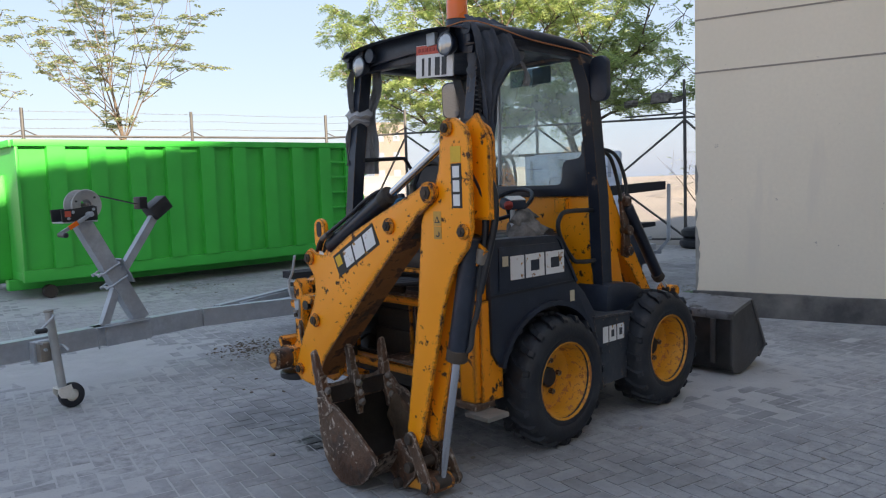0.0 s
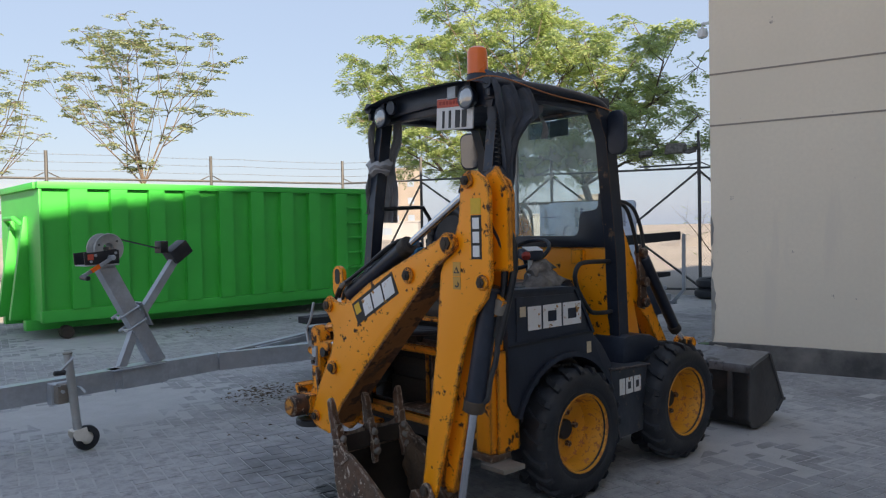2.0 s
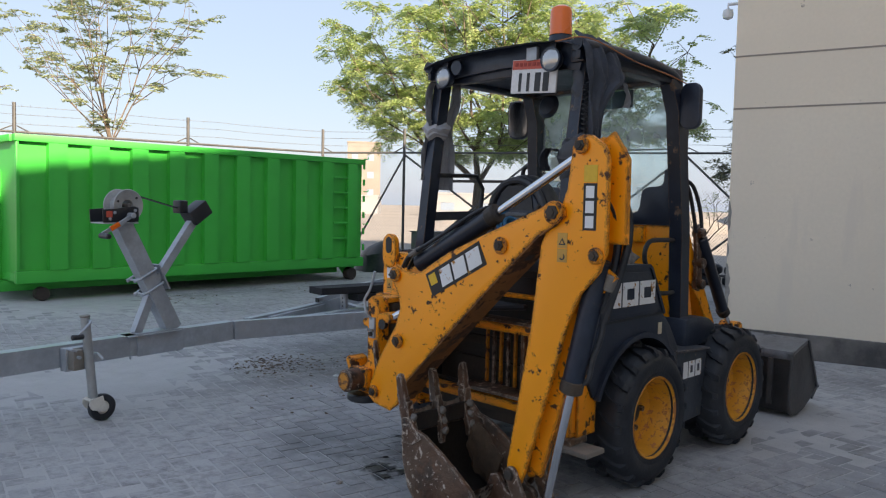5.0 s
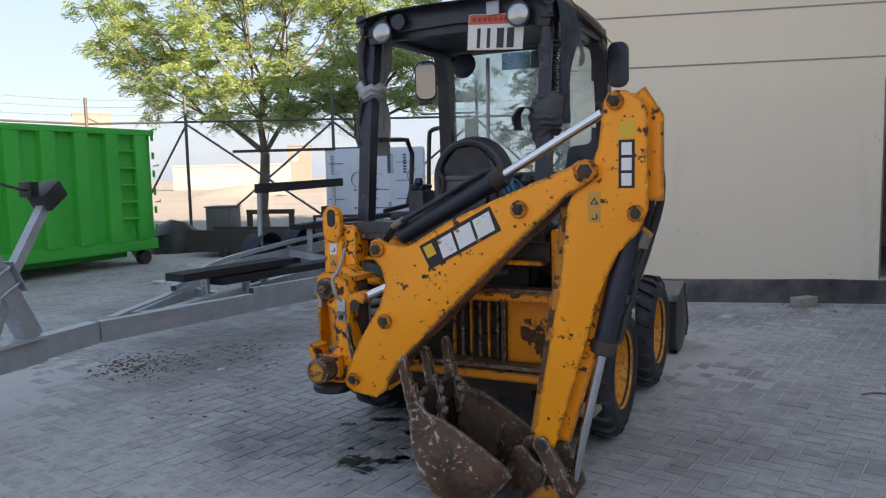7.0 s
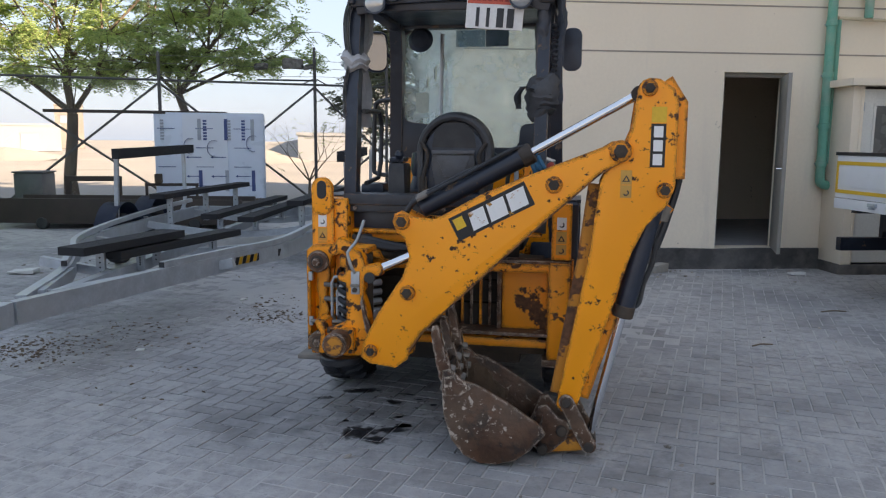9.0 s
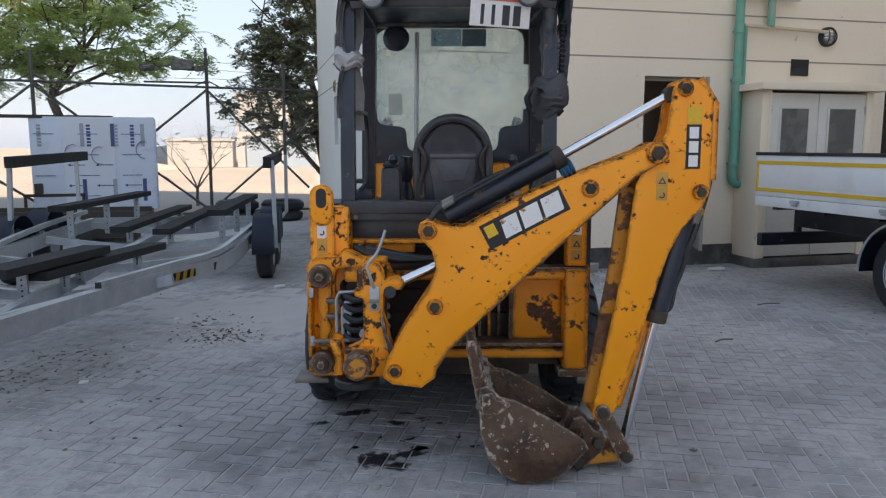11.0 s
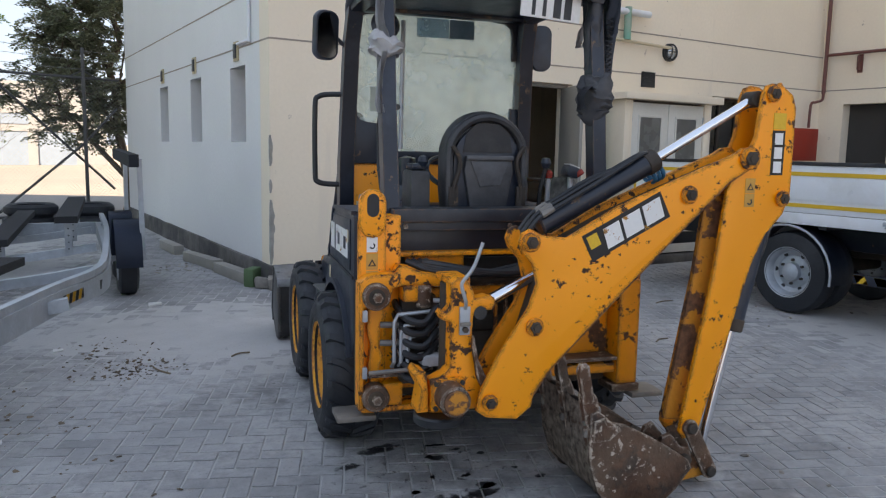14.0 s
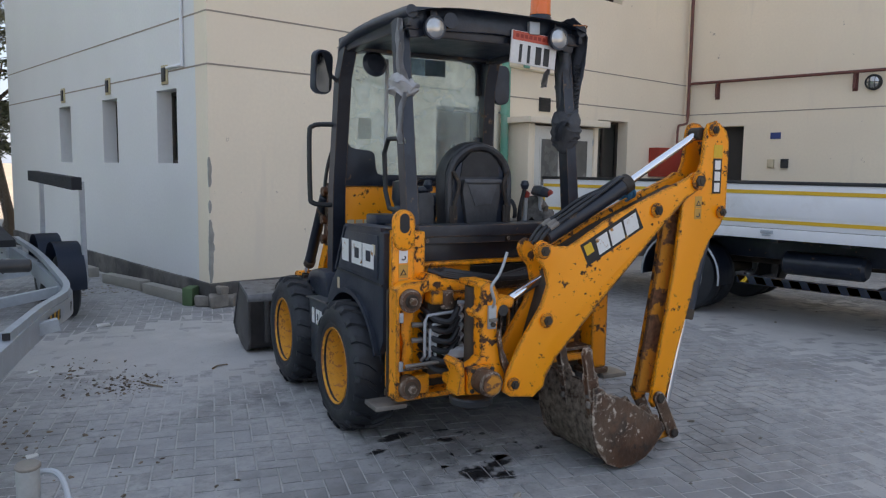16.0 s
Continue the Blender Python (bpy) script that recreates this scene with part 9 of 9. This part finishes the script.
# ---- trees ----
def tree(name, base, height, trunk_r, fork_z, spread, leaf_mat, label, seed, lean=(0, 0), fronds=900, frond=0.28, leaf=0.035, levels=4, umbrella=False, droop=0.35, pairs=6, upright=0.55, broad=False, leafy=3, loose=0.2, sag=0.0):
    """A tapered trunk that forks into limbs and twigs, with a crown of many small leaves set along fronds."""
    rng = random.Random(seed)
    root = thing(name, pose(base[0], base[1], 0), label, "tree")
    wood = B()
    tips = []

    def limb(p, d, length, r, lev):
        n = 5
        pts, rad = [p.copy()], [r]
        q = p.copy()
        dd = d.copy()
        for k in range(n):
            dd = (dd + 0.16 * Vector((rng.uniform(-1, 1), rng.uniform(-1, 1), rng.uniform(-0.6, 0.9)))).normalized()
            dd = (dd + Vector((0, 0, -sag * max(0, lev - 1)))).normalized()
            q = q + dd * (length / n)
            pts.append(q.copy())
            rad.append(r * (1 - 0.55 * (k + 1) / n))
            if lev >= levels - 2 and k >= 1 or lev >= leafy and k >= 1:
                tips.append((q.copy(), dd.copy()))
        sweep(wood, pts, round_shape(1.0, 7 if lev < 2 else 4), radii=rad)
        if lev < levels - 1:
            kids = rng.choice((2, 3, 3)) + (1 if lev == 0 else 0)
            for k in range(kids):
                a = TAU * (k + rng.random() * 0.6) / kids
                side = Vector((math.cos(a), math.sin(a), 0))
                nd = (dd * 0.75 + side * spread * (0.9 + 0.4 * rng.random()) + Vector((0, 0, upright - 0.16 * lev))).normalized()
                limb(pts[-1 - (k % 2)], nd, length * rng.uniform(0.62, 0.85), rad[-1 - (k % 2)] * 0.82, lev + 1)

    d0 = Vector((lean[0], lean[1], 1)).normalized()
    pts = [Vector((0, 0, -0.1)), d0 * fork_z * 0.35 + Vector((rng.uniform(-0.05, 0.05), 0.03, 0)), d0 * fork_z * 0.7, d0 * fork_z]
    sweep(wood, pts, round_shape(1.0, 10), radii=[trunk_r * 1.35, trunk_r, trunk_r * 0.92, trunk_r * 0.9])
    kids = 4
    L = (height - fork_z) * 0.44
    for k in range(kids):
        a = TAU * (k + rng.random() * 0.5) / kids
        limb(pts[-1], (d0 * 0.7 + spread * Vector((math.cos(a), math.sin(a), 0)) + Vector((0, 0, upright * 0.5))).normalized(), L * rng.uniform(0.85, 1.1), trunk_r * 0.62, 1)
    part("trunk", wood, BARK, root)
    verts, faces = [], []

    def leaflet(c, along, out, size):
        nrm = along.cross(out).normalized() * size * 0.25
        k = len(verts)
        w = 0.5 if broad else 0.32
        verts.extend([tuple(c), tuple(c + out * size * 0.5 + along * size * w + nrm), tuple(c + out * size * 1.15), tuple(c + out * size * 0.5 - along * size * w + nrm)])
        faces.append((k, k + 1, k + 2, k + 3))

    for _ in range(fronds):
        p, d = rng.choice(tips)
        p = p + Vector((rng.gauss(0, loose), rng.gauss(0, loose), rng.gauss(-loose * 0.5, loose)))
        a = rng.random() * TAU
        if umbrella:
            ax = Vector((math.cos(a), math.sin(a), rng.uniform(-0.15, 0.2))).normalized()
        else:
            ax = (Vector((math.cos(a), math.sin(a), rng.uniform(-0.5, 0.5))) + d * 0.5).normalized()
        side = ax.cross(Vector((0, 0, 1)))
        side = side.normalized() if side.length > 1e-3 else Vector((1, 0, 0))
        ln = frond * rng.uniform(0.7, 1.3)
        for k in range(pairs):
            t = (k + 0.5) / pairs
            c = p + ax * ln * t + Vector((0, 0, -droop * ln * t * t))
            for s in (-1, 1):
                o = (side * s + ax * 0.35 + Vector((rng.uniform(-0.2, 0.2), rng.uniform(-0.2, 0.2), rng.uniform(-0.5, 0.25)))).normalized()
                leaflet(c, ax, o, leaf * rng.uniform(0.7, 1.35))
    me = raw("crown", verts, faces, leaf_mat, root)
    return root


def grown_tree(name, base, trunk, trunk_r, blobs, leaf_mat, label, seed, per=60, clump=0.55, flat=0.6, frond=0.34, leaf=0.085, pairs=6, droop=0.4, broad=False, twigs=5, rise=0.25, low=-99.0, fan=0.5):
    """A trunk whose limbs reach for the clumps of an uneven crown; twigs and fronds of small leaves fill each clump."""
    rng = random.Random(seed)
    root = thing(name, pose(base[0], base[1], 0), label, "tree")
    wood = B()
    pts = [Vector(p) for p in trunk]
    n = len(pts) - 1
    sweep(wood, pts, round_shape(1.0, 10), radii=[trunk_r * (1.35 if k == 0 else 1 - 0.22 * k / n) for k in range(n + 1)])
    fork = pts[-1]
    goals = []
    for c, r, count in blobs:
        made, tries = 0, 0
        while made < count and tries < count * 40:
            tries += 1
            d = Vector((rng.gauss(0, 1), rng.gauss(0, 1), rng.gauss(0, 1))).normalized()
            k = rng.random() ** 0.42 * rng.uniform(0.82, 1.08)
            p = Vector((c[0] + d.x * r[0] * k, c[1] + d.y * r[1] * k, c[2] + d.z * r[2] * k))
            if p.z < low or any((p - q).length < clump * 0.75 for q in goals):
                continue
            goals.append(p)
            made += 1
    goals.sort(key=lambda p: (p - fork).length)
    nodes, up, kids, way = [fork], [-1], [[]], [0.0]
    for g in goals:
        best = min(range(len(nodes)), key=lambda i: (nodes[i] - g).length + fan * way[i])
        a = nodes[best]
        prev = best
        span = (g - a).length
        steps = max(1, int(span / 0.7))
        for k in range(1, steps + 1):
            t = k / steps
            q = a.lerp(g, t) + Vector((rng.uniform(-1, 1), rng.uniform(-1, 1), rng.uniform(-1, 1))) * 0.07 * (0 if k == steps else 1) + Vector((0, 0, rise * span * t * (1 - t)))
            nodes.append(q)
            up.append(prev)
            kids.append([])
            way.append(way[prev] + (q - nodes[prev]).length)
            kids[prev].append(len(nodes) - 1)
            prev = len(nodes) - 1
    load = [1.0] * len(nodes)
    for i in range(len(nodes) - 1, 0, -1):
        load[up[i]] += load[i]
    thick = lambda i: max(0.006, trunk_r * 0.80 * (load[i] / load[0]) ** 0.5)
    for i in range(1, len(nodes)):
        sweep(wood, [nodes[up[i]], nodes[i]], round_shape(1.0, 6 if thick(i) > 0.03 else 4), radii=[min(thick(up[i]), thick(i) * 1.25), thick(i)])
    verts, faces = [], []

    def leaflet(c, along, out, size):
        nrm = along.cross(out).normalized() * size * 0.25
        k = len(verts)
        w = 0.5 if broad else 0.32
        verts.extend([tuple(c), tuple(c + out * size * 0.5 + along * size * w + nrm), tuple(c + out * size * 1.15), tuple(c + out * size * 0.5 - along * size * w + nrm)])
        faces.append((k, k + 1, k + 2, k + 3))

    for i in range(1, len(nodes)):
        if kids[i] and rng.random() < 0.45:
            continue
        tips = []
        for _ in range(twigs):
            d = Vector((rng.gauss(0, 1), rng.gauss(0, 1), rng.gauss(0.15, 0.6) * flat)).normalized()
            ln = clump * rng.uniform(0.5, 1.25)
            e = nodes[i] + d * ln + Vector((0, 0, -0.12 * ln))
            sweep(wood, [nodes[i], nodes[i] + d * ln * 0.55 + Vector((0, 0, 0.03)), e], round_shape(1.0, 3), radii=[0.010, 0.007, 0.003])
            tips.append((nodes[i], e, d))
        for _ in range(int(per * rng.uniform(0.55, 1.35))):
            a, e, d = rng.choice(tips)
            p = a.lerp(e, rng.uniform(0.25, 1.0)) + Vector((rng.gauss(0, 0.05), rng.gauss(0, 0.05), rng.gauss(0, 0.04)))
            th = rng.random() * TAU
            ax = (Vector((math.cos(th), math.sin(th), rng.uniform(-0.5, 0.35) * flat)) + d * 0.7).normalized()
            side = ax.cross(Vector((0, 0, 1)))
            side = side.normalized() if side.length > 1e-3 else Vector((1, 0, 0))
            ln = frond * rng.uniform(0.6, 1.25)
            for k in range(pairs):
                t = (k + 0.5) / pairs
                c = p + ax * ln * t + Vector((0, 0, -droop * ln * t * t))
                for s in (-1, 1):
                    o = (side * s + ax * 0.35 + Vector((rng.uniform(-0.2, 0.2), rng.uniform(-0.2, 0.2), rng.uniform(-0.5, 0.25)))).normalized()
                    leaflet(c, ax, o, leaf * rng.uniform(0.7, 1.3))
    part("trunk", wood, BARK, root)
    raw("crown", verts, faces, leaf_mat, root)
    return root


grown_tree("tree", (-9.75, 18.0), [(0, 0, -0.1), (-0.02, 0, 0.7), (0.07, 0.02, 1.5), (0.12, 0, 2.1)], 0.15,
           [((-0.9, 0.0, 5.3), (3.8, 2.8, 2.6), 108), ((-2.6, -0.4, 5.2), (1.7, 1.8, 1.5), 24), ((0.6, -0.2, 3.5), (2.7, 2.0, 0.9), 34), ((0.6, 0.0, 6.6), (3.0, 2.4, 1.8), 36)],
           LEAF_LIGHT, "spreading feathery-leaved green tree behind the fence", 5, per=50, clump=0.60, frond=0.30, leaf=0.072, low=2.4, fan=0.6)
grown_tree("tree", (-6.8, 18.7), [(0, 0, -0.1), (-0.10, 0, 0.8), (-0.32, 0, 1.7), (-0.62, 0, 2.6)], 0.12,
           [((0.2, -0.2, 4.9), (2.9, 2.2, 1.8), 62), ((0.5, -0.5, 3.5), (2.1, 1.6, 0.7), 20)],
           LEAF_LIGHT, "smaller feathery-leaved green tree with a leaning trunk", 11, per=50, clump=0.6, frond=0.30, leaf=0.072, low=2.6, fan=0.6)
grown_tree("tree", (-19.4, 13.9), [(0, 0, -0.1), (0.05, 0, 1.0), (0.0, 0.02, 2.2), (0.12, 0, 3.0)], 0.085,
           [((0.1, 0.0, 6.2), (4.1, 2.2, 1.9), 100), ((0.1, 0.0, 4.9), (3.2, 2.0, 0.6), 16)],
           LEAF_PALE, "young sparse tree with thin bare limbs and pale leaf tufts", 21, per=11, clump=0.34, flat=0.12, frond=0.26, leaf=0.085, pairs=5, droop=0.06, twigs=4, rise=-0.10, low=4.1, fan=0.84)
grown_tree("tree", (-23.4, 11.0), [(0, 0, -0.1), (0.03, 0, 0.8), (0.0, 0.02, 1.6), (0.05, 0, 2.2)], 0.11,
           [((0.0, 0.0, 5.6), (2.6, 2.2, 2.3), 60)],
           LEAF_PALE, "pale sparse tree with yellowing leaf tufts", 27, per=10, clump=0.36, flat=0.2, frond=0.28, leaf=0.08, pairs=5, droop=0.15, twigs=4, rise=-0.1, low=2.9, fan=0.9)
grown_tree("tree", (-1.3, 19.6), [(0, 0, -0.1), (0.05, 0, 0.3), (-0.02, 0, 0.7)], 0.14,
           [((-0.55, 0.0, 4.3), (1.6, 1.5, 3.4), 84), ((-0.95, 0.0, 2.9), (1.3, 1.2, 1.5), 34), ((0.0, 0, 6.8), (1.7, 1.4, 1.8), 26)],
           LEAF_DARK, "dense dark olive-leaved tree beside the building", 33, per=52, clump=0.46, flat=1.0, frond=0.26, leaf=0.075, pairs=4, droop=0.3, broad=True, low=0.7)
tree("shrub", (-4.6, 21.5), 2.9, 0.04, 0.4, 0.7, LEAF_PALE, "thin straggly pale desert shrub", 41, (0, 0), 60, 0.25, 0.05, 4, droop=0.1, pairs=4)

# ---- far buildings beyond the fence ----
FAR_WHITE = surface("far_white_wall", (0.30, 0.305, 0.315), 0.9, vary=0.08, vscale=0.3)
FAR_BLUE = surface("far_blue_shutter", (0.22, 0.28, 0.36), 0.7, vary=0.1)
FAR_TAN = surface("far_tan_wall", (0.25, 0.22, 0.195), 0.9, vary=0.15, vscale=0.4)


def far_house(x, y, a, w, d, h, doors, mat, label):
    f = thing("far_building", pose(x, y, -0.05, 0, 0, a), label, "building")
    part("wall", box(B(), 0, 0, 0, w, d, h), mat, f)
    part("parapet", box(B(), -0.1, -0.1, h, w + 0.1, d + 0.1, h + 0.25), mat, f)
    for x0, x1, z0, z1 in doors:
        o = part("door" if z0 < 0.1 else "window", box(B(), x0, -0.06, z0, x1, -0.002, z1), FAR_BLUE, f)
        part("lintel", box(B(), x0 - 0.1, -0.12, z1, x1 + 0.1, -0.003, z1 + 0.12), mat, o)
    return f


far_house(-4.1, 60.4, 0, 8.0, 8, 5.4, [(0.7, 3.0, 0.0, 2.3), (3.7, 6.0, 0.0, 2.3), (0.3, 3.1, 2.8, 3.5)], FAR_WHITE, "distant white flat-roofed house with blue garage shutters")
far_house(-9.2, 60.6, 0, 5.0, 0.4, 2.0, [], FAR_WHITE, "distant low white boundary wall")
far_house(-58.5, 95, 22, 16, 6, 3.2, [(2, 4, 0.8, 2.0), (7, 9, 0.8, 2.0), (11.5, 13.5, 0, 2.2)], FAR_WHITE, "distant long low white building")
far_house(-78, 84, 30, 15, 6, 2.6, [(3, 5, 0.8, 1.8), (9, 11, 0.8, 1.8)], FAR_WHITE, "distant long low pale building")
far_house(-55.9, 129.1, 20, 4.2, 4, 7.0, [(0.8, 1.8, 4.2, 5.4)], FAR_TAN, "distant small tan blockhouse")
far_house(-85.0, 110.0, 37, 6.0, 6, 12.6, [(0.8, 1.9, 3.0, 4.2), (3.6, 4.8, 3.0, 4.2), (0.8, 1.9, 6.2, 7.4), (3.6, 4.8, 6.2, 7.4), (0.8, 1.9, 9.4, 10.6), (3.6, 4.8, 9.4, 10.6)], FAR_TAN, "distant cream tower block")
bm = B()
for x, y, r, h in ((2.0, 70, 6, 1.6), (-13, 58, 5, 1.2), (-31, 60, 5, 0.9), (-10, 70, 7, 1.8)):
    lathe(bm, [(0, h), (r * 0.35, h * 0.72), (r * 0.7, h * 0.25), (r, -0.1)], 24, pose(x, y, 0))
jitter(bm, 0.25, 0.7)
tagged(part("sand_heap", bm, SAND), "grey-brown heaps of spoil on the sand", "spoil heap", kind="stuff")

# ---- block paving: herringbone of 200 x 100 mm blocks ----
U, GAP = 0.1015, 0.009
NEAR = (-5.0, -2.0, 1.9, 3.95)     # the stretch whose blocks are objects of their own


def paver_mesh(name, lx, ly):
    """A block with a worn, chamfered top edge."""
    c, h = 0.004, 0.005
    x, y = lx / 2 - GAP / 2, ly / 2 - GAP / 2
    v = [(-x, -y, -h), (x, -y, -h), (x, y, -h), (-x, y, -h), (-x, -y, -0.002), (x, -y, -0.002), (x, y, -0.002), (-x, y, -0.002), (-x + c, -y + c, 0), (x - c, -y + c, 0), (x - c, y - c, 0), (-x + c, y - c, 0)]
    f = [(8, 9, 10, 11)] + [(k, (k + 1) % 4, 4 + (k + 1) % 4, 4 + k) for k in range(4)] + [(4 + k, 4 + (k + 1) % 4, 8 + (k + 1) % 4, 8 + k) for k in range(4)]
    return v, f


shapes = {"H": paver_mesh("h", 2 * U, U), "V": paver_mesh("v", U, 2 * U)}
shared = {}
for key, (v, f) in shapes.items():
    me = bpy.data.meshes.new("paver_" + key)
    me.from_pydata(v, [], f)
    me.materials.append(NEAR_PAVER)
    shared[key] = me
rng = random.Random(4)
far_v, far_f = [], []
TURN = radians(-25.0)              # the bond runs at a slant to the building
ct, st = math.cos(TURN), math.sin(TURN)
MX, MY = (YX0 + YX1) / 2, (YY0 + YY1) / 2
R = int(math.hypot(YX1 - YX0, YY1 - YY0) / 2 / U) + 2
count = 0
for j in range(-R, R):
    for i in range(-R, R):
        d = (i - j) % 4
        if d == 0:
            key, a, b = "H", (i + 1) * U, (j + 0.5) * U
        elif d == 3:
            key, a, b = "V", (i + 0.5) * U, (j + 1) * U
        else:
            continue
        cx, cy = MX + a * ct - b * st, MY + a * st + b * ct
        if not (YX0 + 0.11 < cx < YX1 - 0.11 and YY0 + 0.11 < cy < YY1 - 0.11) or cx > WX - 0.12 and cy > WY - 0.12 or cx > WX2 - 0.1:
            continue
        dz = rng.gauss(0, 0.0010) + 0.010 * noise.noise((cx * 0.35, cy * 0.35, 2.0))
        dz = min(dz, 0.004)
        tilt = (rng.gauss(0, 0.006), rng.gauss(0, 0.006))
        near = NEAR[0] < cx < NEAR[1] and NEAR[2] < cy < NEAR[3] and count < 290
        turn = TURN + rng.gauss(0, 0.008)
        if near:
            ob = new("paver", shared[key])
            ob.parent = yard
            ob.matrix_basis = Matrix.LocRotScale((cx, cy, dz), Euler((tilt[0], tilt[1], turn)), None)
            count += 1
            continue
        v, f = shapes[key]
        k = len(far_v)
        ca, sa = math.cos(turn), math.sin(turn)
        far_v.extend([(cx + ca * x - sa * y, cy + sa * x + ca * y, z + dz + tilt[0] * y - tilt[1] * x) for x, y, z in v])
        far_f.extend([tuple(q + k for q in face) for face in f])
ob = raw("paving_blocks", far_v, far_f, PAVER, yard)
tagged(ob, "grey concrete paving blocks laid in herringbone", kind="stuff")
